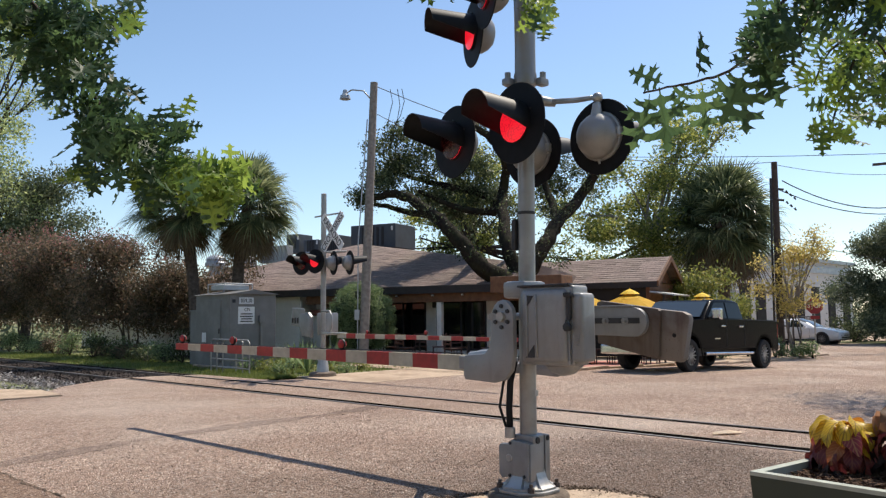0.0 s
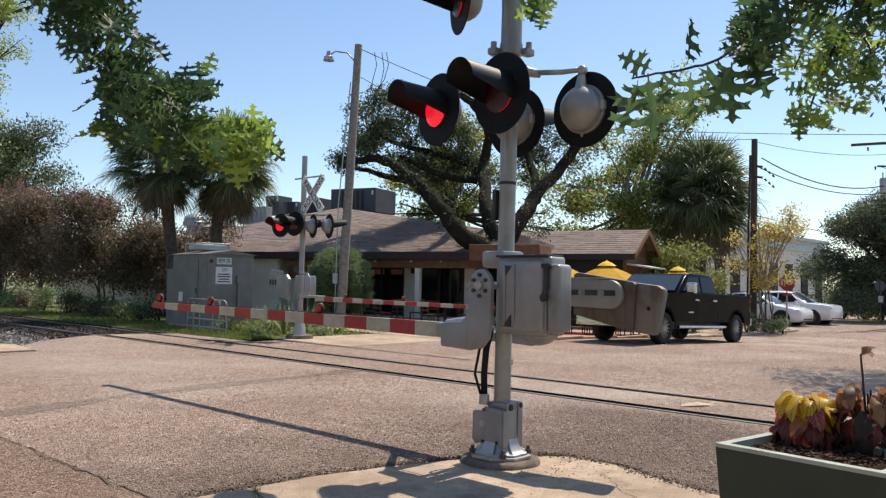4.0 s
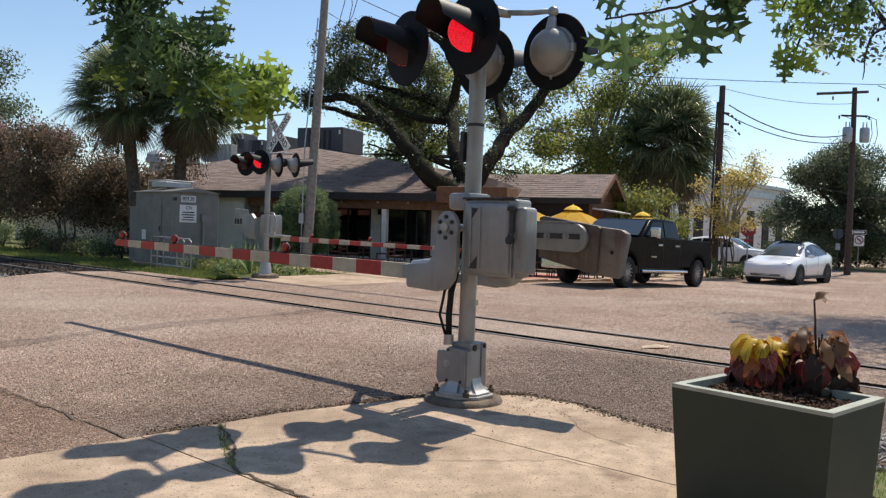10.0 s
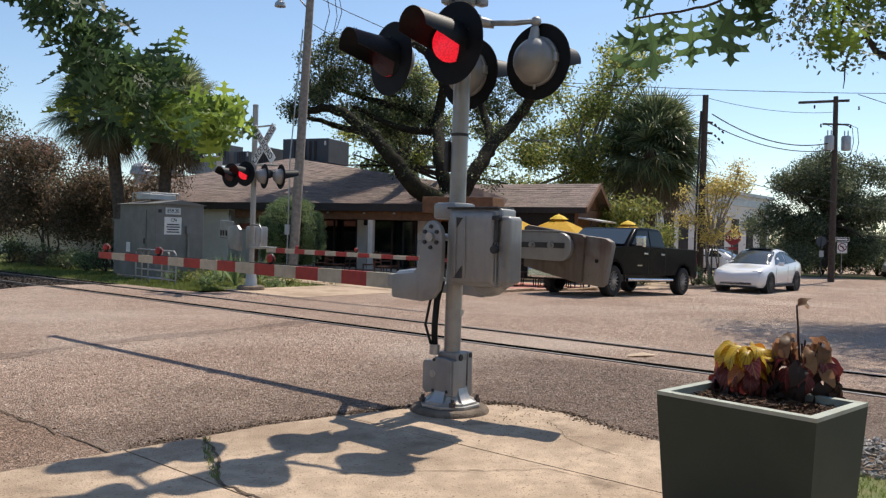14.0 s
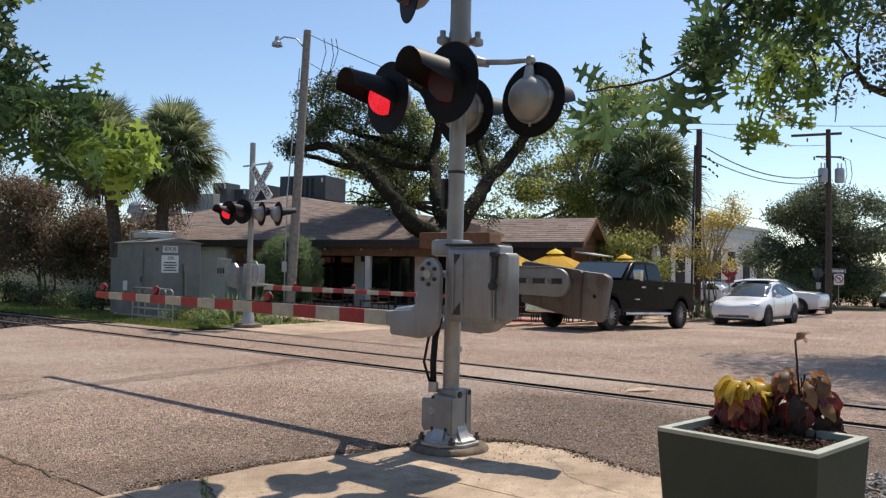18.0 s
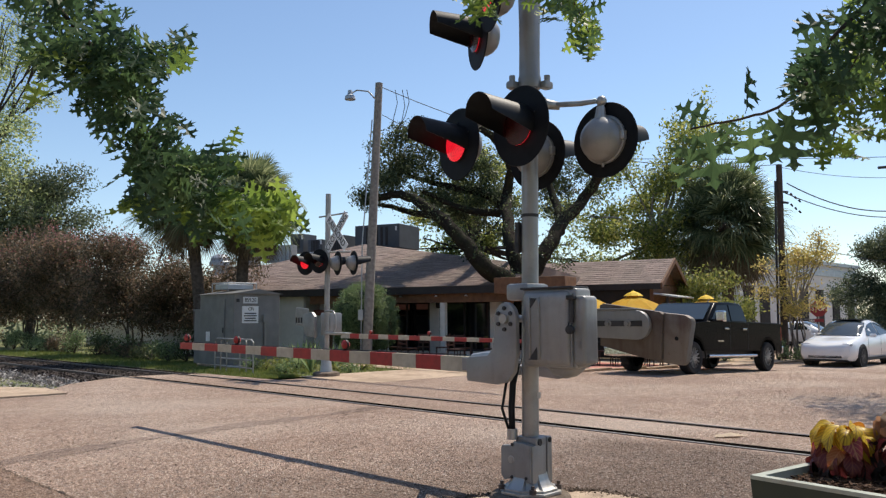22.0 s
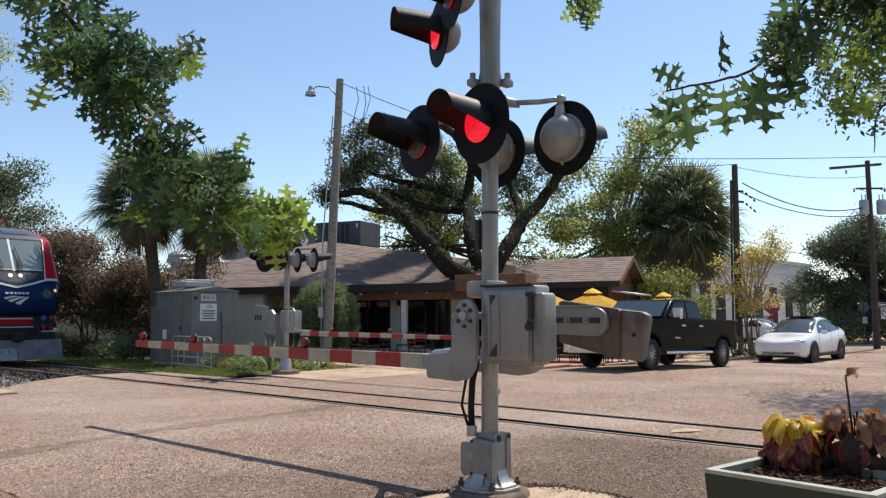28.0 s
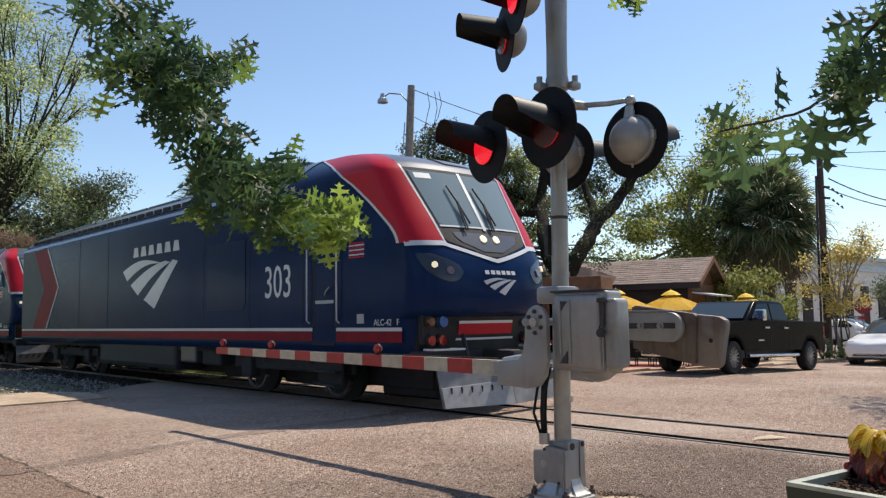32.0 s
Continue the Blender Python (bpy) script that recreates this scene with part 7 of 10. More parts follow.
        part(nm, bm, "screen_glass", car, "grey-blue " + nm.replace("_", " "), smooth=40)
    if "roof_glass" in spec:
        x0, x1, z, y = spec["roof_glass"]
        bm = B()
        box(bm, ((x0 + x1) / 2, 0, z), (abs(x1 - x0), 2 * y, 0.02), bevel=0.006)
        part("roof_glass", bm, "car_glass", car)
    fx, fz = spec["front"]
    part("lower_grille", box(B(), (fx, 0, fz), (0.06, 1.15, 0.10), bevel=0.02), "plastic", car, "black lower grille")
    part("front_lip", box(B(), (fx - 0.02, 0, fz - 0.13), (0.08, 1.5, 0.05), bevel=0.02), "plastic", car)
    part("underbody", box(B(), (0, 0, spec["sill"] - 0.02), (3.6, 1.3, 0.12)), "plastic", car)
    return car


Y_SPEC = dict(
    stations=[(2.375, 0.66, 0.34, 0.60, 0.63, 0.58), (2.33, 0.82, 0.27, 0.70, 0.735, 0.72), (2.20, 0.90, 0.22, 0.775, 0.815, 0.78), (1.95, 0.935, 0.20, 0.84, 0.885, 0.80), (1.55, 0.95, 0.20, 0.90, 0.955, 0.80), (1.12, 0.96, 0.20, 0.965, 1.035, 0.78),
              (0.86, 0.96, 0.20, 0.99, 1.20, 0.72), (0.55, 0.96, 0.20, 1.005, 1.38, 0.67), (0.22, 0.96, 0.20, 1.015, 1.53, 0.63), (-0.12, 0.96, 0.20, 1.025, 1.60, 0.61), (-0.5, 0.96, 0.20, 1.04, 1.618, 0.60), (-0.95, 0.96, 0.20, 1.06, 1.585, 0.59), (-1.4, 0.955, 0.22, 1.085, 1.49, 0.58),
              (-1.8, 0.94, 0.25, 1.105, 1.34, 0.60), (-2.1, 0.91, 0.30, 1.09, 1.185, 0.66), (-2.28, 0.86, 0.36, 1.03, 1.08, 0.68), (-2.38, 0.76, 0.42, 0.92, 0.95, 0.64)],
    windows=[[(0.80, 1.035), (0.50, 1.29), (0.16, 1.44), (-0.36, 1.525), (-0.36, 1.06)], [(-0.43, 1.06), (-0.43, 1.525), (-0.95, 1.50), (-1.40, 1.385), (-1.72, 1.23), (-1.60, 1.13)]],
    axles=(-1.44, 1.45), r=0.365, hw=0.96, sill=0.24, seams=(0.90, -0.40, -1.22), mirror=0.66, headlight=(2.15, 0.70, 0.765), taillight=(-2.25, 0.62, 1.0),
    screen=((1.10, 1.05, 0.70), (0.16, 1.55, 0.56)), rear=((-2.05, 1.17, 0.58), (-1.15, 1.54, 0.52)), roof_glass=(0.2, -1.1, 1.622, 0.50), front=(2.345, 0.36))
SUV_SPEC = dict(
    stations=[(2.40, 0.70, 0.40, 0.78, 0.80, 0.60), (2.30, 0.88, 0.28, 0.96, 0.98, 0.74), (1.9, 0.94, 0.26, 1.02, 1.05, 0.80), (1.15, 0.955, 0.26, 1.06, 1.10, 0.80), (0.85, 0.955, 0.26, 1.07, 1.30, 0.70),
              (0.35, 0.955, 0.26, 1.08, 1.60, 0.62), (-0.2, 0.955, 0.26, 1.09, 1.675, 0.61), (-1.2, 0.955, 0.26, 1.11, 1.67, 0.60), (-1.9, 0.94, 0.28, 1.14, 1.58, 0.58), (-2.25, 0.90, 0.32, 1.14, 1.32, 0.60), (-2.42, 0.80, 0.42, 1.0, 1.05, 0.62)],
    windows=[[(0.78, 1.12), (0.32, 1.52), (-0.30, 1.58), (-0.30, 1.13)], [(-0.38, 1.13), (-0.38, 1.58), (-1.15, 1.57), (-1.15, 1.15)], [(-1.23, 1.15), (-1.23, 1.57), (-1.75, 1.50), (-1.95, 1.24)]],
    axles=(-1.43, 1.43), r=0.37, hw=0.955, sill=0.30, seams=(0.9, -0.34, -1.2), mirror=0.70, headlight=(2.24, 0.70, 0.86), taillight=(-2.30, 0.68, 1.02),
    screen=((1.16, 1.10, 0.72), (0.32, 1.62, 0.58)), rear=((-2.22, 1.36, 0.60), (-1.95, 1.60, 0.54)), front=(2.36, 0.48))
LOW_SPEC = dict(
    stations=[(2.38, 0.60, 0.40, 0.58, 0.60, 0.50), (2.28, 0.84, 0.26, 0.70, 0.72, 0.70), (1.7, 0.90, 0.20, 0.84, 0.86, 0.76), (1.05, 0.91, 0.20, 0.92, 0.95, 0.76), (0.5, 0.915, 0.20, 0.93, 1.26, 0.62),
              (0.0, 0.915, 0.20, 0.94, 1.43, 0.57), (-0.7, 0.915, 0.20, 0.95, 1.44, 0.56), (-1.3, 0.91, 0.22, 0.97, 1.26, 0.58), (-1.8, 0.90, 0.24, 0.99, 1.05, 0.68), (-2.3, 0.84, 0.30, 0.96, 0.99, 0.70), (-2.42, 0.70, 0.40, 0.86, 0.88, 0.60)],
    windows=[[(0.55, 0.97), (0.05, 1.33), (-0.35, 1.37), (-0.35, 0.98)], [(-0.42, 0.98), (-0.42, 1.37), (-0.95, 1.33), (-1.35, 1.06)]],
    axles=(-1.40, 1.42), r=0.33, hw=0.915, sill=0.24, seams=(0.75, -0.38, -1.2), mirror=0.55, headlight=(2.16, 0.66, 0.68), taillight=(-2.30, 0.62, 0.88),
    screen=((1.02, 0.96, 0.66), (0.02, 1.42, 0.54)), rear=((-1.75, 1.06, 0.60), (-0.95, 1.40, 0.52)), front=(2.35, 0.40))
white_car = rounded_car("white_hatchback_car", R @ Matrix.Translation((31.67, 11.09, -0.28)) @ pose(0, 0, 0, 0, 0, 180), "white electric car with a black glass roof", "car", Y_SPEC, "paint_white", "rim_dark")
suv = rounded_car("white_suv", R @ Matrix.Translation((43.5, 25.5, -0.28)) @ pose(0, 0, 0, 0, 0, -90), "white sport utility vehicle driving along the cross street", "car", SUV_SPEC, "paint_white", "rim")
suv_b = copy_thing(suv, R @ Matrix.Translation((43.5, 54.7, -0.28)) @ pose(0, 0, 0, 0, 0, -90))
suv_c = copy_thing(suv, R @ Matrix.Translation((42.0, 68.6, -0.28)) @ pose(0, 0, 0, 0, 0, -90))
parked = rounded_car("parked_sedan", R @ Matrix.Translation((47.6, 19.0, -0.28)) @ pose(0, 0, 0, 0, 0, -90), "white sedan standing on the cross street", "car", LOW_SPEC, "paint_white", "rim")
far_car = rounded_car("parked_car", R @ Matrix.Translation((57.0, 11.0, -0.28)) @ pose(0, 0, 0, 0, 0, 180), "silver car parked before the white hall", "car", LOW_SPEC, "paint_silver", "rim")

# ---- locomotive ----
# x forward, y to its left, z up from the rail; the flat flanks stand at y = 1.5
REAR = -22.7


def ramp(v, keys):
    """A smooth run through keys (v, value)."""
    if v <= keys[0][0]:
        return keys[0][1]
    for (a, p), (b, q) in zip(keys, keys[1:]):
        if v <= b:
            return p + (q - p) * (v - a) / (b - a)
    return keys[-1][1]


def prow(z):
    """How far forward the middle of the front reaches at height z."""
    return ramp(z, [(0.95, -0.80), (1.2, -0.77), (1.50, -0.72), (1.58, -0.52), (1.68, -0.43), (1.9, -0.37), (2.2, -0.38), (2.45, -0.46), (2.6, -0.54), (3.1, -0.83), (4.05, -1.43), (4.2, -1.62), (4.35, -1.98), (4.48, -2.45), (4.56, -2.95), (4.60, -3.5), (4.62, -4.1)])


def half(z):
    """Half the width at height z."""
    k = min(max((z - 4.02) / 0.60, 0.0), 1.0)
    low = min(max((1.12 - z) / 0.17, 0.0), 1.0)
    return 1.5 - 0.66 * k ** 1.6 - 0.05 * low ** 2


def front(y, z):
    hw = half(z)
    r = min(abs(y) / hw, 0.9999)
    deep = ramp(z, [(0.95, 0.62), (2.1, 0.62), (2.8, 0.40), (4.0, 0.42), (4.6, 0.55)])
    return prow(z) - 0.15 * r * r - deep * (1 - (1 - r ** 5) ** (1 / 3))


def skin_at(y, z, out=0.0):
    """A point on the front's skin, lifted off it by out."""
    x, e = front(y, z), 0.01
    hw = half(z)
    y0, y1 = max(-hw, y - e), min(hw, y + e)
    n = Vector((1.0, -(front(y1, z) - front(y0, z)) / (y1 - y0), -(front(y * half(z + e) / hw, z + e) - front(y * half(z - e) / hw, z - e)) / (2 * e)))
    n.normalize()
    return Vector((x, y, z)) + n * out


def flank_at(x, s, z, out=0.0):
    e = 0.01
    n = Vector((0, 1.0, -(half(z + e) - half(z - e)) / (2 * e))).normalized()
    return Vector((x, s * (half(z) + n.y * out), z + n.z * out))


def frange(a, b, n):
    return [a + (b - a) * k / n for k in range(n + 1)]


def sheet(name, parent, rows, material, label="", smooth=40):
    bm = B()
    grid = [[bm.verts.new(p) for p in row] for row in rows]
    for p, q in zip(grid, grid[1:]):
        for k in range(len(p) - 1):
            bm.faces.new((p[k], p[k + 1], q[k + 1], q[k]))
    bmesh.ops.recalc_face_normals(bm, faces=bm.faces)
    return part(name, bm, material, parent, label, smooth=smooth)


def flat_panel(name, parent, poly, y, material, label="", th=0.006):
    """An outline in x and z laid on the flat flank."""
    return side_panel(name, parent, poly, y, material, label, th)


def edge_in(z):
    """Half width of the windscreen's field at height z."""
    return ramp(z, [(2.55, 0.93), (2.75, 0.97), (3.1, 1.02), (4.05, 1.16), (4.2, 1.12), (4.35, 1.02), (4.5, 0.86), (4.62, 0.70)])


def edge_out(z):
    """Where the red band ends on the flank at height z."""
    return ramp(z, [(2.74, -1.08), (3.05, -1.38), (3.44, -1.85), (3.8, -2.35), (4.1, -2.85), (4.3, -3.3), (4.45, -3.75), (4.62, -4.3)])


def locomotive(m):
    lo = thing("locomotive", m, "dark blue diesel locomotive with a red cab band and grey roof", "locomotive")
    zs = frange(0.95, 1.2, 3) + [1.3, 1.4, 1.48, 1.50, 1.54, 1.58, 1.63, 1.68] + frange(1.78, 4.0, 20) + frange(4.05, 4.62, 14)
    ts = [math.sin(radians(a)) for a in range(-90, 91, 5)]
    ts = [math.copysign(1 - (1 - abs(t)) ** 1.0, t) for t in ts]
    rows = []
    for z in zs:
        hw = half(z)
        xe = front(-hw, z)
        row = [Vector((x, -hw, z)) for x in frange(REAR, xe, 5)[:-1]]
        row += [Vector((front(t * hw, z), t * hw, z)) for t in ts]
        row += [Vector((x, hw, z)) for x in frange(xe, REAR, 5)[1:]]
        rows.append(row)
    bm = B()
    grid = [[bm.verts.new(p) for p in row] for row in rows]
    for p, q in zip(grid, grid[1:]):
        for k in range(len(p) - 1):
            bm.faces.new((p[k], p[k + 1], q[k + 1], q[k]))
        bm.faces.new((p[-1], p[0], q[0], q[-1]))
    bm.faces.new(grid[0])
    bm.faces.new(grid[-1][::-1])
    bmesh.ops.recalc_face_normals(bm, faces=bm.faces)
    part("body", bm, "loco_blue", lo, "glossy dark blue body", smooth=40)
    # roof: a grey shell from shoulder to shoulder, pale line under it
    prof = [flank_at(0, -1, z, 0.012) for z in frange(4.24, 4.62, 8)]
    prof = [(p.y, p.z) for p in prof] + [(-0.45, 4.665), (0, 4.68), (0.45, 4.665)] + [(-p.y, p.z) for p in prof[::-1]]
    sheet("roof", lo, [[Vector((x, y, z)) for y, z in prof] for x in (REAR, -15, -10, -4.35)], "loco_grey", "grey roof")
    for s in (-1, 1):
        sheet("roof_edge", lo, [[flank_at(x, s, z, 0.008) for z in frange(4.06, 4.15, 3)] for x in (REAR, -12, -4.6)], "loco_pale", "pale line under the roof")
        for k in range(30):
            part("roof_vent", box(B(), (-5.6 - 0.56 * k, s * 1.33, 4.335), (0.40, 0.05, 0.10), bevel=0.01), "loco_under", lo)
    for k in range(8):
        part("roof_panel", box(B(), (-6.0 - 2.1 * k, 0, 4.70), (1.95, 1.5, 0.07), bevel=0.03), "loco_pale" if k % 3 == 2 else "loco_grey", lo)
    # cab roof and windscreen field
    zz = frange(4.06, 4.62, 12)
    sheet("cab_roof", lo, [[skin_at(t * edge_in(z), z, 0.010) for t in frange(-1, 1, 16)] for z in zz] + [[Vector((-4.36, t * 0.70, 4.635)) for t in frange(-1, 1, 16)]], "loco_grey", "grey cab roof")
    sheet("roof_hatch", lo, [[skin_at(t, z, 0.03) for t in frange(-0.05, 0.78, 8)] for z in frange(4.22, 4.46, 6)], "loco_grey")
    for s in (-1, 1):
        # red band: from the windscreen round the corner onto the flank
        rows, rim, inner = [], [], []
        for z in frange(2.72, 4.62, 34):
            a, hw, xe, xo = edge_in(z), half(z), front(half(z), z), min(edge_out(z), front(half(z), z) - 0.005)
            row = [skin_at(s * (a + (hw - 0.004 - a) * math.sin(f * math.pi / 2)), z, 0.012) for f in frange(0, 1, 16)]
            row += [flank_at(x, s, z, 0.012) for x in frange(xe, xo, 10)[1:]]
            rows.append(row)
            rim.append([flank_at(xo, s, z, 0.014), flank_at(xo - 0.075, s, z, 0.014)])
            inner.append([skin_at(s * a, z, 0.013), skin_at(s * (a - 0.035), z, 0.013)])
        sheet("red_band", lo, rows, "loco_red", "red cab band")
        sheet("band_edge", lo, rim, "decal", "white line along the band")
        sheet("band_lining", lo, inner[:26], "decal", "thin white line beside the windscreen")
        foot = [[skin_at(s * (0.93 + (1.49 - 0.93) * f), z, 0.014) for f in frange(0, 1, 14)] for z in (2.66, 2.74)]
        sheet("band_foot", lo, foot, "decal", "white foot line of the band")
        # white line that dips to the middle of the nose
        rows = []
        for f in frange(0, 1, 20):
            zc = 2.40 + 0.26 * f ** 1.15
            rows.append([skin_at(s * 1.0 * f, zc, 0.013), skin_at(s * 1.0 * f, zc + 0.065, 0.013)])
        sheet("nose_line", lo, rows, "decal", "white line across the nose")
        # headlight pods
        pod = []
        for z0, ya, yb in ((2.08, 0.94, 1.06), (2.14, 0.84, 1.22), (2.24, 0.78, 1.34), (2.35, 0.84, 1.40), (2.45, 1.02, 1.43), (2.53, 1.27, 1.44)):
            pod.append([skin_at(s * (ya + (yb - ya) * f), z0, 0.010) for f in frange(0, 1, 6)])
        hl = sheet("headlight_pod", lo, pod, "pod", "dark headlight pod")
        for y, z, mt, lb in ((1.24, 2.345, "headlight", "lit headlight"), (1.02, 2.25, "dull_lens", "unlit lamp")):
            c = skin_at(s * y, z, 0.02)
            d = (skin_at(s * y, z, 0.1) - c).normalized()
            bm = B()
            cyl(bm, c - d * 0.03, c + d * 0.012, 0.05 if mt == "headlight" else 0.066, n=18)
            part("headlight", bm, mt, hl, lb)
        # wipers: an arm pair with a blade
        for y0, y1 in ((s * 0.30 - 0.16, s * 0.30 - 0.10),):
            p0, p1 = skin_at(y0, 2.92, 0.06), skin_at(y1, 3.42, 0.08)
            bm = B()
            tube(bm, [p0, p0.lerp(p1, 0.5), p1], 0.014, 6)
            tube(bm, [p0 + Vector((0, 0.05, 0)), p1 + Vector((0, 0.03, 0))], 0.012, 6)
            tube(bm, [skin_at(y1 - 0.05, 3.72, 0.06), p1, skin_at(y1 + 0.10, 3.05, 0.05)], 0.017, 6)
            part("wiper", bm, "plastic", lo, "black windscreen wiper")
    # dark field round the panes, with a point below
    rows = []
    for k, z in enumerate(frange(2.50, 4.06, 20)):
        a = edge_in(max(z, 2.75)) - 0.04
        a = min(a, 0.12 + (z - 2.50) / 0.26 * 0.85)
        rows.append([skin_at(t * a, z, 0.009) for t in frange(-1, 1, 20)])
    sheet("mask", lo, rows, "loco_under", "dark windscreen surround")
    for a, b in ((-1, -0.035), (0.035, 1)):
        rows = []
        for z in frange(3.03, 4.0, 10):
            w = edge_in(z) - 0.085
            rows.append([skin_at((a + (b - a) * f) * w, z - 0.05 * (1 - abs(a + (b - a) * f)) * (1 if z < 3.1 else 0), 0.016) for f in frange(0, 1, 10)])
        sheet("windscreen", lo, rows, "windscreen", "windscreen pane with the sky reflection in its greenish tint")
        rows = [[skin_at((a + (b - a) * f) * (edge_in(z) - 0.085), z, 0.02) for f in frange(0, 1, 8)] for z in (2.985, 3.015)]
        sheet("pane_trim", lo, rows, "decal", "pale trim under the pane")
    sheet("pillar", lo, [[skin_at(y, z, 0.024) for y in (-0.035, 0.035)] for z in frange(2.95, 4.02, 8)], "hvac_pale", "pale pillar between the panes")
    sheet("nose_panel", lo, [[skin_at(t * w, z, 0.016) for t in frange(-1, 1, 12)] for z, w in ((2.58, 0.22), (2.66, 0.42), (2.74, 0.62), (2.82, 0.70), (2.90, 0.72))], "loco_grey", "dark panel under the windscreen")
    for y in (-0.13, 0.17):
        c = skin_at(y, 2.80, 0.02)
        d = (skin_at(y, 2.80, 0.1) - c).normalized()
        bm = B()
        cyl(bm, c - d * 0.02, c + d * 0.015, 0.07, n=20)
        part("upper_headlight", bm, "headlight", lo, "lit upper headlight")
    # number board inside the pane's corner
    sheet("number_board", lo, [[skin_at(y, z, 0.02) for y in frange(-0.98, -0.66, 4)] for z in (3.86, 3.96)], "decal", "pale number board")
    for k, w in enumerate((-0.30, -0.17, -0.05, 0.07, 0.19, 0.31)):
        sheet("name_bar", lo, [[skin_at(y, z, 0.012) for y in (w - 0.045, w + 0.045)] for z in (2.205, 2.27)], "decal")
    # the emblem again, small, on the nose
    for k, ((ay, az), (by, bz)) in enumerate((((-0.40, 2.095), (-0.33, 2.035)), ((-0.27, 2.01), (-0.155, 1.95)), ((-0.06, 1.92), (0.085, 1.87)))):
        rows = []
        for f in frange(0, 1, 10):
            t0, t1 = (0.10 + 0.10 * k, 2.135 - 0.004 * k), (0.165 + 0.10 * k, 2.125 - 0.004 * k)
            up = (0.055 - 0.022 * k) * math.sin(math.pi * f) * 0.6
            rows.append([skin_at(ay + (t0[0] - ay) * f, az + (t0[1] - az) * f + up, 0.012), skin_at(by + (t1[0] - by) * f, bz + (t1[1] - bz) * f + up, 0.012)])
        sheet("nose_emblem", lo, rows, "decal", "pale emblem band on the nose")
    sheet("pilot_face", lo, [[skin_at(t * 1.30, z, 0.008) for t in frange(-1, 1, 16)] for z in frange(0.96, 1.535, 6)], "loco_under", "dark recessed front under the nose")
    bar = [[skin_at(t * 0.62, z, 0.03) for t in frange(-1, 1, 8)] for z in (1.24, 1.42)]
    sheet("nose_red_bar", lo, bar, "loco_red", "red bar across the nose")
    sheet("nose_white_bar", lo, [[skin_at(t * 0.62, z, 0.031) for t in frange(-1, 1, 8)] for z in (1.42, 1.465)], "decal")
    sheet("nose_white_bar", lo, [[skin_at(t * 0.66, z, 0.032) for t in frange(-1, 1, 8)] for z in (1.15, 1.185)], "decal")
    # flanks
    for s in (-1, 1):
        d = 1 if s < 0 else -1
        for x0, x1 in ((REAR + 0.05, -3.72), (-2.95, -1.12)):
            flat_panel("sill_white", lo, [(x0, 1.31), (x1, 1.31), (x1, 1.37), (x0, 1.37)], s * 1.501, "decal", "white sill line")
            flat_panel("sill_red", lo, [(x0, 1.13), (x1, 1.13), (x1, 1.305), (x0, 1.305)], s * 1.501, "sill_red", "red sill line")
        flat_panel("rear_field", lo, [(REAR + 0.03, 1.38), (-21.3, 1.38), (-20.1, 2.7), (-21.3, 4.02), (REAR + 0.03, 4.02)], s * 1.501, "rear_grey", "grey rear field")
        flat_panel("rear_chevron", lo, [(-21.3, 1.38), (-19.85, 1.38), (-18.65, 2.7), (-19.85, 4.02), (-21.3, 4.02), (-20.1, 2.7)], s * 1.504, "sill_red", "red chevron at the rear")
        flat_panel("chevron_edge", lo, [(-19.85, 1.38), (-19.77, 1.38), (-18.57, 2.7), (-19.77, 4.02), (-19.85, 4.02), (-18.65, 2.7)], s * 1.506, "decal")
        # emblem: three bands that sweep up to one tip, and bars for the name
        ends = (((-13.05, 2.88), (-12.75, 2.62)), ((-12.5, 2.50), (-12.0, 2.22)), ((-11.6, 2.10), (-10.93, 1.86)))
        tip = (-9.51, 3.07)
        for k, ((ax, az), (bx, bz)) in enumerate(ends):
            t0, t1 = (tip[0] - 1.25 + 0.45 * k, tip[1] - 0.05 + 0.0 * k), (tip[0] - 0.95 + 0.45 * k, tip[1] - 0.10)
            bow = 0.26 - 0.11 * k
            poly = [(ax + (t0[0] - ax) * f, az + (t0[1] - az) * f + bow * math.sin(math.pi * f) * 0.6) for f in frange(0, 1, 8)]
            poly += [(bx + (t1[0] - bx) * f, bz + (t1[1] - bz) * f + bow * math.sin(math.pi * f) * 0.6) for f in frange(1, 0, 8)]
            if s > 0:
                poly = [(2 * -11.2 - x, z) for x, z in poly]
            flat_panel("emblem_band", lo, poly, s * 1.502, "decal", "pale emblem band")
        for k in range(6):
            x = -12.35 + 0.5 * k
            flat_panel("name_bar", lo, [(x, 3.22), (x + 0.37, 3.22), (x + 0.30, 3.47), (x + 0.07, 3.47)], s * 1.502, "decal")
        # cab door with hand rails
        flat_panel("cab_door", lo, [(-3.62, 1.42), (-3.0, 1.42), (-3.0, 3.75), (-3.62, 3.75)], s * 1.501, "loco_blue", "blue cab door", 0.008)
        for x in (-3.70, -3.0):
            flat_panel("door_gap", lo, [(x, 1.40), (x + 0.07, 1.40), (x + 0.07, 3.78), (x, 3.78)], s * 1.501, "loco_under")
        flat_panel("door_sill", lo, [(-3.6, 1.80), (-3.02, 1.80), (-3.02, 1.86), (-3.6, 1.86)], s * 1.51, "loco_pale")
        flat_panel("door_window", lo, [(-3.5, 2.75), (-3.12, 2.75), (-3.12, 3.5), (-3.5, 3.5)], s * 1.510, "windscreen")
        flat_panel("cab_window", lo, [(-2.75, 2.95), (-2.15, 2.95), (-2.35, 3.45), (-2.75, 3.55)], s * 1.502, "windscreen", "cab side window")
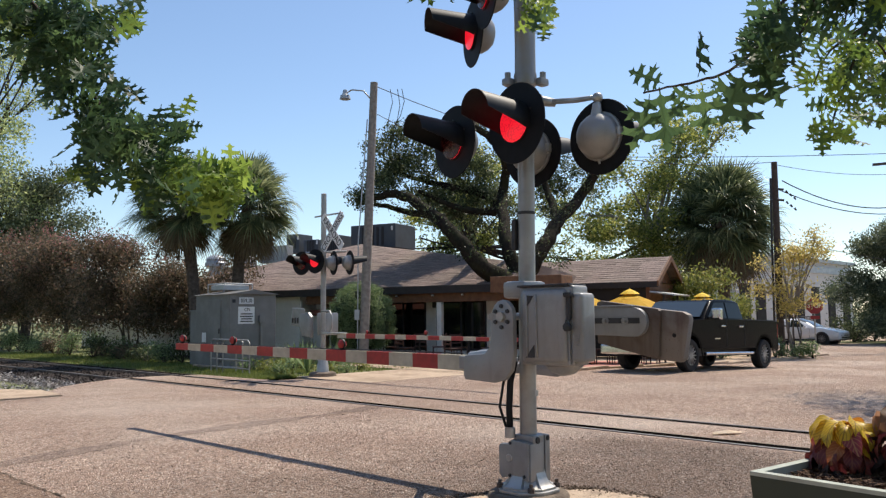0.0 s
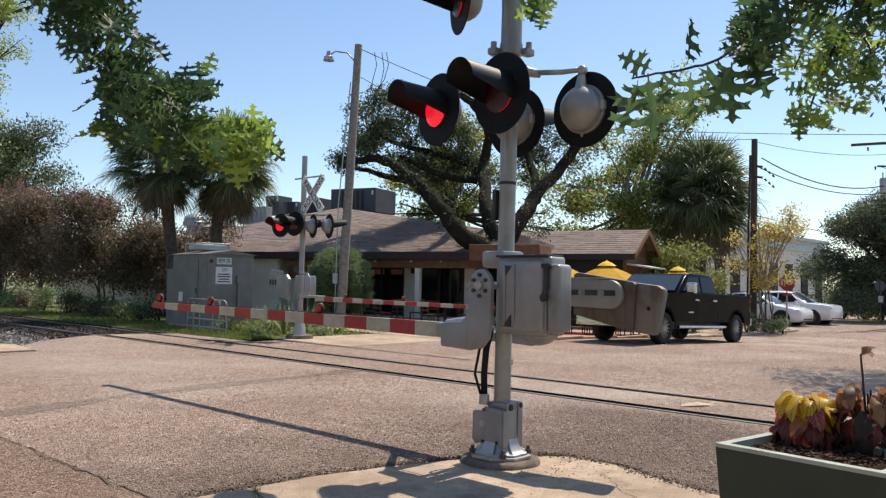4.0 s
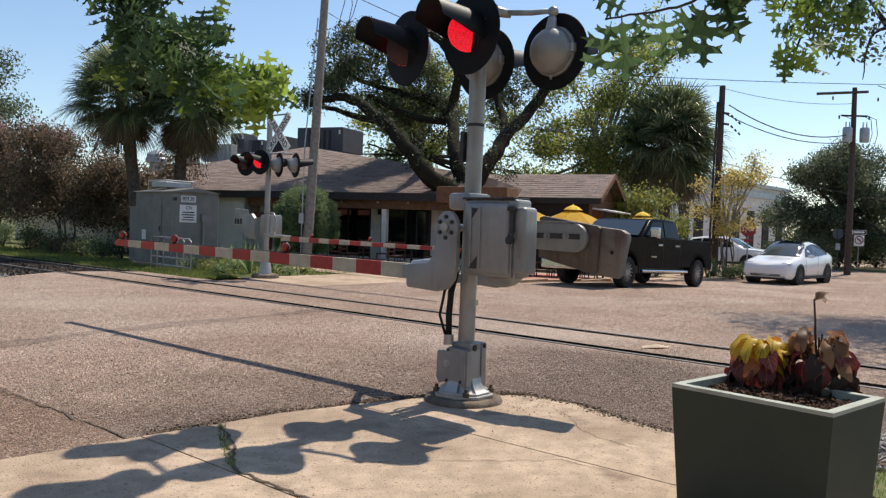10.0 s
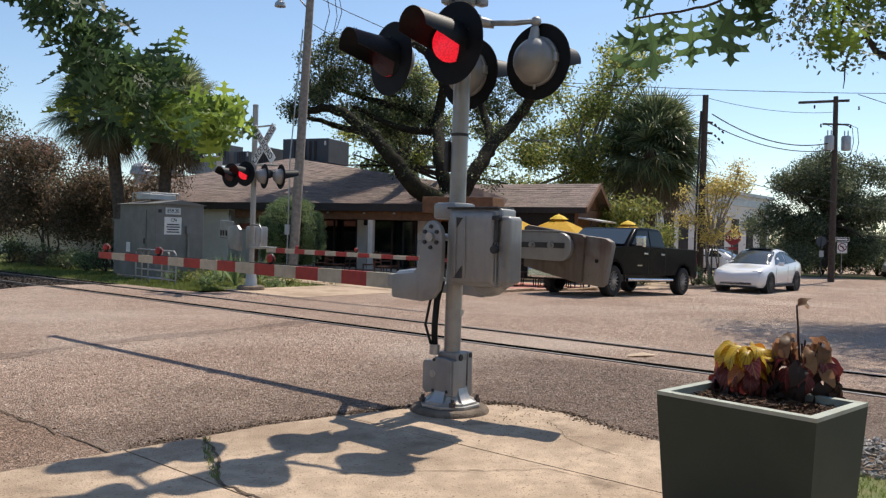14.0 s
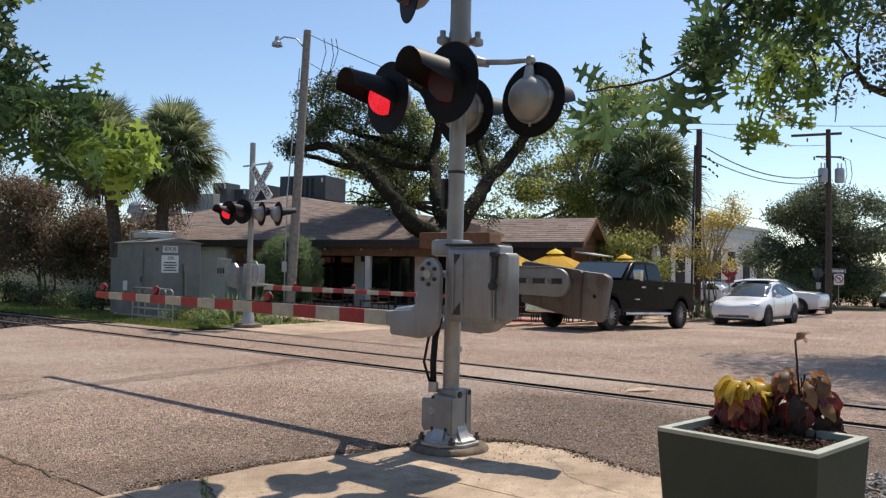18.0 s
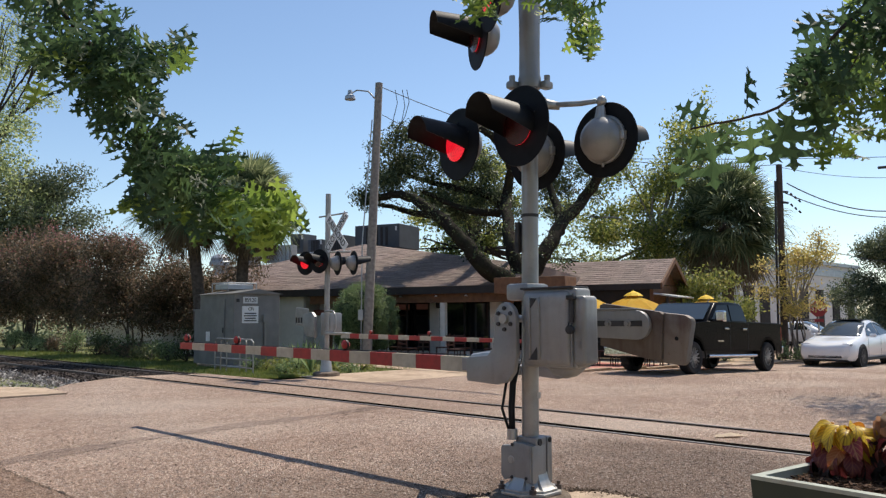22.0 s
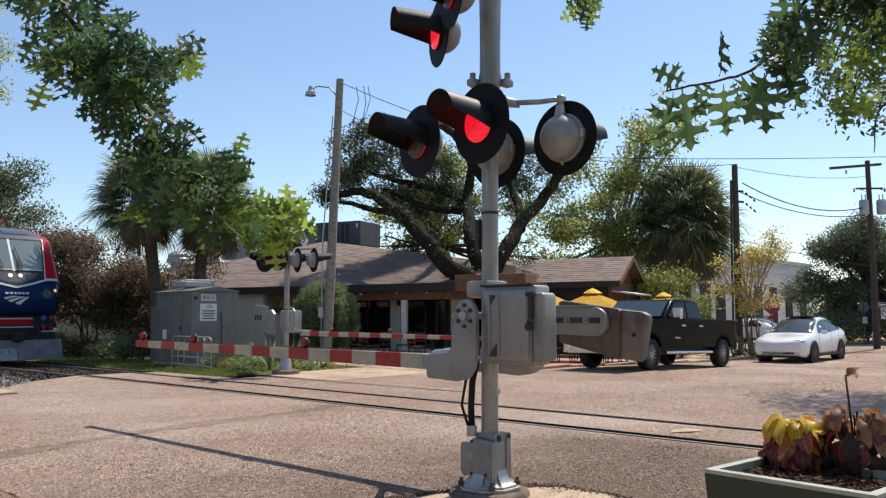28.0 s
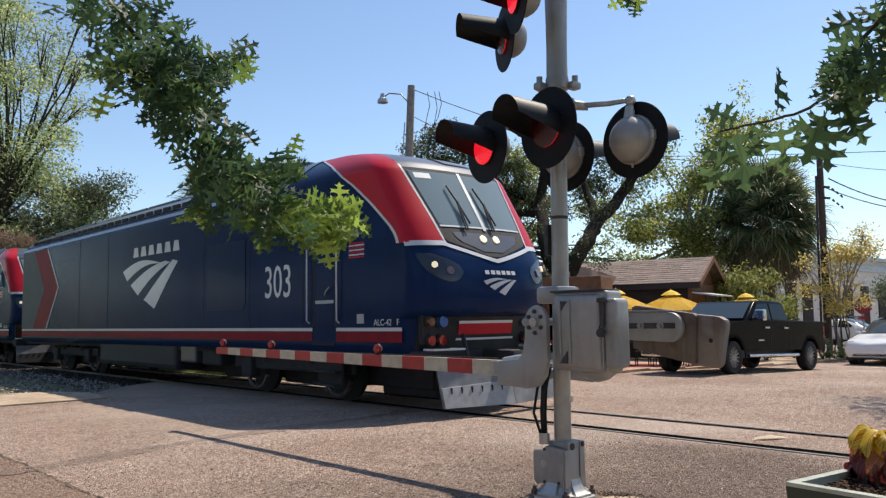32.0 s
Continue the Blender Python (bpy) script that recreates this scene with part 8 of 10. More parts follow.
        for x in (-3.82, -2.86):
            bm = B()
            tube(bm, [(x, s * 1.50, 1.45), (x, s * 1.56, 1.5), (x, s * 1.56, 3.3), (x, s * 1.50, 3.35)], 0.016, 6)
            part("hand_rail", bm, "decal", lo, "pale hand rail")
        for z in (1.95, 2.5):
            bm = B()
            tube(bm, [(-3.30, s * 1.51, z), (-3.2, s * 1.56, z + 0.06), (-3.08, s * 1.56, z + 0.14)], 0.014, 6)
            part("door_handle", bm, "hvac_pale", lo)
        for k in range(4):
            part("step", box(B(), (-3.33, s * 1.42, 0.36 + 0.24 * k), (0.7, 0.2, 0.04)), "loco_under", lo)
        part("step_well", box(B(), (-3.33, s * 1.36, 0.80), (0.75, 0.04, 0.9)), "loco_under", lo)
        part("mirror", box(B(), (-2.62, s * 1.64, 3.30), (0.10, 0.20, 0.62), bevel=0.03), "loco_pale", lo, "pale side mirror")
        for k in range(7):
            flat_panel("flag_stripe", lo, [(-2.55, 2.80 - 0.04 * k), (-2.11, 2.80 - 0.04 * k), (-2.11, 2.825 - 0.04 * k), (-2.55, 2.825 - 0.04 * k)], s * 1.502, "decal" if k % 2 else "loco_red")
        flat_panel("placard", lo, [(-2.33, 1.44), (-2.13, 1.44), (-2.13, 1.60), (-2.33, 1.60)], s * 1.502, "loco_pale")
        for x in (-4.05, -6.1, -8.2, -14.2, -16.6):
            flat_panel("panel_seam", lo, [(x, 1.40), (x + 0.018, 1.40), (x + 0.018, 4.0), (x, 4.0)], s * 1.501, "loco_under", th=0.003)
        flat_panel("side_hatch", lo, [(-8.0, 1.75), (-6.35, 1.75), (-6.25, 1.85), (-6.25, 3.2), (-8.0, 3.2)], s * 1.501, "loco_hatch", "side hatch coloured slightly lighter for a reflection on it", 0.010)
        mm = pose(-4.95, s * 1.504, 2.23, 90, 0, 0) if s < 0 else pose(-4.95, s * 1.504, 2.23, 90, 0, 180)
        words("303", 0.90, "decal", lo, mm, "number", "pale locomotive number", squeeze=0.78)
        mm = pose(-1.52, s * 1.504, 1.45, 90, 0, 0) if s < 0 else pose(-1.52, s * 1.504, 1.45, 90, 0, 180)
        words("ALC-42   F", 0.15, "decal", lo, mm, "type_letters")
        for bx in (-5.1, -18.0):
            bog = part("bogie", box(B(), (bx, s * 1.12, 0.66), (4.4, 0.14, 0.26), bevel=0.05), "loco_under", lo, "dark bogie frame")
            for dx in (-1.5, 1.5):
                part("wheel", lathe(B(), [(0.0, 0.0), (0.48, 0.0), (0.52, 0.02), (0.52, 0.10), (0.55, 0.11), (0.55, 0.14), (0.0, 0.14)], 28, pose(bx + dx, s * 0.68, 0.56, -90 * s, 0, 0)), "loco_under", bog, "worn steel wheel", smooth=35)
                part("axle_box", box(B(), (bx + dx, s * 1.18, 0.56), (0.42, 0.22, 0.40), bevel=0.04), "loco_under", bog)
                # paler arc that stands in for the lit lower edge of the wheel
                part("brake_arc", tube(B(), [(bx + dx + 0.44 * math.cos(radians(a)), s * 1.02, 0.56 + 0.44 * math.sin(radians(a))) for a in range(200, 341, 20)], 0.045, 6), "rail", bog)
                part("spring", cyl(B(), (bx + dx * 0.55, s * 1.15, 0.7), (bx + dx * 0.55, s * 1.15, 1.0), 0.11, n=12), "loco_under", bog)
        part("fuel_tank", box(B(), (-12.4, s * 0.80, 0.74), (5.2, 1.25, 0.72), bevel=0.12), "loco_tank", lo, "dark fuel tank")
        part("equipment_box", box(B(), (-9.2, s * 1.15, 0.80), (0.8, 0.5, 0.46), bevel=0.05), "loco_grey", lo)
        part("equipment_box", box(B(), (-8.1, s * 1.10, 0.78), (0.9, 0.5, 0.46), bevel=0.05), "loco_under", lo)
    part("underframe", box(B(), (-11.6, 0, 0.62), (20.4, 1.24, 0.62), bevel=0.03), "loco_under", lo, "dark underframe")
    part("floor", box(B(), (-11.9, 0, 0.93), (21.4, 2.7, 0.14)), "loco_under", lo)
    # buffer beam, coupler, hoses and plough
    part("buffer_beam", box(B(), (-0.95, 0, 0.86), (0.5, 2.7, 0.26), bevel=0.03), "loco_under", lo)
    part("coupler", box(B(), (-0.42, 0, 0.85), (0.8, 0.28, 0.28), bevel=0.06), "loco_under", lo)
    for s in (-1, 1):
        c = skin_at(s * 1.06, 1.40, 0.0)
        part("socket_recess", box(B(), c + Vector((-0.02, 0, -0.06)), (0.10, 0.56, 0.48), bevel=0.02), "loco_under", lo)
        for k, (mt, rad) in enumerate((("amber", 0.075), ("blue_lamp", 0.098))):
            p = c + Vector((0.02, s * (0.15 - 0.25 * k), 0.055))
            sock = part("jumper_socket", cyl(B(), p, p + Vector((0.11, 0, 0)), rad, rad * 0.92, 16), mt, lo, "coloured jumper socket", smooth=40)
            part("cap_rim", cyl(B(), p, p + Vector((0.05, 0, 0)), rad + 0.02, n=16), "plastic", sock, smooth=40)
        for k in range(2):
            p = c + Vector((0.02, s * (0.13 - 0.22 * k), -0.24))
            mk = part("marker_lamp", cyl(B(), p, p + Vector((0.09, 0, 0)), 0.085, 0.078, 16), "tail_red", lo, "red marker lamp", smooth=40)
            part("lamp_rim", cyl(B(), p, p + Vector((0.06, 0, 0)), 0.10, n=16), "plastic", mk, smooth=40)
        bm = B()
        tube(bm, [(-0.55, s * 0.72, 1.25), (-0.46, s * 0.72, 0.95), (-0.44, s * 0.6, 0.72), (-0.5, s * 0.45, 0.85)], 0.035, 8)
        part("air_hose", bm, "plastic", lo, smooth=True)
        bm = B()
        tube(bm, [(-0.75, s * 0.80, 1.02), (-0.42, s * 0.80, 1.02), (-0.52, s * 1.36, 1.02), (-0.75, s * 1.36, 1.02)], 0.018, 6)
        part("grab_rail", bm, "decal", lo)
    outer, inner_ = (-0.42, 1.42), (-0.28, 0.0)
    for s in (-1, 1):
        def blade(z, f, out=0.0):
            return Vector((outer[0] + (inner_[0] - outer[0]) * f + out + (0.72 - z) * 0.26, s * (outer[1] + (inner_[1] - outer[1]) * f), z))
        for name, mt, lb, out, corners in (("plough_frame", "plough_grey", "grey plough frame", 0.04, ((0.76, 0.0), (0.76, 0.995), (0.13, 0.995), (0.15, 0.0))),
                                           ("plough_blade", "plough", "pale slotted plough blade", 0.07, ((0.45, 0.005), (0.51, 0.98), (0.135, 0.98), (0.155, 0.005)))):
            if s > 0 and mt == "plough":
                continue
            bm = B()
            v, w = ([bm.verts.new(blade(z, f, o)) for z, f in corners] for o in (out, out - 0.028))
            bm.faces.new(v)
            bm.faces.new(w[::-1])
            for k in range(4):
                bm.faces.new((v[k], w[k], w[(k + 1) % 4], v[(k + 1) % 4]))
            bmesh.ops.recalc_face_normals(bm, faces=bm.faces[:])
            part(name, bm, mt, lo, lb)
        for k in range(6 if s < 0 else 0):
            part("slot", box(B(), blade(0.40, 0.12 + 0.14 * k, 0.066), (0.03, 0.022, 0.10)), "loco_under", lo)
    for x, z, ln, h in ((-2.1, 0.42, 1.5, 0.5), (-5.1, 0.40, 2.3, 0.36), (-8.2, 0.48, 1.6, 0.5), (-18.0, 0.40, 2.3, 0.36), (-15.6, 0.46, 1.0, 0.45), (-20.6, 0.46, 1.4, 0.5)):
        part("brake_gear", box(B(), (x, 0, z), (ln, 1.15, h), bevel=0.05), "loco_under", lo, "dark gear under the frame")
    return lo


NOSE = 8.95   # s of the locomotive's zero at the last moment
train = locomotive(R @ Matrix.Translation((TRACK, NOSE, 0.03)) @ pose(0, 0, 0, 0, 0, -90))
train_b = copy_thing(train, R @ Matrix.Translation((TRACK, NOSE + 23.3, 0.03)) @ pose(0, 0, 0, 0, 0, -90))
# second unit's plough blade coloured dark for the shadow it stands in
for ob in train_b.children:
    if ob.name.startswith("plough_blade"):
        ob.data = ob.data.copy()
        ob.data.materials[0] = M["loco_under"]

# ---- trees and shrubs ----


def leaf_cloud(name, parent, clumps, count, size, material, seed, droop=0.0, label="", flat=0.6):
    """Small leaves in ragged clumps: each clump (centre, radius) holds tufts, each tuft a spray of leaves."""
    r = np.random.RandomState(seed)
    vol = np.array([c[1] ** 2.2 for c in clumps])
    pick = r.choice(len(clumps), size=max(1, count // 9), p=vol / vol.sum())
    cen = np.array([c[0] for c in clumps], float)[pick]
    rad = np.array([c[1] for c in clumps], float)[pick]
    d = r.normal(size=(len(pick), 3))
    d /= np.linalg.norm(d, axis=1)[:, None]
    d[:, 2] *= flat
    tuft = cen + d * rad[:, None] * (0.35 + 0.72 * r.rand(len(pick), 1) ** 0.6)
    tuft = np.repeat(tuft, 9, axis=0)
    pos = tuft + r.normal(size=tuft.shape) * size * 1.5
    pos[:, 2] -= droop * r.rand(len(pos)) * size
    a = r.normal(size=pos.shape)
    a /= np.linalg.norm(a, axis=1)[:, None]
    b = np.cross(a, r.normal(size=pos.shape))
    b /= np.linalg.norm(b, axis=1)[:, None]
    s = size * (0.6 + 0.8 * r.rand(len(pos), 1))
    v = np.stack([pos - a * s * 0.55, pos + b * s * 0.26, pos + a * s * 0.55, pos - b * s * 0.26], 1).reshape(-1, 3)
    me = bpy.data.meshes.new(name)
    n = len(pos)
    me.vertices.add(4 * n)
    me.vertices.foreach_set("co", v.ravel())
    me.loops.add(4 * n)
    me.loops.foreach_set("vertex_index", np.arange(4 * n))
    me.polygons.add(n)
    me.polygons.foreach_set("loop_start", np.arange(0, 4 * n, 4))
    me.update(calc_edges=True)
    me.materials.append(M[material])
    ob = new(name, me)
    ob.parent = parent
    if label:
        ob["label"] = label
    return ob


def limb(bm, pts, r0, r1, n=8, seed=0):
    rng = random.Random(seed)
    pts = [Vector(p) for p in pts]
    fine = []
    for i in range(len(pts) - 1):
        p0, p1, p2, p3 = pts[max(i - 1, 0)], pts[i], pts[i + 1], pts[min(i + 2, len(pts) - 1)]
        for k in range(4):
            t = k / 4
            q = 0.5 * ((2 * p1) + (p2 - p0) * t + (2 * p0 - 5 * p1 + 4 * p2 - p3) * t * t + (3 * p1 - p0 - 3 * p2 + p3) * t ** 3)
            fine.append(q + Vector((rng.gauss(0, 1), rng.gauss(0, 1), rng.gauss(0, 1))) * r0 * 0.10)
    fine.append(pts[-1])
    m = len(fine) - 1
    tube(bm, fine, [r0 + (r1 - r0) * (k / m) ** 0.8 for k in range(m + 1)], n)


def branches(bm, trunk_top, clumps, r, seed, n=6):
    rng = random.Random(seed)
    for c, rad in clumps:
        c = Vector(c)
        mid = Vector(trunk_top).lerp(c, 0.5) + Vector((rng.gauss(0, 0.25), rng.gauss(0, 0.25), rng.gauss(0.1, 0.25))) * rad
        limb(bm, [trunk_top, mid, c], r * rng.uniform(0.5, 0.9), 0.02, n, rng.random())
        for k in range(3):
            d = Vector((rng.gauss(0, 1), rng.gauss(0, 1), rng.gauss(0.3, 0.8))).normalized() * rad * 0.9
            limb(bm, [mid.lerp(c, 0.6), c + d * 0.4, c + d], r * 0.25, 0.01, 5, rng.random())


def seen_at(px, py, depth):
    """A place given by its direction from the standing point, as across and up on a plane one focal length away."""
    return Vector(((px - 784) / 1438 * depth, depth, 1.5 + (424.7 + 0.0297 * (px - 784) - py) / 1438 * depth))


# live oak in the restaurant's court
D = 32.5
oak = thing("live_oak", Matrix.Translation((0, 0, 0)), "dark live oak with thick leaning limbs over the roof", "tree")
bm = B()
tufts = []
base = Vector((1.3, 29.6, -0.1))
fork = seen_at(828, 372, 29.4)
for pts, r0, r1 in (([base, (1.25, 29.5, 1.5), fork], 0.42, 0.30),
                    ([seen_at(815, 372, 29.3), seen_at(772, 345, 28.6), seen_at(738, 310, 28.6), seen_at(700, 262, 29.2), seen_at(655, 225, 30.2), seen_at(610, 198, 31), seen_at(560, 205, 31)], 0.29, 0.10),
                    ([fork, seen_at(812, 315, 29.6), seen_at(802, 270, 30.5), seen_at(800, 210, D), seen_at(806, 150, D - 0.6), seen_at(775, 100, D - 1), seen_at(745, 82, D - 1)], 0.24, 0.09),
                    ([fork, seen_at(850, 340, 29.5), seen_at(880, 292, 30.2), seen_at(905, 255, 31.4), seen_at(935, 225, D), seen_at(965, 182, D)], 0.25, 0.15),
                    ([seen_at(893, 278, 30.6), seen_at(890, 240, 31.8), seen_at(876, 195, D + 0.3), seen_at(870, 150, D)], 0.16, 0.08),
                    ([seen_at(718, 285, 28.9), seen_at(680, 245, 30.5), seen_at(625, 230, D + 1), seen_at(570, 215, D + 1)], 0.18, 0.06),
                    ([seen_at(800, 235, D), seen_at(765, 205, D + 1), seen_at(700, 190, D + 1), seen_at(640, 170, D + 1), seen_at(600, 150, D + 1)], 0.17, 0.05),
                    ([seen_at(790, 240, D), seen_at(740, 235, D), seen_at(690, 215, D), seen_at(650, 195, D)], 0.15, 0.05),
                    ([seen_at(965, 182, D), seen_at(975, 150, D), seen_at(1000, 120, D)], 0.12, 0.03)):
    limb(bm, pts, r0 * 1.32, r1 * 1.32, 10, len(pts))
    if r0 < 0.4:
        tuft_rng = random.Random(int(r0 * 1000) + len(pts))
        for p, q in zip(pts, pts[1:]):
            for _ in range(5):
                c = Vector(p).lerp(Vector(q), tuft_rng.random())
                tufts.append((c + Vector((tuft_rng.gauss(0, 0.12), tuft_rng.gauss(0, 0.12), r0 * 0.8 + tuft_rng.gauss(0.02, 0.06))), tuft_rng.uniform(0.10, 0.22)))
    part("trunk" if r0 > 0.4 else "limb", bm, "bark_oak", oak, "thick dark trunk" if r0 > 0.4 else "", smooth=60)
    bm = B()
bm.free()
cl = [(seen_at(x, y, D + dz), r) for x, y, dz, r in ((620, 125, 0, 1.2), (590, 150, 1, 1.0), (655, 140, 0, 1.0), (560, 200, -1, 0.8), (700, 195, 1, 1.1), (745, 215, 1, 1.1), (660, 200, 1, 0.7),
                                                    (765, 180, 1, 0.9), (895, 200, 1, 0.8), (925, 185, 1, 0.8), (870, 215, 1, 0.6), (950, 150, 0, 0.5), (780, 255, 1.5, 0.8), (640, 105, 0, 0.7), (575, 175, 0, 0.7), (735, 160, 1, 0.6), (690, 150, 1, 0.5), (850, 250, 1, 0.5), (735, 330, -0.5, 0.3), (905, 330, 0, 0.4))]
rng = random.Random(33)
cl = [(Vector(c) + Vector((rng.gauss(0, 0.55), rng.gauss(0, 0.55), rng.gauss(0, 0.42))) * r, r * rng.uniform(0.28, 0.55)) for c, r in cl for _ in range(5)]
leaf_cloud("crown", oak, cl, 30000, 0.115, "oak_far", 3, label="small dark green leaves")
leaf_cloud("limb_fern", oak, tufts, 7000, 0.085, "oak_far", 31, label="ferns and shoots on the limbs")["kind"] = "stuff"

# bright trees behind the restaurant
D = 46.0
tree = thing("plane_tree", Matrix.Translation((0, 0, 0)), "tall yellow-green tree with pale limbs behind the roof", "tree")
bm = B()
top = seen_at(1065, 300, D)
cl = [(seen_at(x, y, D + dz), r) for x, y, dz, r in ((1100, 130, 0, 1.5), (1060, 165, 1, 1.5), (1130, 170, -1, 1.6), (1080, 215, 0, 1.6), (1030, 230, 1, 1.7), (985, 235, 0, 1.5), (960, 270, 0, 1.5), (1020, 290, -1, 1.8), (1090, 280, 0, 1.8),
                                                    (1140, 250, 1, 1.6), (975, 315, 0, 1.5), (1050, 330, 0, 1.6), (1120, 120, 1, 1.0), (1165, 200, 0, 1.2), (945, 245, 1, 1.0), (1000, 335, 0, 1.2), (1135, 95, 0, 0.8))]
rng = random.Random(23)
cl = [(Vector(c) + Vector((rng.gauss(0, 0.8), rng.gauss(0, 0.8), rng.gauss(0, 0.7))) * r, r * rng.uniform(0.38, 0.72)) for c, r in cl for _ in range(4)]
limb(bm, [(seen_at(1050, 470, D)), seen_at(1058, 380, D), top], 0.35, 0.22, 10)
branches(bm, top, cl[::4], 0.16, 5)
limb(bm, [top, seen_at(1095, 215, D), seen_at(1115, 110, D)], 0.16, 0.04)
part("trunk", bm, "wood_pole", tree, "pale limbs", smooth=60)
leaf_cloud("crown", tree, cl, 27000, 0.18, "green_tree", 4, label="yellow-green leaves")
tree = thing("background_tree", Matrix.Translation((0, 0, 0)), "yellow-green tree behind the restaurant roof", "tree")
bm = B()
cl = [(seen_at(x, y, 44 + dz), r) for x, y, dz, r in ((770, 160, 0, 1.2), (750, 200, 0, 1.2), (690, 268, 1, 0.9), (715, 305, 0, 0.9), (705, 235, 0, 0.8), (740, 270, 0, 1.2), (790, 290, 1, 1.3), (660, 300, 0, 0.5), (770, 240, 0, 1.0), (905, 330, 0, 0.8), (885, 310, 0, 0.7))]
cl = [(Vector(c) + Vector((rng.gauss(0, 0.8), rng.gauss(0, 0.8), rng.gauss(0, 0.7))) * r, r * rng.uniform(0.3, 0.62)) for c, r in cl for _ in range(4)]
limb(bm, [seen_at(745, 420, 44), seen_at(745, 300, 44)], 0.25, 0.15)
branches(bm, seen_at(745, 300, 44), cl, 0.15, 6)
part("trunk", bm, "bark", tree, smooth=60)
leaf_cloud("crown", tree, cl, 15000, 0.18, "green_tree", 8, label="yellow-green leaves")


def palm(name, at, crown_r, trunk_h, seed, label, fronds=64, dead=14, trunk_r=0.2, lean=0.0):
    """A cabbage palm: rough trunk with old leaf stubs, fan leaves all round whose fingers bend over, dry ones hanging below."""
    rng = random.Random(seed)
    pl = thing(name, Matrix.Translation(at), label, "palm tree")
    bm = B()
    limb(bm, [(-lean, 0, 0), (-lean * 0.7, 0, trunk_h * 0.5), (0, 0, trunk_h)], trunk_r * 1.1, trunk_r, 12, seed)
    part("trunk", bm, "bark_palm", pl, "rough grey-brown trunk", smooth=60)
    for k in range(26):
        a, z = 2.4 * k, trunk_h * (0.62 + 0.36 * k / 26)
        d = Vector((math.cos(a), math.sin(a), 0.5))
        bm = B()
        tube(bm, [Vector((0, 0, z)) + d * trunk_r * 0.7, Vector((0, 0, z)) + d * trunk_r * 1.9], [0.05, 0.02], 5)
        part("leaf_stub", bm, "bark_palm", pl)
    for kind, count, material in (("frond", fronds, "palm_leaf"), ("dry_frond", dead, "palm_dead")):
        for k in range(count):
            az = 2.39996 * k + rng.uniform(-0.4, 0.4)
            up = -0.70 + 2.05 * ((k + rng.random()) / count) ** 0.9 if kind == "frond" else rng.uniform(-1.40, -0.85)
            stalk = crown_r * rng.uniform(0.40, 0.58)
            d = Vector((math.cos(az) * math.cos(up), math.sin(az) * math.cos(up), math.sin(up)))
            side = d.cross(Vector((0, 0, 1))).normalized()
            side = (side + d.cross(side) * rng.uniform(-0.5, 0.5)).normalized()
            c0 = Vector((0, 0, trunk_h + 0.05))
            hub = c0 + d * stalk - Vector((0, 0, 0.10 * crown_r * math.cos(up)))
            bm = B()
            tube(bm, [c0, c0.lerp(hub, 0.6) + Vector((0, 0, 0.06)), hub], [0.022, 0.016, 0.012], 4)
            n = 44
            L = crown_r * rng.uniform(0.44, 0.58)
            for j in range(n):
                a = radians(-140 + 280 * j / (n - 1))
                ld = (d * math.cos(a) + side * math.sin(a)).normalized()
                w = (side * math.cos(a) - d * math.sin(a)).normalized()
                l = L * (0.74 + 0.26 * math.cos(a)) * rng.uniform(0.88, 1.1)
                sag = rng.uniform(0.10, 0.36) * l * (0.5 + 0.9 * math.cos(up))
                p1 = hub + ld * l * 0.5
                p2 = hub + ld * l * 0.80 - Vector((0, 0, sag * 0.30))
                tip = hub + ld * l * 1.02 - Vector((0, 0, sag))
                wd = 0.0125 * crown_r
                vs = [bm.verts.new(p) for p in (hub, p1 - w * wd, p1 + w * wd, p2 - w * wd * 0.55, p2 + w * wd * 0.55, tip)]
                bm.faces.new((vs[0], vs[1], vs[2]))
                bm.faces.new((vs[1], vs[3], vs[4], vs[2]))
                bm.faces.new((vs[3], vs[5], vs[4]))
            part(kind, bm, material, pl)
    return pl


palm("palm", Vector((-11.45, 29.0, 0)), 2.15, 5.75, 1, "dark green fan palm behind the signal cabinet", fronds=72, dead=20, lean=-0.69)
palm("palm", Vector((-9.12, 29.5, 0)), 2.15, 5.7, 2, "tall fan palm with hanging dry fronds", fronds=72, dead=24, lean=0.48)
palm("palm", Vector((12.1, 44.0, -0.4)), 3.5, 6.9, 3, "broad fan palm with a skirt of dry leaves", fronds=110, dead=60, trunk_r=0.3)

# dark oak at the far right
D = 48.0
tree = thing("round_oak", Matrix.Translation((0, 0, 0)), "dark round oak behind the cross street", "tree")
cl = [(seen_at(x, y, D + dz), r) for x, y, dz, r in ((1420, 350, 0, 1.6), (1460, 330, 0, 1.9), (1500, 320, 1, 1.9), (1540, 335, 1, 1.9), (1430, 395, -1, 1.8), (1480, 385, -1, 2.2), (1540, 385, 0, 2.2), (1400, 410, 0, 1.2), (1580, 360, 0, 2.0), (1600, 400, 0, 2.0),
                                                    (1480, 425, 0, 1.5), (1540, 425, 0, 1.5), (1430, 425, 0, 1.2), (1390, 380, 0, 0.8), (1480, 300, 0, 1.0), (1520, 295, 0, 0.9), (1640, 400, 2, 2.0), (1660, 350, 2, 1.8), (1420, 440, 2, 1.0), (1460, 450, 4, 1.0), (1510, 450, 4, 1.1), (1560, 450, 4, 1.1), (1610, 450, 4, 1.2), (1650, 450, 4, 1.2))]
rng = random.Random(29)
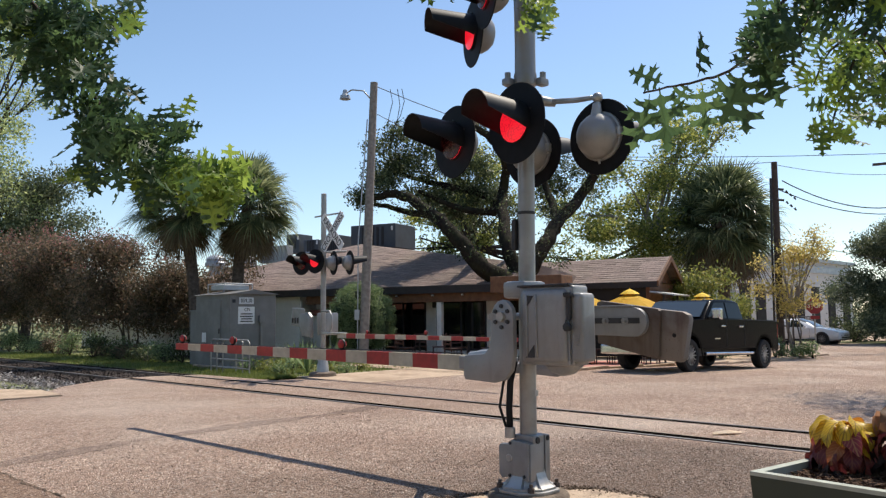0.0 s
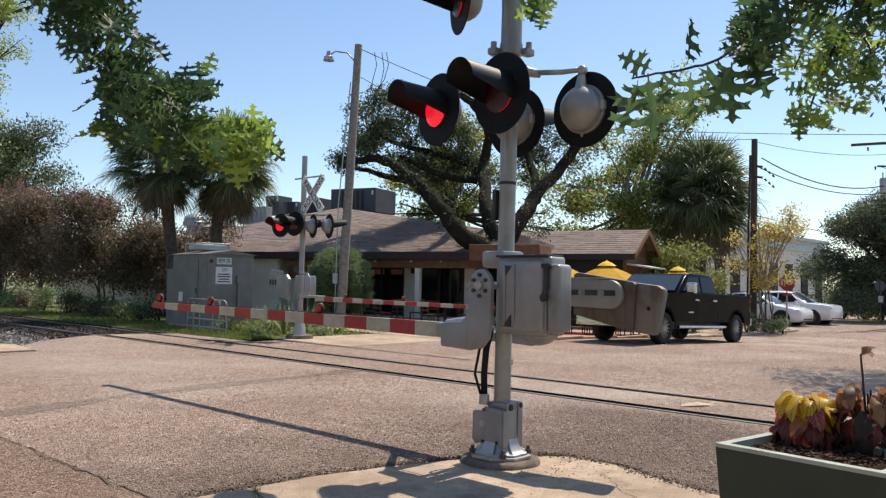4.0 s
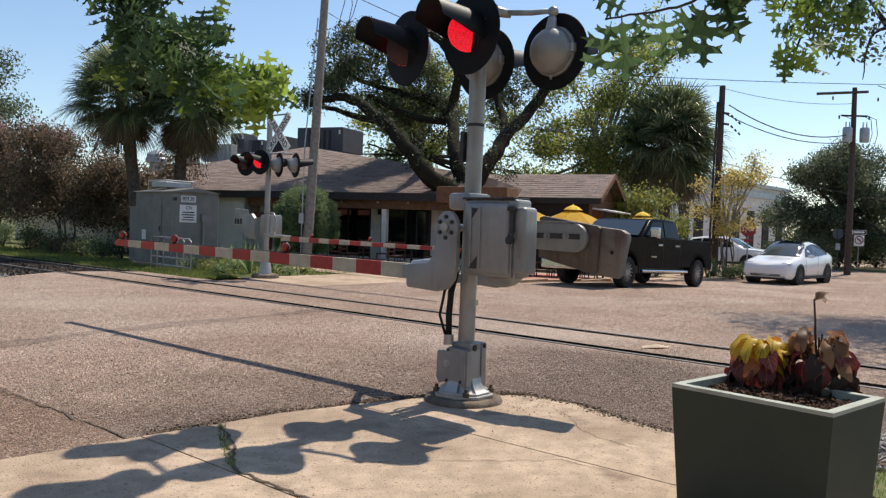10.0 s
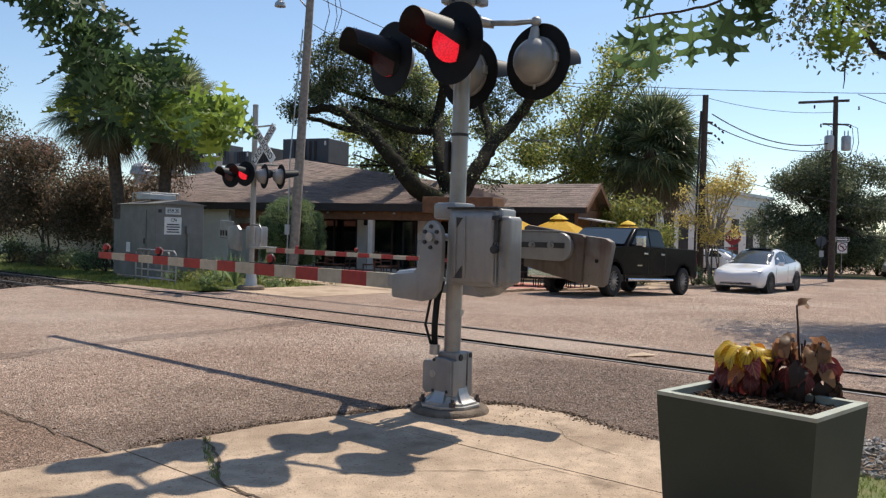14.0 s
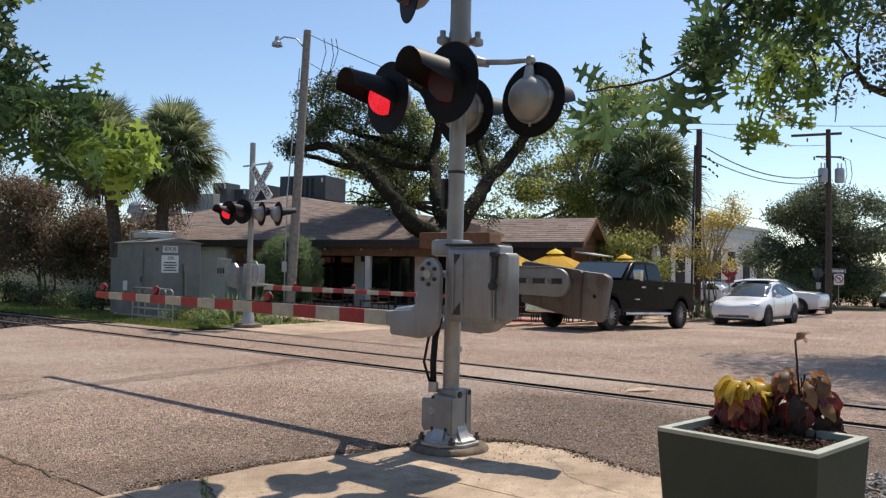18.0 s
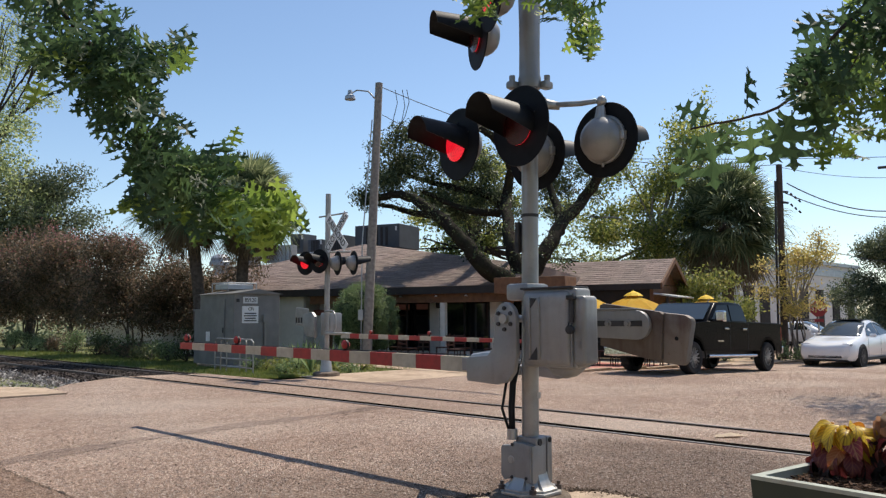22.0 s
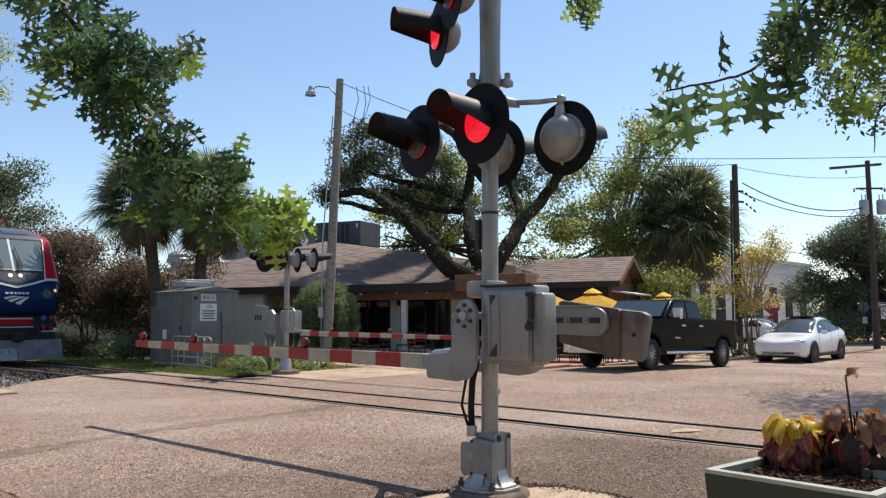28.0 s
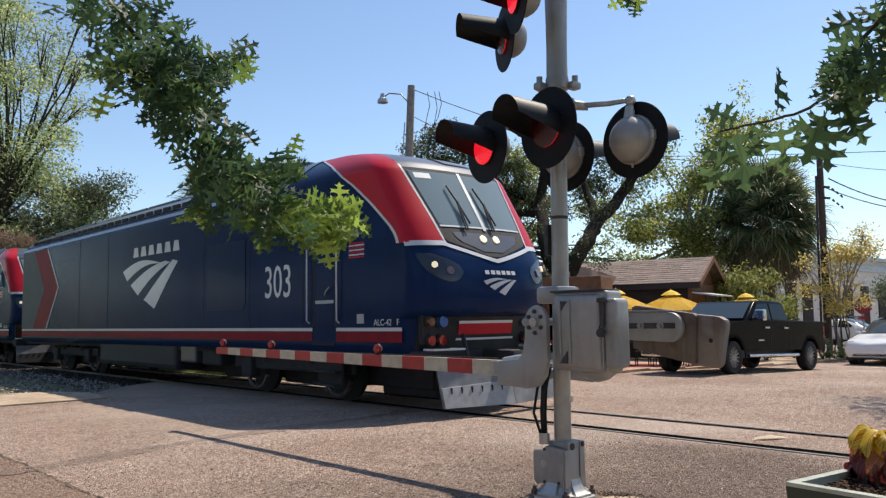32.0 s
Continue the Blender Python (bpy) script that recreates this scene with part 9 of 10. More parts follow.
cl = [(Vector(c) + Vector((0.75 if c[0] < 22.2 else 0.0, 0, 0)) + Vector((rng.gauss(0, 0.5), rng.gauss(0, 0.5), rng.gauss(0, 0.5))) * r, r * rng.uniform(0.42, 0.7)) for c, r in cl for _ in range(3)]
bm = B()
limb(bm, [seen_at(1500, 480, D), seen_at(1500, 440, D), seen_at(1495, 400, D)], 0.4, 0.3)
branches(bm, seen_at(1495, 405, D), cl[::3], 0.25, 9)
part("trunk", bm, "bark", tree, smooth=60)
leaf_cloud("crown", tree, cl, 90000, 0.135, "dark_oak", 6, label="dark green leaves")

# added shrubs whose dark mass stands in for the shade under the crown
for k in range(9):
    px = 1395 + 33 * k
    hedge_at = seen_at(px, 452, 50.0 + 1.2 * (k % 3))
    hedge_at.z = -0.3
    cl = [((random.Random(800 + k + 20 * j).uniform(-1.0, 1.0), random.Random(850 + k + 20 * j).uniform(-0.7, 0.7), 0.35 + 0.26 * j), 0.55) for j in range(7)]
    hd = thing("hedge_shrub", Matrix.Translation(hedge_at), "dark shrub added in place of the shade under the round oak", "shrub", "shrubs under the round oak")
    bm = B()
    for c, rad in cl:
        limb(bm, [(0, 0, 0), (c[0] * 0.5, c[1] * 0.5, c[2] * 0.5), c], 0.04, 0.01, 5, k)
    part("stem", bm, "bark", hd)
    leaf_cloud("foliage", hd, cl, 3200, 0.12, "oak_far", 860 + k)

# small yellow tree on the pavement
D = 34.0
tree = thing("young_tree", Matrix.Translation((0, 0, 0)), "slender young tree with sparse yellow leaves", "tree")
bm = B()
foot = Vector((12.05, D, -0.3))
cl = []
rng = random.Random(17)
for k in range(22):
    p = seen_at(rng.uniform(1238, 1350), rng.uniform(302, 430), D + rng.uniform(-0.5, 0.5))
    cl.append((p, rng.uniform(0.25, 0.5)))
for k in range(5):
    limb(bm, [foot + Vector((rng.uniform(-0.1, 0.1), 0, 0)), foot + Vector((rng.uniform(-0.3, 0.3), 0, 1.5)), cl[k][0]], 0.05, 0.012, 6, k)
branches(bm, foot + Vector((0, 0, 1.8)), cl, 0.045, 3, 5)
part("trunk", bm, "wood_pole", tree, "thin pale stems", smooth=60)
leaf_cloud("crown", tree, cl, 5200, 0.10, "yellow_tree", 11, label="sparse yellow leaves")
bm = B()
for k in range(3):
    cyl(bm, (11.7 + 0.35 * k, D - 0.1, -0.3), (11.95 + 0.1 * k, D, 1.4), 0.025, n=6)
tagged(part("tree_stake", bm, "wood_pole_dark"), "thin stakes that hold the young tree", "stake")


def shrub(name, at, r, h, count, size, material, seed, label, lumps=9):
    rng = random.Random(seed)
    sh = thing(name, Matrix.Translation(at), label, "shrub")
    cl = [((rng.uniform(-0.6, 0.6) * r, rng.uniform(-0.6, 0.6) * r, h * rng.uniform(0.25, 0.75)), r * rng.uniform(0.35, 0.55)) for _ in range(lumps)]
    bm = B()
    for c, rad in cl:
        limb(bm, [(0, 0, 0), (c[0] * 0.5, c[1] * 0.5, c[2] * 0.5), c], 0.03, 0.008, 5, c[0])
    part("stem", bm, "bark", sh)
    leaf_cloud("foliage", sh, cl, count, size, material, seed)
    return sh


for k, (px, D, r, h) in enumerate(((1128, 35, 1.5, 4.3), (1165, 36, 1.4, 4.0), (1196, 37, 1.0, 3.0), (1095, 36, 1.2, 4.0))):
    shrub("lime_shrub", Vector(((px - 784) / 1438 * D, D, -0.3)), r, h, 4200, 0.13, "lime_shrub", 30 + k, "yellow-green shrub beside the restaurant wing")
for k, (px, D) in enumerate(((1170, 33), (1215, 34.5), (1262, 33.5), (1300, 32.8), (1325, 32.9))):
    shrub("low_shrub", Vector(((px - 784) / 1438 * D, D, -0.3)), 0.5, 0.6 if k > 2 else 1.0, 700, 0.08, "bush", 40 + k, "low green shrub at the pavement edge", 5)

# the clipped bush by the pole
at = Vector((-4.66, 28.2, 0.0))
bush = thing("round_bush", Matrix.Translation(at), "dense round green bush behind the utility pole", "shrub")
r = np.random.RandomState(2)
cl = []
for k in range(420):
    d = r.normal(size=3)
    d /= np.linalg.norm(d)
    cl.append(((d[0] * 1.07, d[1] * 1.07, 1.42 + d[2] * 1.20), 0.13))
# solid ball whose dark green puts in the shade between the inner leaves
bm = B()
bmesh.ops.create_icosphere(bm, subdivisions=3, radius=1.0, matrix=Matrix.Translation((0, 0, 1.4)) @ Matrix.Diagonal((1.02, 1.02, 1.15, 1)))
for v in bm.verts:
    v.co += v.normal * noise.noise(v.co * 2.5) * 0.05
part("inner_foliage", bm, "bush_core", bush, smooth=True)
leaf_cloud("foliage", bush, cl, 60000, 0.042, "bush", 7, flat=1.0)

# crape myrtles along the lawn
MY = [(-19.5, 29.5, 4.6), (-17.0, 28.5, 4.4), (-14.8, 27.6, 3.9), (-12.6, 27.4, 4.0), (-22.5, 31.5, 5.0), (-10.6, 27.6, 3.2), (-26, 33, 4.6)]
for k, (x, y, h) in enumerate(MY):
    far_by = (14.6 + 0.5 * (k % 3)) / ((R.inverted() @ Vector((x, y, 0))).x)
    x, y, h = x * far_by, y * far_by, 1.5 + (h - 1.5) * far_by * 1.16
    rng = random.Random(60 + k)
    my = thing("crape_myrtle", Matrix.Translation((x, y, 0)), "multi-stemmed crape myrtle with reddish brown foliage", "tree", "crape myrtles on the lawn")
    cl = [((rng.uniform(-1.6, 1.6) * far_by, rng.uniform(-1.2, 1.2), h * rng.uniform(0.24, 0.93)), rng.uniform(0.5, 0.88) * far_by) for _ in range(34)]
    bm = B()
    for j in range(5):
        a = rng.uniform(0, 6.28)
        limb(bm, [(0.15 * math.cos(a), 0.15 * math.sin(a), 0), (0.4 * math.cos(a), 0.4 * math.sin(a), h * 0.25), cl[j][0]], 0.06, 0.015, 6, j)
    branches(bm, (0, 0, h * 0.3), cl, 0.05, 70 + k, 5)
    part("stem", bm, "bark_palm", my, "pale twisted stems", smooth=60)
    leaf_cloud("crown", my, cl, 27000, 0.085 * far_by, "myrtle", 80 + k, label="reddish brown leaves")
    tops = [((c[0], c[1], c[2] + rad * 0.55), rad * 0.5) for c, rad in cl if c[2] > h * 0.62]
    if k != 5:
        leaf_cloud("blossom", my, tops, 700, 0.06 * far_by, "myrtle_red", 90 + k, label="fading red flower heads")["kind"] = "stuff"
# low planting under them
rng = random.Random(77)
for k in range(26):
    at = ws(13.6 + rng.uniform(-0.5, 0.8), 25.5 + 26 * k / 25)
    shrub("low_shrub", at, rng.uniform(0.45, 0.75), rng.uniform(0.5, 1.2), 900, 0.075, rng.choice(["bush", "oak_far", "bush", "myrtle"]), 100 + k, "low green planting under the myrtles", 6)


def spiky(at, seed, h=0.7):
    rng = random.Random(seed)
    ag = thing("agave", Matrix.Translation(at), "spiky grey-green agave beside the cabinet", "plant", "agaves by the cabinet")
    for k in range(16):
        a, t = rng.uniform(0, 6.28), rng.uniform(0.15, 0.8)
        d = Vector((math.cos(a) * math.sin(t), math.sin(a) * math.sin(t), math.cos(t)))
        s = d.cross(Vector((0, 0, 1))).normalized() * 0.05
        l = h * rng.uniform(0.8, 1.25)
        bm = B()
        v = [bm.verts.new(p) for p in (-s * 0.6, s * 0.6, d * l * 0.5 + s + Vector((0, 0, 0.02)), d * l, d * l * 0.5 - s + Vector((0, 0, 0.02)), d * l * 0.5)]
        bm.faces.new((v[0], v[5], v[3], v[4]))
        bm.faces.new((v[0], v[1], v[5]))
        bm.faces.new((v[1], v[2], v[3], v[5]))
        part("leaf", bm, "bush", ag)


for k, (w, s) in enumerate(((14.2, 20.6), (13.6, 20.0), (14.6, 19.6), (13.3, 18.9))):
    spiky(ws(w, s), 200 + k, 0.85)
for k in range(12):
    rng = random.Random(300 + k)
    shrub("ground_cover", ws(12.4 + rng.uniform(0, 2.5), 17.9 + k * 0.33), 0.35, 0.3, 420, 0.06, "lime_shrub" if k % 3 else "bush", 310 + k, "low green ground cover by the far signal", 4)

# trees at the far left and a fence behind the myrtles
for k, (x, y, z0, mt, n, seed) in enumerate(((-38.5, 54.5, 9.2, "left_tree", 40000, 21), (-35.2, 59.0, 7.0, "dark_oak", 34000, 22))):
    rng = random.Random(seed)
    tr = thing("shade_tree", Matrix.Translation((x, y, 0)), "large green tree beside the railway line" if k == 0 else "dark oak behind the railway line", "tree")
    spread, top, many = ((2.9, 16.0, 66), (2.2, 5.0, 30))[k]
    cl = [((rng.gauss(0, spread), rng.gauss(0, spread), z0 + rng.uniform(-2.8, top)), rng.uniform(1.2, 2.2)) for _ in range(many)]
    bm = B()
    limb(bm, [(0, 0, 0), (0.2, 0, 2.5), (0, 0, z0)], 0.4, 0.3, 10)
    branches(bm, (0, 0, z0), cl, 0.22, seed)
    part("trunk", bm, "bark", tr, smooth=60)
    leaf_cloud("crown", tr, cl, n, 0.22, mt, seed, label="green leaves")
fence = thing("garden_wall", R @ Matrix.Translation((19.5, 38, 0)) @ pose(0, 0, 0, 0, 0, 90), "pale garden wall with a dark red cap behind the myrtles", "wall")
for k in range(13):
    part("panel", box(B(), (-14 + 2.2 * k, 0, 0.8), (2.16, 0.15, 1.6), bevel=0.01), "stucco", fence)
    part("cap", box(B(), (-14 + 2.2 * k, 0, 1.72), (2.2, 0.3, 0.22), bevel=0.02), "brick_red", fence)

# woods all round the horizon
verts_c = []
rng = random.Random(500)
for k in range(330):
    a = 2 * math.pi * k / 330 + rng.uniform(-0.01, 0.01)
    rr = rng.uniform(95, 150)
    h = rng.uniform(3, 8)
    verts_c.append(((rr * math.sin(a), rr * math.cos(a), h * 0.55 - 1), h * 0.75))
woods = thing("far_woods", Matrix.Translation((0, 0, 0)), "distant belt of dark green trees", "woods", kind="stuff")
leaf_cloud("foliage", woods, verts_c, 60000, 0.75, "dark_oak", 500)["kind"] = "stuff"

# big street oaks behind the standing point and beside the street; two carry the overhanging branches
# one shades the street; the rest, out of view, darken what paint reflects
for k, (x, y, h, r) in enumerate(((-4.5, -5.5, 9.5, 2.6), (5.5, -6.5, 10.5, 2.8), (11.3, 16.7, 14.0, 1.5), (-31, 2, 10, 3.2), (32, 12, 10, 3.2), (-28, 17, 11, 3.2), (-37, 23, 12, 3.6), (-46, 30, 13, 4.0))):
    rng = random.Random(700 + k)
    tr = thing("street_oak", Matrix.Translation((x, y, 0)), "large green oak along the pavement", "tree", "street oaks")
    cl = [((rng.gauss(0, r * 0.8), rng.gauss(0, r * 0.8), h * rng.uniform(0.42 if y > 15 else 0.34, 0.95)), rng.uniform(1.2, 2.0)) for _ in range(28 if y > 15 else 18)]
    bm = B()
    limb(bm, [(0, 0, 0), (0.15, 0.1, h * 0.2), (0, 0, h * 0.4)], 0.38, 0.26, 10)
    branches(bm, (0, 0, h * 0.38), cl, 0.2, 710 + k)
    part("trunk", bm, "bark", tr, "dark rough trunk", smooth=60)
    small = 10 < x < 14 and y > 0
    leaf_cloud("crown", tr, cl, 30000 if small else 7000, 0.13 if small else 0.30, "oak_far" if small else "left_tree", 720 + k, label="green leaves")
# block added out of view, closes the place behind and darkens reflections
hall_b = thing("brick_hall", R @ Matrix.Translation((-24, 0, 0)), "unseen low brick block added behind the standing point", "building")
part("wall", box(B(), (0, 0, 2.0), (8, 70, 4.0), bevel=0.02), "brick_red", hall_b)
part("roof", box(B(), (0, 0, 4.1), (8.6, 70.6, 0.25), bevel=0.02), "fascia", hall_b)

# ---- planter and overhanging branches ----
pl = thing("planter", R @ Matrix.Translation((4.35, 1.48, 0.028)) @ pose(0, 0, 0, 0, 0, -6.6), "dark green square planter with a pale rim on the pavement", "planter")
HX, HY, PH = 0.314, 0.425, 0.665
bm = B()
k = 0.90
outer_lo = [(-HX * k, -HY * k), (HX * k, -HY * k), (HX * k, HY * k), (-HX * k, HY * k)]
outer_hi = [(-HX, -HY), (HX, -HY), (HX, HY), (-HX, HY)]
inner = [(x - math.copysign(0.052, x), y - math.copysign(0.05, y)) for x, y in outer_hi]
a = [bm.verts.new((x, y, 0.0)) for x, y in outer_lo]
b = [bm.verts.new((x, y, PH - 0.02)) for x, y in outer_hi]
for i in range(4):
    bm.faces.new((a[i], a[(i + 1) % 4], b[(i + 1) % 4], b[i]))
bm.faces.new(a[::-1])
part("body", bm, "planter_green", pl, "dark green painted body")
bm = B()
rows_ = [[bm.verts.new((x, y, z)) for x, y in ring] for ring, z in ((outer_hi, PH - 0.02), (outer_hi, PH), (inner, PH), (inner, PH - 0.12))]
for p, q in zip(rows_, rows_[1:]):
    for i in range(4):
        bm.faces.new((p[i], p[(i + 1) % 4], q[(i + 1) % 4], q[i]))
part("rim", bm, "planter_rim", pl, "pale green worn rim")
bm = B()
bmesh.ops.create_grid(bm, x_segments=16, y_segments=20, size=1.0)
rng = random.Random(41)
for v in bm.verts:
    v.co = Vector((v.co.x * (HX - 0.05), v.co.y * (HY - 0.05), PH - 0.06 + rng.uniform(-0.012, 0.02)))
part("soil", bm, "mulch", pl, "brown mulch")
verts, faces = [], []
for j in range(900):
    x, y = rng.uniform(-HX + 0.06, HX - 0.06), rng.uniform(-HY + 0.06, HY - 0.06)
    an, l, z = rng.uniform(0, 6.28), rng.uniform(0.01, 0.035), PH - 0.05 + rng.uniform(0, 0.02)
    dx, dy = math.cos(an) * l, math.sin(an) * l
    i = len(verts)
    verts += [(x - dx, y - dy, z), (x + dx, y + dy, z + rng.uniform(-0.01, 0.015)), (x + dx - dy * 0.25, y + dy + dx * 0.25, z + 0.004), (x - dx - dy * 0.25, y - dy + dx * 0.25, z + 0.004)]
    faces.append((i, i + 1, i + 2, i + 3))
mesh_part("mulch", verts, faces, "mulch", pl)["kind"] = "stuff"


def blade_mesh(name, length, width, droop, material, curl=0.3):
    """A long leaf folded along its rib, hanging over at the tip; it grows along +x."""
    verts, faces = [], []
    n = 8
    for i in range(n + 1):
        t = i / n
        w = width * math.sin(math.pi * min(1, t * 0.93 + 0.05)) ** 0.8
        a = droop * t
        x, z = length * (math.sin(a) / max(droop, 0.01)), -length * ((1 - math.cos(a)) / max(droop, 0.01))
        wav = 0.012 * math.sin(t * 9)
        verts += [(x, -w, z + curl * w + wav), (x, 0, z), (x, w, z + curl * w - wav)]
    for i in range(n):
        j = 3 * i
        faces += [(j, j + 1, j + 4, j + 3), (j + 1, j + 2, j + 5, j + 4)]
    me = bpy.data.meshes.new(name)
    me.from_pydata(verts, [], faces)
    me.shade_smooth()
    me.materials.append(M[material])
    return me


def croton(at, seed, height, mats, count, label, tall=False):
    rng = random.Random(seed)
    pt = thing("croton_plant", Matrix.Translation(at), label, "plant", "crotons in the planter")
    meshes = [blade_mesh("leaf", 0.165 if mt != "croton_dry" else 0.125, 0.046 if mt != "croton_dry" else 0.032, d, mt, c) for mt in mats for d, c in ((1.3, 0.30), (2.0, 0.42))]
    bm = B()
    for k in range(6):
        a = 2 * math.pi * k / 6
        limb(bm, [(0.02 * math.cos(a), 0.02 * math.sin(a), 0), (0.06 * math.cos(a), 0.06 * math.sin(a), height * 0.5), (0.10 * math.cos(a), 0.10 * math.sin(a), height * 0.85)], 0.009, 0.005, 6, k)
    if tall:
        limb(bm, [(0, 0, 0), (-0.02, 0.02, height * 0.9), (-0.03, 0.03, height * 1.35)], 0.008, 0.005, 6, 7)
    part("stem", bm, "croton_dark", pt)
    for k in range(count):
        f = ((k + 0.5) / count) ** 1.3
        z = height * (0.12 + 0.82 * f)
        a = k * 2.39996 + rng.uniform(-0.3, 0.3)
        r = (0.155 if tall else 0.125) * (1.2 - 0.75 * f)
        i = int(min(len(mats) - 1, max(0, (1 - f) * len(mats) + rng.gauss(0, 0.45)))) * 2 + rng.randint(0, 1)
        ob = new("leaf", meshes[i])
        ob.parent = pt
        s = rng.uniform(0.75, 1.2)
        ob.matrix_basis = Matrix.Translation((r * math.cos(a), r * math.sin(a), z)) @ pose(0, 0, 0, 0, 0, math.degrees(a) + rng.uniform(-35, 35)) @ pose(0, 0, 0, rng.uniform(-30, 30), (1 - f) * 62 + 4 + rng.uniform(-22, 22), 0) @ Matrix.Diagonal((s, s, s, 1))
    if tall:
        for k in range(3):
            ob = new("leaf", meshes[k % 2])
            ob.parent = pt
            ob.matrix_basis = Matrix.Translation((-0.03, 0.03, height * (1.3 + 0.03 * k))) @ pose(0, 0, 0, 0, 0, -70 + 45 * k) @ pose(0, 0, 0, 70 - 30 * k, -62 + 20 * k, 0) @ Matrix.Diagonal((0.85, 0.85, 0.85, 1))
    return pt


croton(Vector((1.855, 4.60, 0.62)), 5, 0.325, ("croton_yellow", "croton_yellow", "croton_gold", "croton_red", "croton_red", "croton_dark", "croton_dark"), 100, "yellow and red croton with hanging leaves in the planter")
croton(Vector((2.125, 4.455, 0.62)), 6, 0.40, ("croton_dry", "croton_dry", "croton_red", "croton_dark", "croton_dark", "croton_dark"), 96, "withered brown croton beside the yellow one", tall=True)

# gravel and a grassy verge between the planter and the track
verge = [(4.95, -6.0), (5.66, -6.0), (5.66, 1.20), (5.60, 1.34), (5.15, 1.30), (5.0, 1.0)]
bm = B()
prism(bm, verge, 0.0, 0.040)
tagged(part("verge", bm, "grass_ground", m=R), "narrow grassy verge beside the gravel", "verge", kind="structure")
bm = B()
prism(bm, [(5.67, -6.0), (6.72, -6.0), (6.72, 1.5), (6.3, 1.62), (5.67, 1.56)], 0.0, 0.026)
tagged(part("gravel_bed", bm, "dirt", m=R), "earth bed under pale gravel", "gravel", kind="structure")
verts, faces = [], []
rng = random.Random(14)
for k in range(2600):
    c = Vector((rng.uniform(5.62, 6.78), 1.62 - 5.0 * rng.random() ** 1.6, 0.03 + rng.uniform(0, 0.02)))
    r = rng.uniform(0.018, 0.042)
    i = len(verts)
    verts += [c + Vector((rng.uniform(-1, 1), rng.uniform(-1, 1), rng.uniform(-0.3, 0.8))) * r for _ in range(5)]
    faces += [(i, i + 1, i + 2), (i, i + 3, i + 1), (i + 1, i + 3, i + 4), (i + 1, i + 4, i + 2), (i + 2, i + 4, i + 3), (i, i + 2, i + 3)]
tagged(mesh_part("gravel", verts, faces, "gravel", m=R), "pale broken gravel beside the planter", "gravel", kind="stuff")
verts, faces = [], []
for k in range(2200):
    w, s = rng.uniform(4.97, 5.66), 1.3 - 3.0 * rng.random() ** 1.5
    a, l = rng.uniform(0, 6.28), rng.uniform(0.01, 0.045)
    dx, dy = math.cos(a) * 0.003, math.sin(a) * 0.003
    i = len(verts)
    verts += [(w - dx, s - dy, 0.04), (w + dx, s + dy, 0.04), (w + rng.gauss(0, 0.02), s + rng.gauss(0, 0.02), 0.04 + l)]
    faces.append((i, i + 1, i + 2))
tagged(mesh_part("verge_grass", verts, faces, "grass", m=R), "short dry grass on the verge", "grass", kind="stuff")


def oak_leaf_mesh(name, material, bend, fold):
    """A red-oak leaf, one unit long from its stalk, hanging along -z: toothed lobes with round bays between them."""
    lobes = [(0.010, 0.0), (0.013, 0.12), (0.06, 0.16), (0.14, 0.165), (0.245, 0.12), (0.225, 0.185), (0.285, 0.215), (0.19, 0.25), (0.085, 0.258), (0.048, 0.285), (0.046, 0.33), (0.085, 0.362),
             (0.20, 0.365), (0.39, 0.285), (0.32, 0.385), (0.48, 0.42), (0.30, 0.455), (0.325, 0.56), (0.19, 0.51), (0.085, 0.53), (0.048, 0.56), (0.046, 0.61), (0.085, 0.648), (0.20, 0.675),
             (0.315, 0.64), (0.27, 0.72), (0.32, 0.79), (0.20, 0.785), (0.085, 0.79), (0.052, 0.825), (0.06, 0.87), (0.16, 0.935), (0.07, 0.935), (0.0, 1.03)]
    bm = B()

    def place(x, y):
        return bm.verts.new((x, 0.0, -y))
    spine = [place(0.0, y) for y in (0.85, 0.6, 0.35, 0.1, 0.0)]
    for side in (1, -1):
        edge = [place(side * x, y) for x, y in lobes[:-1]] + [spine_tip if side < 0 else place(0.0, 1.03)]
        spine_tip = edge[-1]
        bm.faces.new(edge + spine)
    bm.normal_update()
    bmesh.ops.triangulate(bm, faces=bm.faces[:], ngon_method="EAR_CLIP")
    for v in bm.verts:
        x, y = v.co.x, -v.co.z
        v.co.y = abs(x) * fold - bend * y * y + 0.02 * math.sin(17 * x + 9 * y)
    me = bpy.data.meshes.new(name)
    bm.to_mesh(me)
    bm.free()
    me.materials.append(M[material])
    return me


OAK = {mt: [oak_leaf_mesh("leaf", mt, b, f) for b, f in ((0.10, 0.25), (0.25, 0.12), (-0.12, 0.35), (0.32, -0.2))] for mt in ("oak_near_shaded", "oak_near_sunlit")}


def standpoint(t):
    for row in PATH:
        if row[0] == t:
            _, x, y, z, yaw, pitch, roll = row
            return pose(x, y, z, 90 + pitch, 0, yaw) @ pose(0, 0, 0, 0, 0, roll)


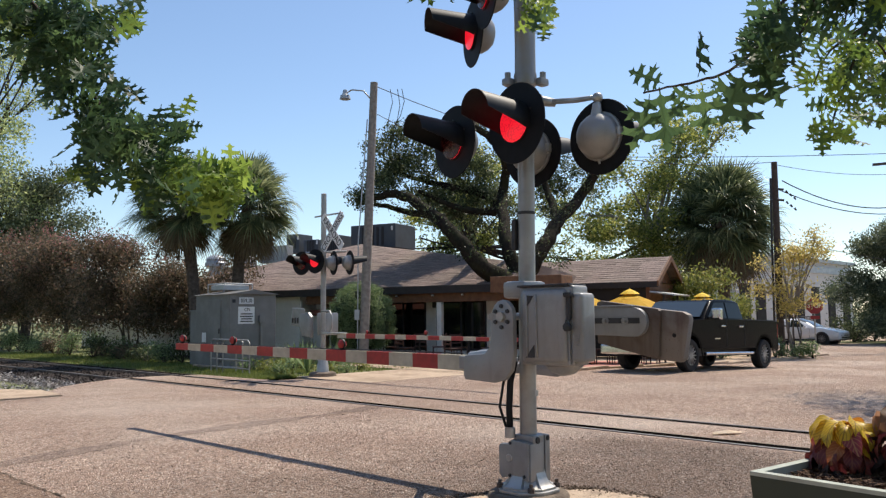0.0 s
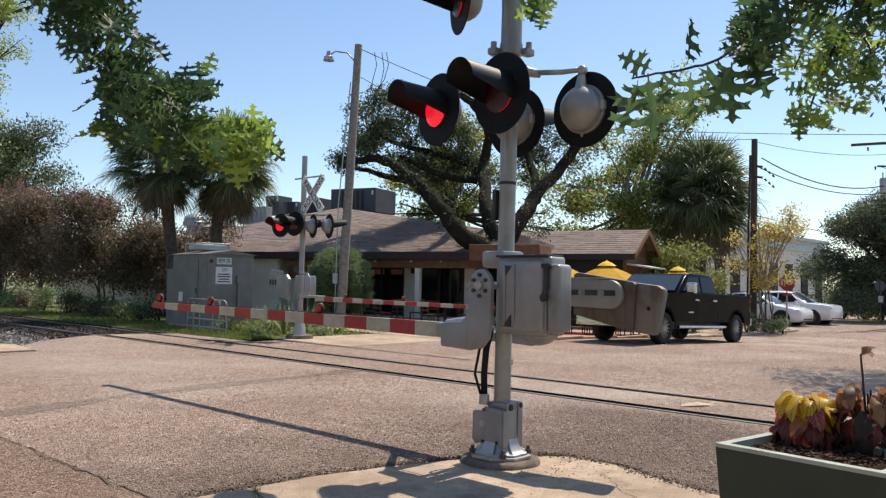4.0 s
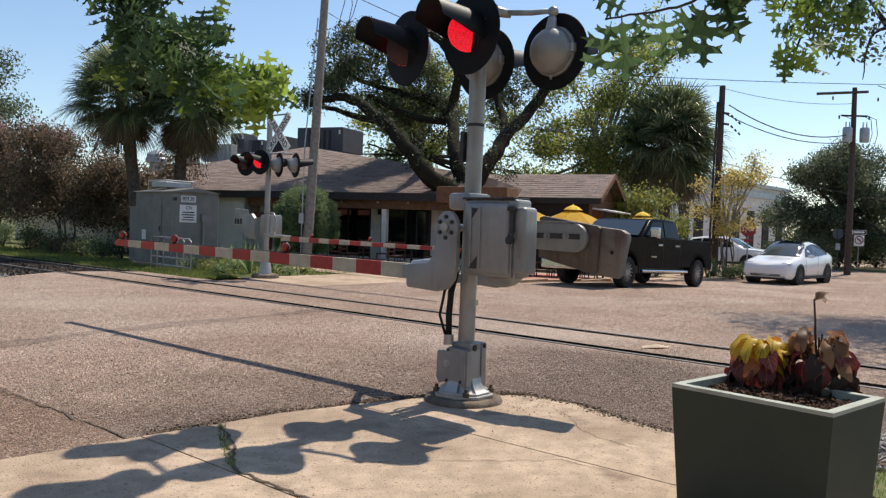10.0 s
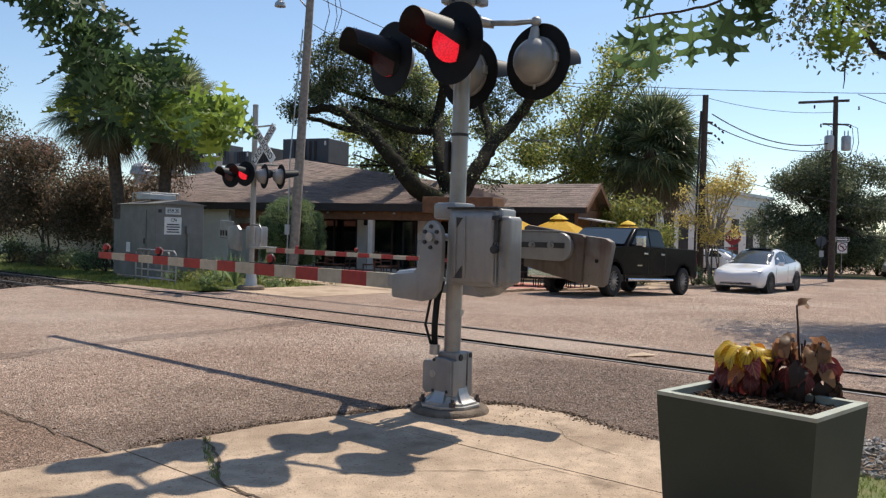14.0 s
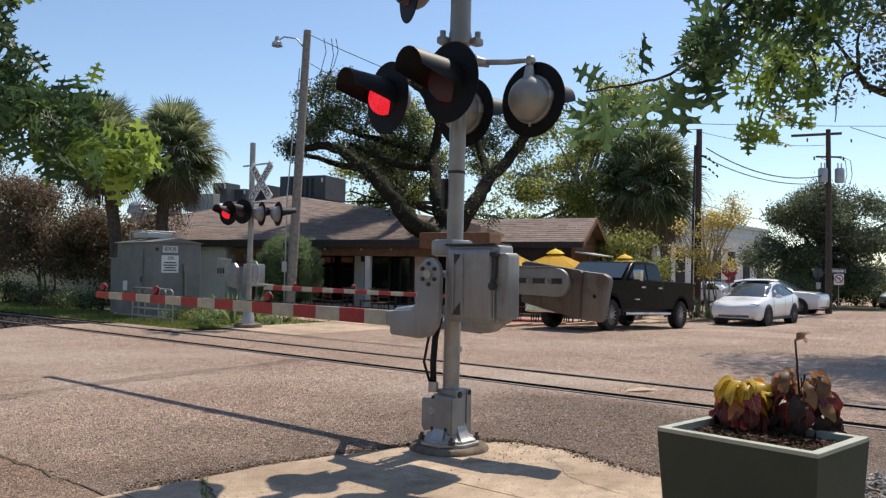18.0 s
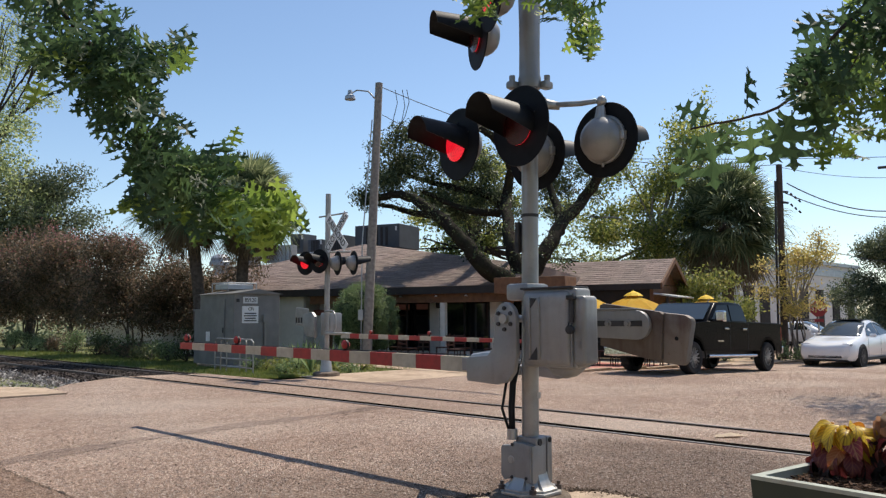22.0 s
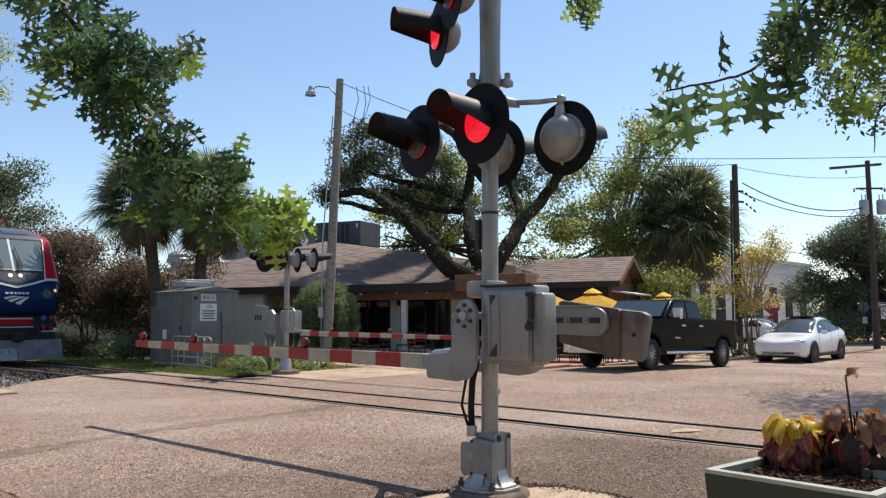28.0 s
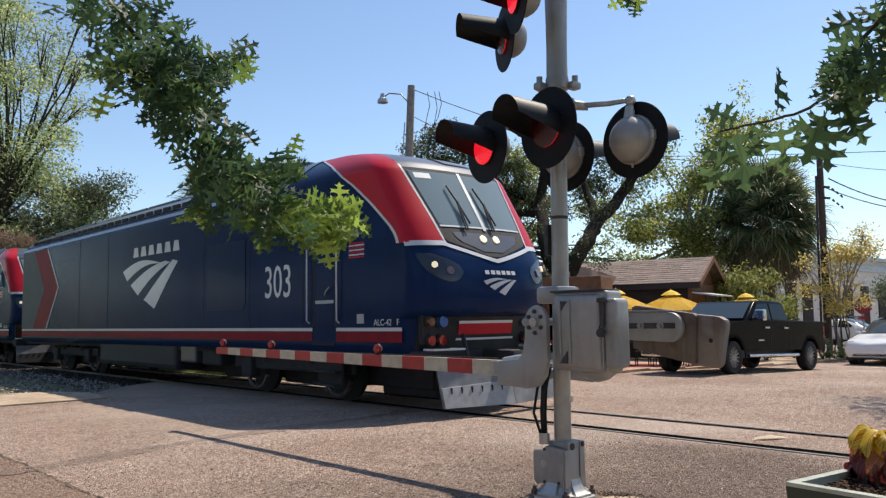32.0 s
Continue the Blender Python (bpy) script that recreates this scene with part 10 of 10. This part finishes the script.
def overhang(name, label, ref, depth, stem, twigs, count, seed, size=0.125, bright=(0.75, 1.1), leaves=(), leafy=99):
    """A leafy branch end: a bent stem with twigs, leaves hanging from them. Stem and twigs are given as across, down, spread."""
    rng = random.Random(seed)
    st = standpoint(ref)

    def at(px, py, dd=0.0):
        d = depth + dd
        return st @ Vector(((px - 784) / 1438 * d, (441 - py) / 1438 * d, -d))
    br = thing(name, Matrix.Translation((0, 0, 0)), label, "branch")
    bm = B()
    limb(bm, [at(x, y) for x, y, s in stem], 0.012, 0.004, 7, seed)
    part("stem", bm, "bark", br, "thin dark stem", smooth=True)
    runs = [(stem[:leafy], 1.0)] + [(tw, 0.6) for tw in twigs]
    for tw in twigs:
        bm = B()
        limb(bm, [at(x, y) for x, y, s in tw], 0.006, 0.003, 5, seed)
        part("twig", bm, "bark", br, smooth=True)
    lens_ = [sum(math.hypot(b[0] - a[0], b[1] - a[1]) * (a[2] + b[2]) for a, b in zip(run, run[1:])) for run, _ in runs]
    total = sum(lens_)
    for (run, wgt), ln in zip(runs, lens_):
        for k in range(int(count * ln / total)):
            u = rng.random() * (len(run) - 1)
            i = min(int(u), len(run) - 2)
            f = u - i
            (x0, y0, s0), (x1, y1, s1) = run[i], run[i + 1]
            sp = s0 + (s1 - s0) * f
            x, y = x0 + (x1 - x0) * f + rng.gauss(0, sp * 0.5), y0 + (y1 - y0) * f + rng.gauss(sp * 0.12, sp * 0.48)
            p = at(x, y, rng.gauss(0, 0.12))
            frac = u / (len(run) - 1)
            # sun is put into the leaf colour along the bright stretch, shade elsewhere
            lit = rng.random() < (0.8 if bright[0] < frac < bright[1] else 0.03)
            ob = new("leaf", rng.choice(OAK["oak_near_sunlit" if lit else "oak_near_shaded"]))
            ob.parent = br
            s = size * rng.uniform(0.7, 1.15)
            turn = rng.gauss(0, 62)
            ob.matrix_basis = Matrix.Translation(p) @ pose(0, 0, 0, 0, 0, rng.gauss(0, 34)) @ pose(0, 0, 0, rng.gauss(-12, 30), 0, 0) @ pose(0, 0, 0, 0, turn, 0) @ Matrix.Diagonal((s, s, s, 1))
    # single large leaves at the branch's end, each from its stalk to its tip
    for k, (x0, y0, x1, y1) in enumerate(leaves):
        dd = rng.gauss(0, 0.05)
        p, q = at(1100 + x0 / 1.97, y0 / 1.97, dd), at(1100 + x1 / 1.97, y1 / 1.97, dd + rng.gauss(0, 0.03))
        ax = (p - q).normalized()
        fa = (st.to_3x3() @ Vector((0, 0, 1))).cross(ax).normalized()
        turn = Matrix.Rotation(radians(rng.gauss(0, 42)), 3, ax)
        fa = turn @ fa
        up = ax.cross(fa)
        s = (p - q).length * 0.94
        ob = new("leaf", OAK["oak_near_shaded"][k % 4])
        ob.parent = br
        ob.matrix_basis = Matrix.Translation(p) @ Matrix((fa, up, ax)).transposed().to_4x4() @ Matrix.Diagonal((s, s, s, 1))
    return br


left = overhang("oak_branch", "leafy oak branch hanging in from above, tip leaves coloured as sunlit", 0.0, 3.4,
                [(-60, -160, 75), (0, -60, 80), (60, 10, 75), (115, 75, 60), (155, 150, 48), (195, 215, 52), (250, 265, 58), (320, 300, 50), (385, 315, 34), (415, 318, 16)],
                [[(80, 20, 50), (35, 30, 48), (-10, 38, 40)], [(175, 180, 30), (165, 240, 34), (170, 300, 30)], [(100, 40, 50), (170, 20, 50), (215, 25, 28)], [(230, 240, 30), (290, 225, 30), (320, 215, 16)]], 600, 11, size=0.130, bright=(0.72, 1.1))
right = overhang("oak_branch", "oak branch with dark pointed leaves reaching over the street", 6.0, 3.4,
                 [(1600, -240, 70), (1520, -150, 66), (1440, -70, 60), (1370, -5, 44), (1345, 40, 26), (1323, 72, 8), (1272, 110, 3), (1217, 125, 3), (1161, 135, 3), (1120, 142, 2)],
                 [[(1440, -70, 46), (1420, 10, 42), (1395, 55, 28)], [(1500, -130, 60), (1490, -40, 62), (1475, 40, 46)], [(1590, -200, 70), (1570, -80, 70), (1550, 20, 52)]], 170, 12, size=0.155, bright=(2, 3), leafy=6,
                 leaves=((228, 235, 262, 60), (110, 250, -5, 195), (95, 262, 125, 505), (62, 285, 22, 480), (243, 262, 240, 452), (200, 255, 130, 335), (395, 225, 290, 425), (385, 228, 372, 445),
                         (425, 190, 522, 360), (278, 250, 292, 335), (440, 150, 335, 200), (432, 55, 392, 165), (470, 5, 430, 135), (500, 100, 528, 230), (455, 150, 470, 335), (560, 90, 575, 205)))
right_b = overhang("oak_branch", "oak branch end in sunlit leaf colour behind the darker branch", 0.0, 3.7,
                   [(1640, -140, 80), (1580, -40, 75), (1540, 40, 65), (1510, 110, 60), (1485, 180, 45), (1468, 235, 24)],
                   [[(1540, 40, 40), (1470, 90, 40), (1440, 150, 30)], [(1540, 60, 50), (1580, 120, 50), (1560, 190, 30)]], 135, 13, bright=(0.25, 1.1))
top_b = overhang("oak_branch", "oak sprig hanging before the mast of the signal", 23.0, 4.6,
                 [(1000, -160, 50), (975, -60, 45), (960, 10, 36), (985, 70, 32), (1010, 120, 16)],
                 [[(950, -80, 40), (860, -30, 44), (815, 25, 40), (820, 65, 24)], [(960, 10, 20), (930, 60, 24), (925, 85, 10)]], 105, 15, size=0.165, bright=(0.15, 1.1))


# ---- what moves ----
LEFT = [(0, 0, 0, 0), (1, -0.035, -0.011, -0.002), (2, -0.001, 0.007, -0.043), (2.5, 0.002, 0.008, -0.046), (4.5, 0.178, 0.045, 0.03), (5, 0.158, 0.051, -0.031), (6, -0.049, 0.004, -0.127), (7, 0.06, 0.047, -0.197), (8, -0.076, -0.014, -0.065), (9, 0.1, 0.04, -0.064), (10, 0.35, 0.092, -0.013), (11, 0.26, 0.095, -0.165), (12, 0.359, 0.097, -0.034), (13, 0.373, 0.104, -0.063), (14, 0.25, 0.084, -0.102), (14.5, 0.145, 0.056, -0.084), (16.5, -0.004, 0.034, -0.26), (17, -0.022, 0.022, -0.203), (18, -0.076, -0.009, -0.101), (19, 0.028, 0.028, -0.124), (20, 0.114, 0.05, -0.104), (20.5, 0.157, 0.068, -0.147), (21, 0.157, 0.066, -0.137), (21.5, 0.173, 0.067, -0.112), (22, 0.161, 0.065, -0.117), (23, 0.04, 0.028, -0.099), (23.5, -0.029, -0.007, -0.015), (24, -0.036, -0.006, -0.033), (24.5, 0.019, 0.004, 0.011), (25, 0.159, 0.046, -0), (25.5, 0.237, 0.06, 0.03), (27.5, 0.485, 0.109, 0.027), (28, 0.372, 0.118, -0.161), (28.5, 0.478, 0.124, -0.069), (29, 0.458, 0.107, 0.012), (29.5, 0.469, 0.11, 0.009), (30, 0.381, 0.109, -0.08), (31, 0.318, 0.105, -0.149), (32, 0.33, 0.102, -0.105)]
RIGHT = [(0, -0.086, 0.037, 0.041), (0.5, -0.085, 0.034, 0.046), (1, -0.089, 0.02, 0.08), (1.5, -0.087, 0.011, 0.05), (2, -0.094, -0.011, 0.024), (2.5, -0.088, -0.006, 0.027), (4.5, -0.064, -0.001, -0.013), (5, -0.047, 0.001, -0.006), (5.5, -0.038, -0.021, 0.036), (6, -0, 0, -0.001), (6.5, -0.021, 0, -0.043), (7, -0.027, -0.019, -0.065), (7.5, 0.013, 0.001, -0.056), (8, -0.049, -0.01, -0.026), (8.5, -0.068, -0.008, -0.014), (9, -0.067, 0, -0.029), (9.5, -0.078, 0.001, 0.016), (10, -0.064, -0.013, -0.001), (10.5, -0.014, 0.001, -0.04), (11, 0.032, 0, -0.04), (11.5, 0.158, 0.003, -0.06), (12, 0.136, -0.008, -0.066), (12.5, 0.104, -0.013, -0.007), (13, 0.041, -0.019, 0.108), (13.5, 0.177, -0.028, -0.006), (14, 0.134, -0.012, 0.046), (14.5, 0.091, -0.009, 0.02), (16.5, -0.021, -0.011, -0.105), (17, -0.019, -0.014, -0.13), (17.5, -0.032, 0, -0.111), (18, -0.041, -0.027, -0.102), (18.5, -0.039, -0.022, -0.09), (19, -0.034, -0.003, -0.077), (19.5, -0.028, -0.014, -0.057), (20, -0.01, -0.029, -0.063), (20.5, 0.032, -0.016, -0.033), (21, 0.082, -0.032, -0.045), (21.5, 0.117, 0.009, -0.093), (22, 0.087, 0.007, -0.099), (22.5, 0.033, -0.01, -0.134), (23, 0.041, 0.008, -0.148), (23.5, 0.007, -0.012, -0.085), (24, 0.006, 0.01, -0.061), (24.5, -0.03, 0.021, -0.053), (25, -0.036, 0.003, -0.059), (25.5, -0.027, 0.012, -0.061), (27.5, 0.182, 0.012, -0.039), (28, 0.172, 0.012, 0.058), (28.5, 0.243, 0.017, -0.062), (29, 0.211, 0.012, 0.006), (29.5, 0.294, 0.032, 0.065), (30, 0.171, 0.032, 0.1), (30.5, 0.177, 0.029, 0.002), (31, 0.142, 0.004, -0.086), (31.5, 0.137, 0.041, -0.186), (32, 0.109, 0.036, -0.101)]
RIGHT_B = [(0, 0, 0, 0), (1, 0.012, -0.021, 0.08), (2, 0.023, -0.013, 0.016), (4.5, -0.007, 0.005, -0.009), (5, 0.05, -0.022, 0.005), (6, 0.117, -0.054, 0.02), (7, 0.16, -0.053, -0.089), (8, 0.067, -0.019, -0.047), (9, 0.064, -0.023, -0.02), (10, 0.069, -0.03, 0.009), (11, 0.15, -0.059, -0.031), (12, 0.246, -0.102, -0.043), (13, 0.19, -0.113, 0.137), (14, 0.299, -0.161, 0.107), (16.5, 0.175, -0.058, -0.103), (17, 0.15, -0.039, -0.149), (18, 0.045, 0.001, -0.111), (19, 0.083, -0.027, -0.041), (20, 0.037, -0.003, -0.067), (21, 0.108, -0.041, -0.026), (22, -0.004, 0.008, -0.034), (23, 0.107, -0.028, -0.093), (24, 0.065, -0.017, -0.055), (25, 0.086, -0.028, -0.041), (25.5, 0.071, -0.029, -0.002), (27.5, 0.257, -0.127, 0.051), (28, 0.245, -0.134, 0.11), (28.5, 0.311, -0.154, 0.049), (29, 0.288, -0.139, 0.034), (30, 0.241, -0.121, 0.06), (31, 0.19, -0.079, -0.02), (32, 0.173, -0.068, -0.04)]
TOP = [(0, -0.21, -0.033, 0.152), (6, -0.093, -0.005, 0.045), (20, 0.527, -0.005, 0.388), (21, 0.277, -0.012, 0.323), (22, 0.027, 0.034, 0.073), (23, 0.0, 0.0, 0.0), (24, -0.073, -0.035, 0.089), (25, -0.157, -0.033, 0.141), (25.5, -0.21, -0.018, 0.133), (27.5, 0.289, -0.001, 0.179), (28, 0.248, -0.004, 0.229), (28.5, 0.466, -0.018, 0.534), (29, 0.304, 0.0, 0.566), (29.5, 0.223, 0.083, 0.341), (30, 0.132, 0.106, 0.232), (30.5, -0.064, 0.097, 0.024), (31, -0.019, 0.057, 0.113), (31.5, 0.111, 0.097, 0.292), (32, 0.162, 0.093, 0.348)]


def car_path():
    """The white car: along the cross street, then round the corner to the crossing. Seconds, w, s, heading."""
    rows = [(0, 40.5, 31.2, -90), (1.5, 40.5, 26.0, -90), (3.0, 40.5, 20.4, -90), (4.0, 40.5, 16.9, -90), (4.5, 40.5, 15.46, -90), (5.1, 40.5, 14.65, -90), (5.5, 40.5, 13.86, -90), (6.0, 40.4, 13.04, -91), (6.5, 40.2, 12.22, -99),
            (7.0, 39.6, 11.42, -120), (7.5, 38.4, 10.71, -147), (8.0, 37.0, 10.47, -170), (8.5, 35.6, 10.61, -182), (9.0, 34.5, 10.71, -185), (9.5, 33.7, 10.82, -184), (10.0, 33.0, 10.97, -182), (10.5, 32.4, 11.05, -181),
            (11.0, 31.8, 11.08, -180), (11.5, 31.67, 11.09, -180), (12.0, 31.67, 11.09, -180), (32.0, 31.67, 11.09, -180)]
    return [(t, R @ Matrix.Translation((w, s, -0.28)) @ pose(0, 0, 0, 0, 0, h)) for t, w, s, h in rows]


def along(w, s0, speed, t0):
    return [(t, R @ Matrix.Translation((w, s0 - speed * (t - t0), -0.28)) @ pose(0, 0, 0, 0, 0, -90)) for t in (0.0, 8.0, 16.0, 24.0, 32.0)]


def flashing(first):
    """Turns of a lens: the two lamps of a pair shine by turns, about half a second each."""
    switches = []
    for k in range(-10, 22):
        on = 9.45 + 1.084 * k
        switches += [(on, not first), (on + 0.60, first)]
    turn = 0.0 if first == (not (0.0 < 9.45 - 9 * 1.084 + 0.60)) else 180.0
    rows = [(0.0, turn)]
    for t, lit in switches:
        if 0.1 < t < 31.9:
            rows += [(t - 0.03 + 0.02 * j, turn + 60 * j) for j in range(4)]
            turn += 180.0
    rows.append((32.0, turn))
    return [(t, pose(0.03, 0, 0, 0, 0, a)) for t, a in rows]


def motions():
    for lens, first in LENSES:
        walk(lens, flashing(first))
    for br, rows in ((left, LEFT), (right, RIGHT), (right_b, RIGHT_B), (top_b, TOP)):
        rows = list(rows)
        if rows[0][0] > 0:
            rows.insert(0, (0.0, *rows[0][1:]))
        walk(br, [(t, Matrix.Translation((x, y, z))) for t, x, y, z in rows])
    SPEED = 4.53
    for ob, lag in ((train, 0.0), (train_b, 23.3)):
        walk(ob, [(t, R @ Matrix.Translation((TRACK, NOSE + lag + SPEED * (32.0 - t), 0.03)) @ pose(0, 0, 0, 0, 0, -90)) for t in (0.0, 8.0, 16.0, 24.0, 28.0, 32.0)])
    walk(white_car, car_path())
    walk(suv, along(43.5, 15.4, 2.25, 4.5))
    walk(suv_b, along(43.5, 13.3, 3.7, 11.2))
    walk(suv_c, along(42.0, 11.57, 5.2, 18.43))


motions()
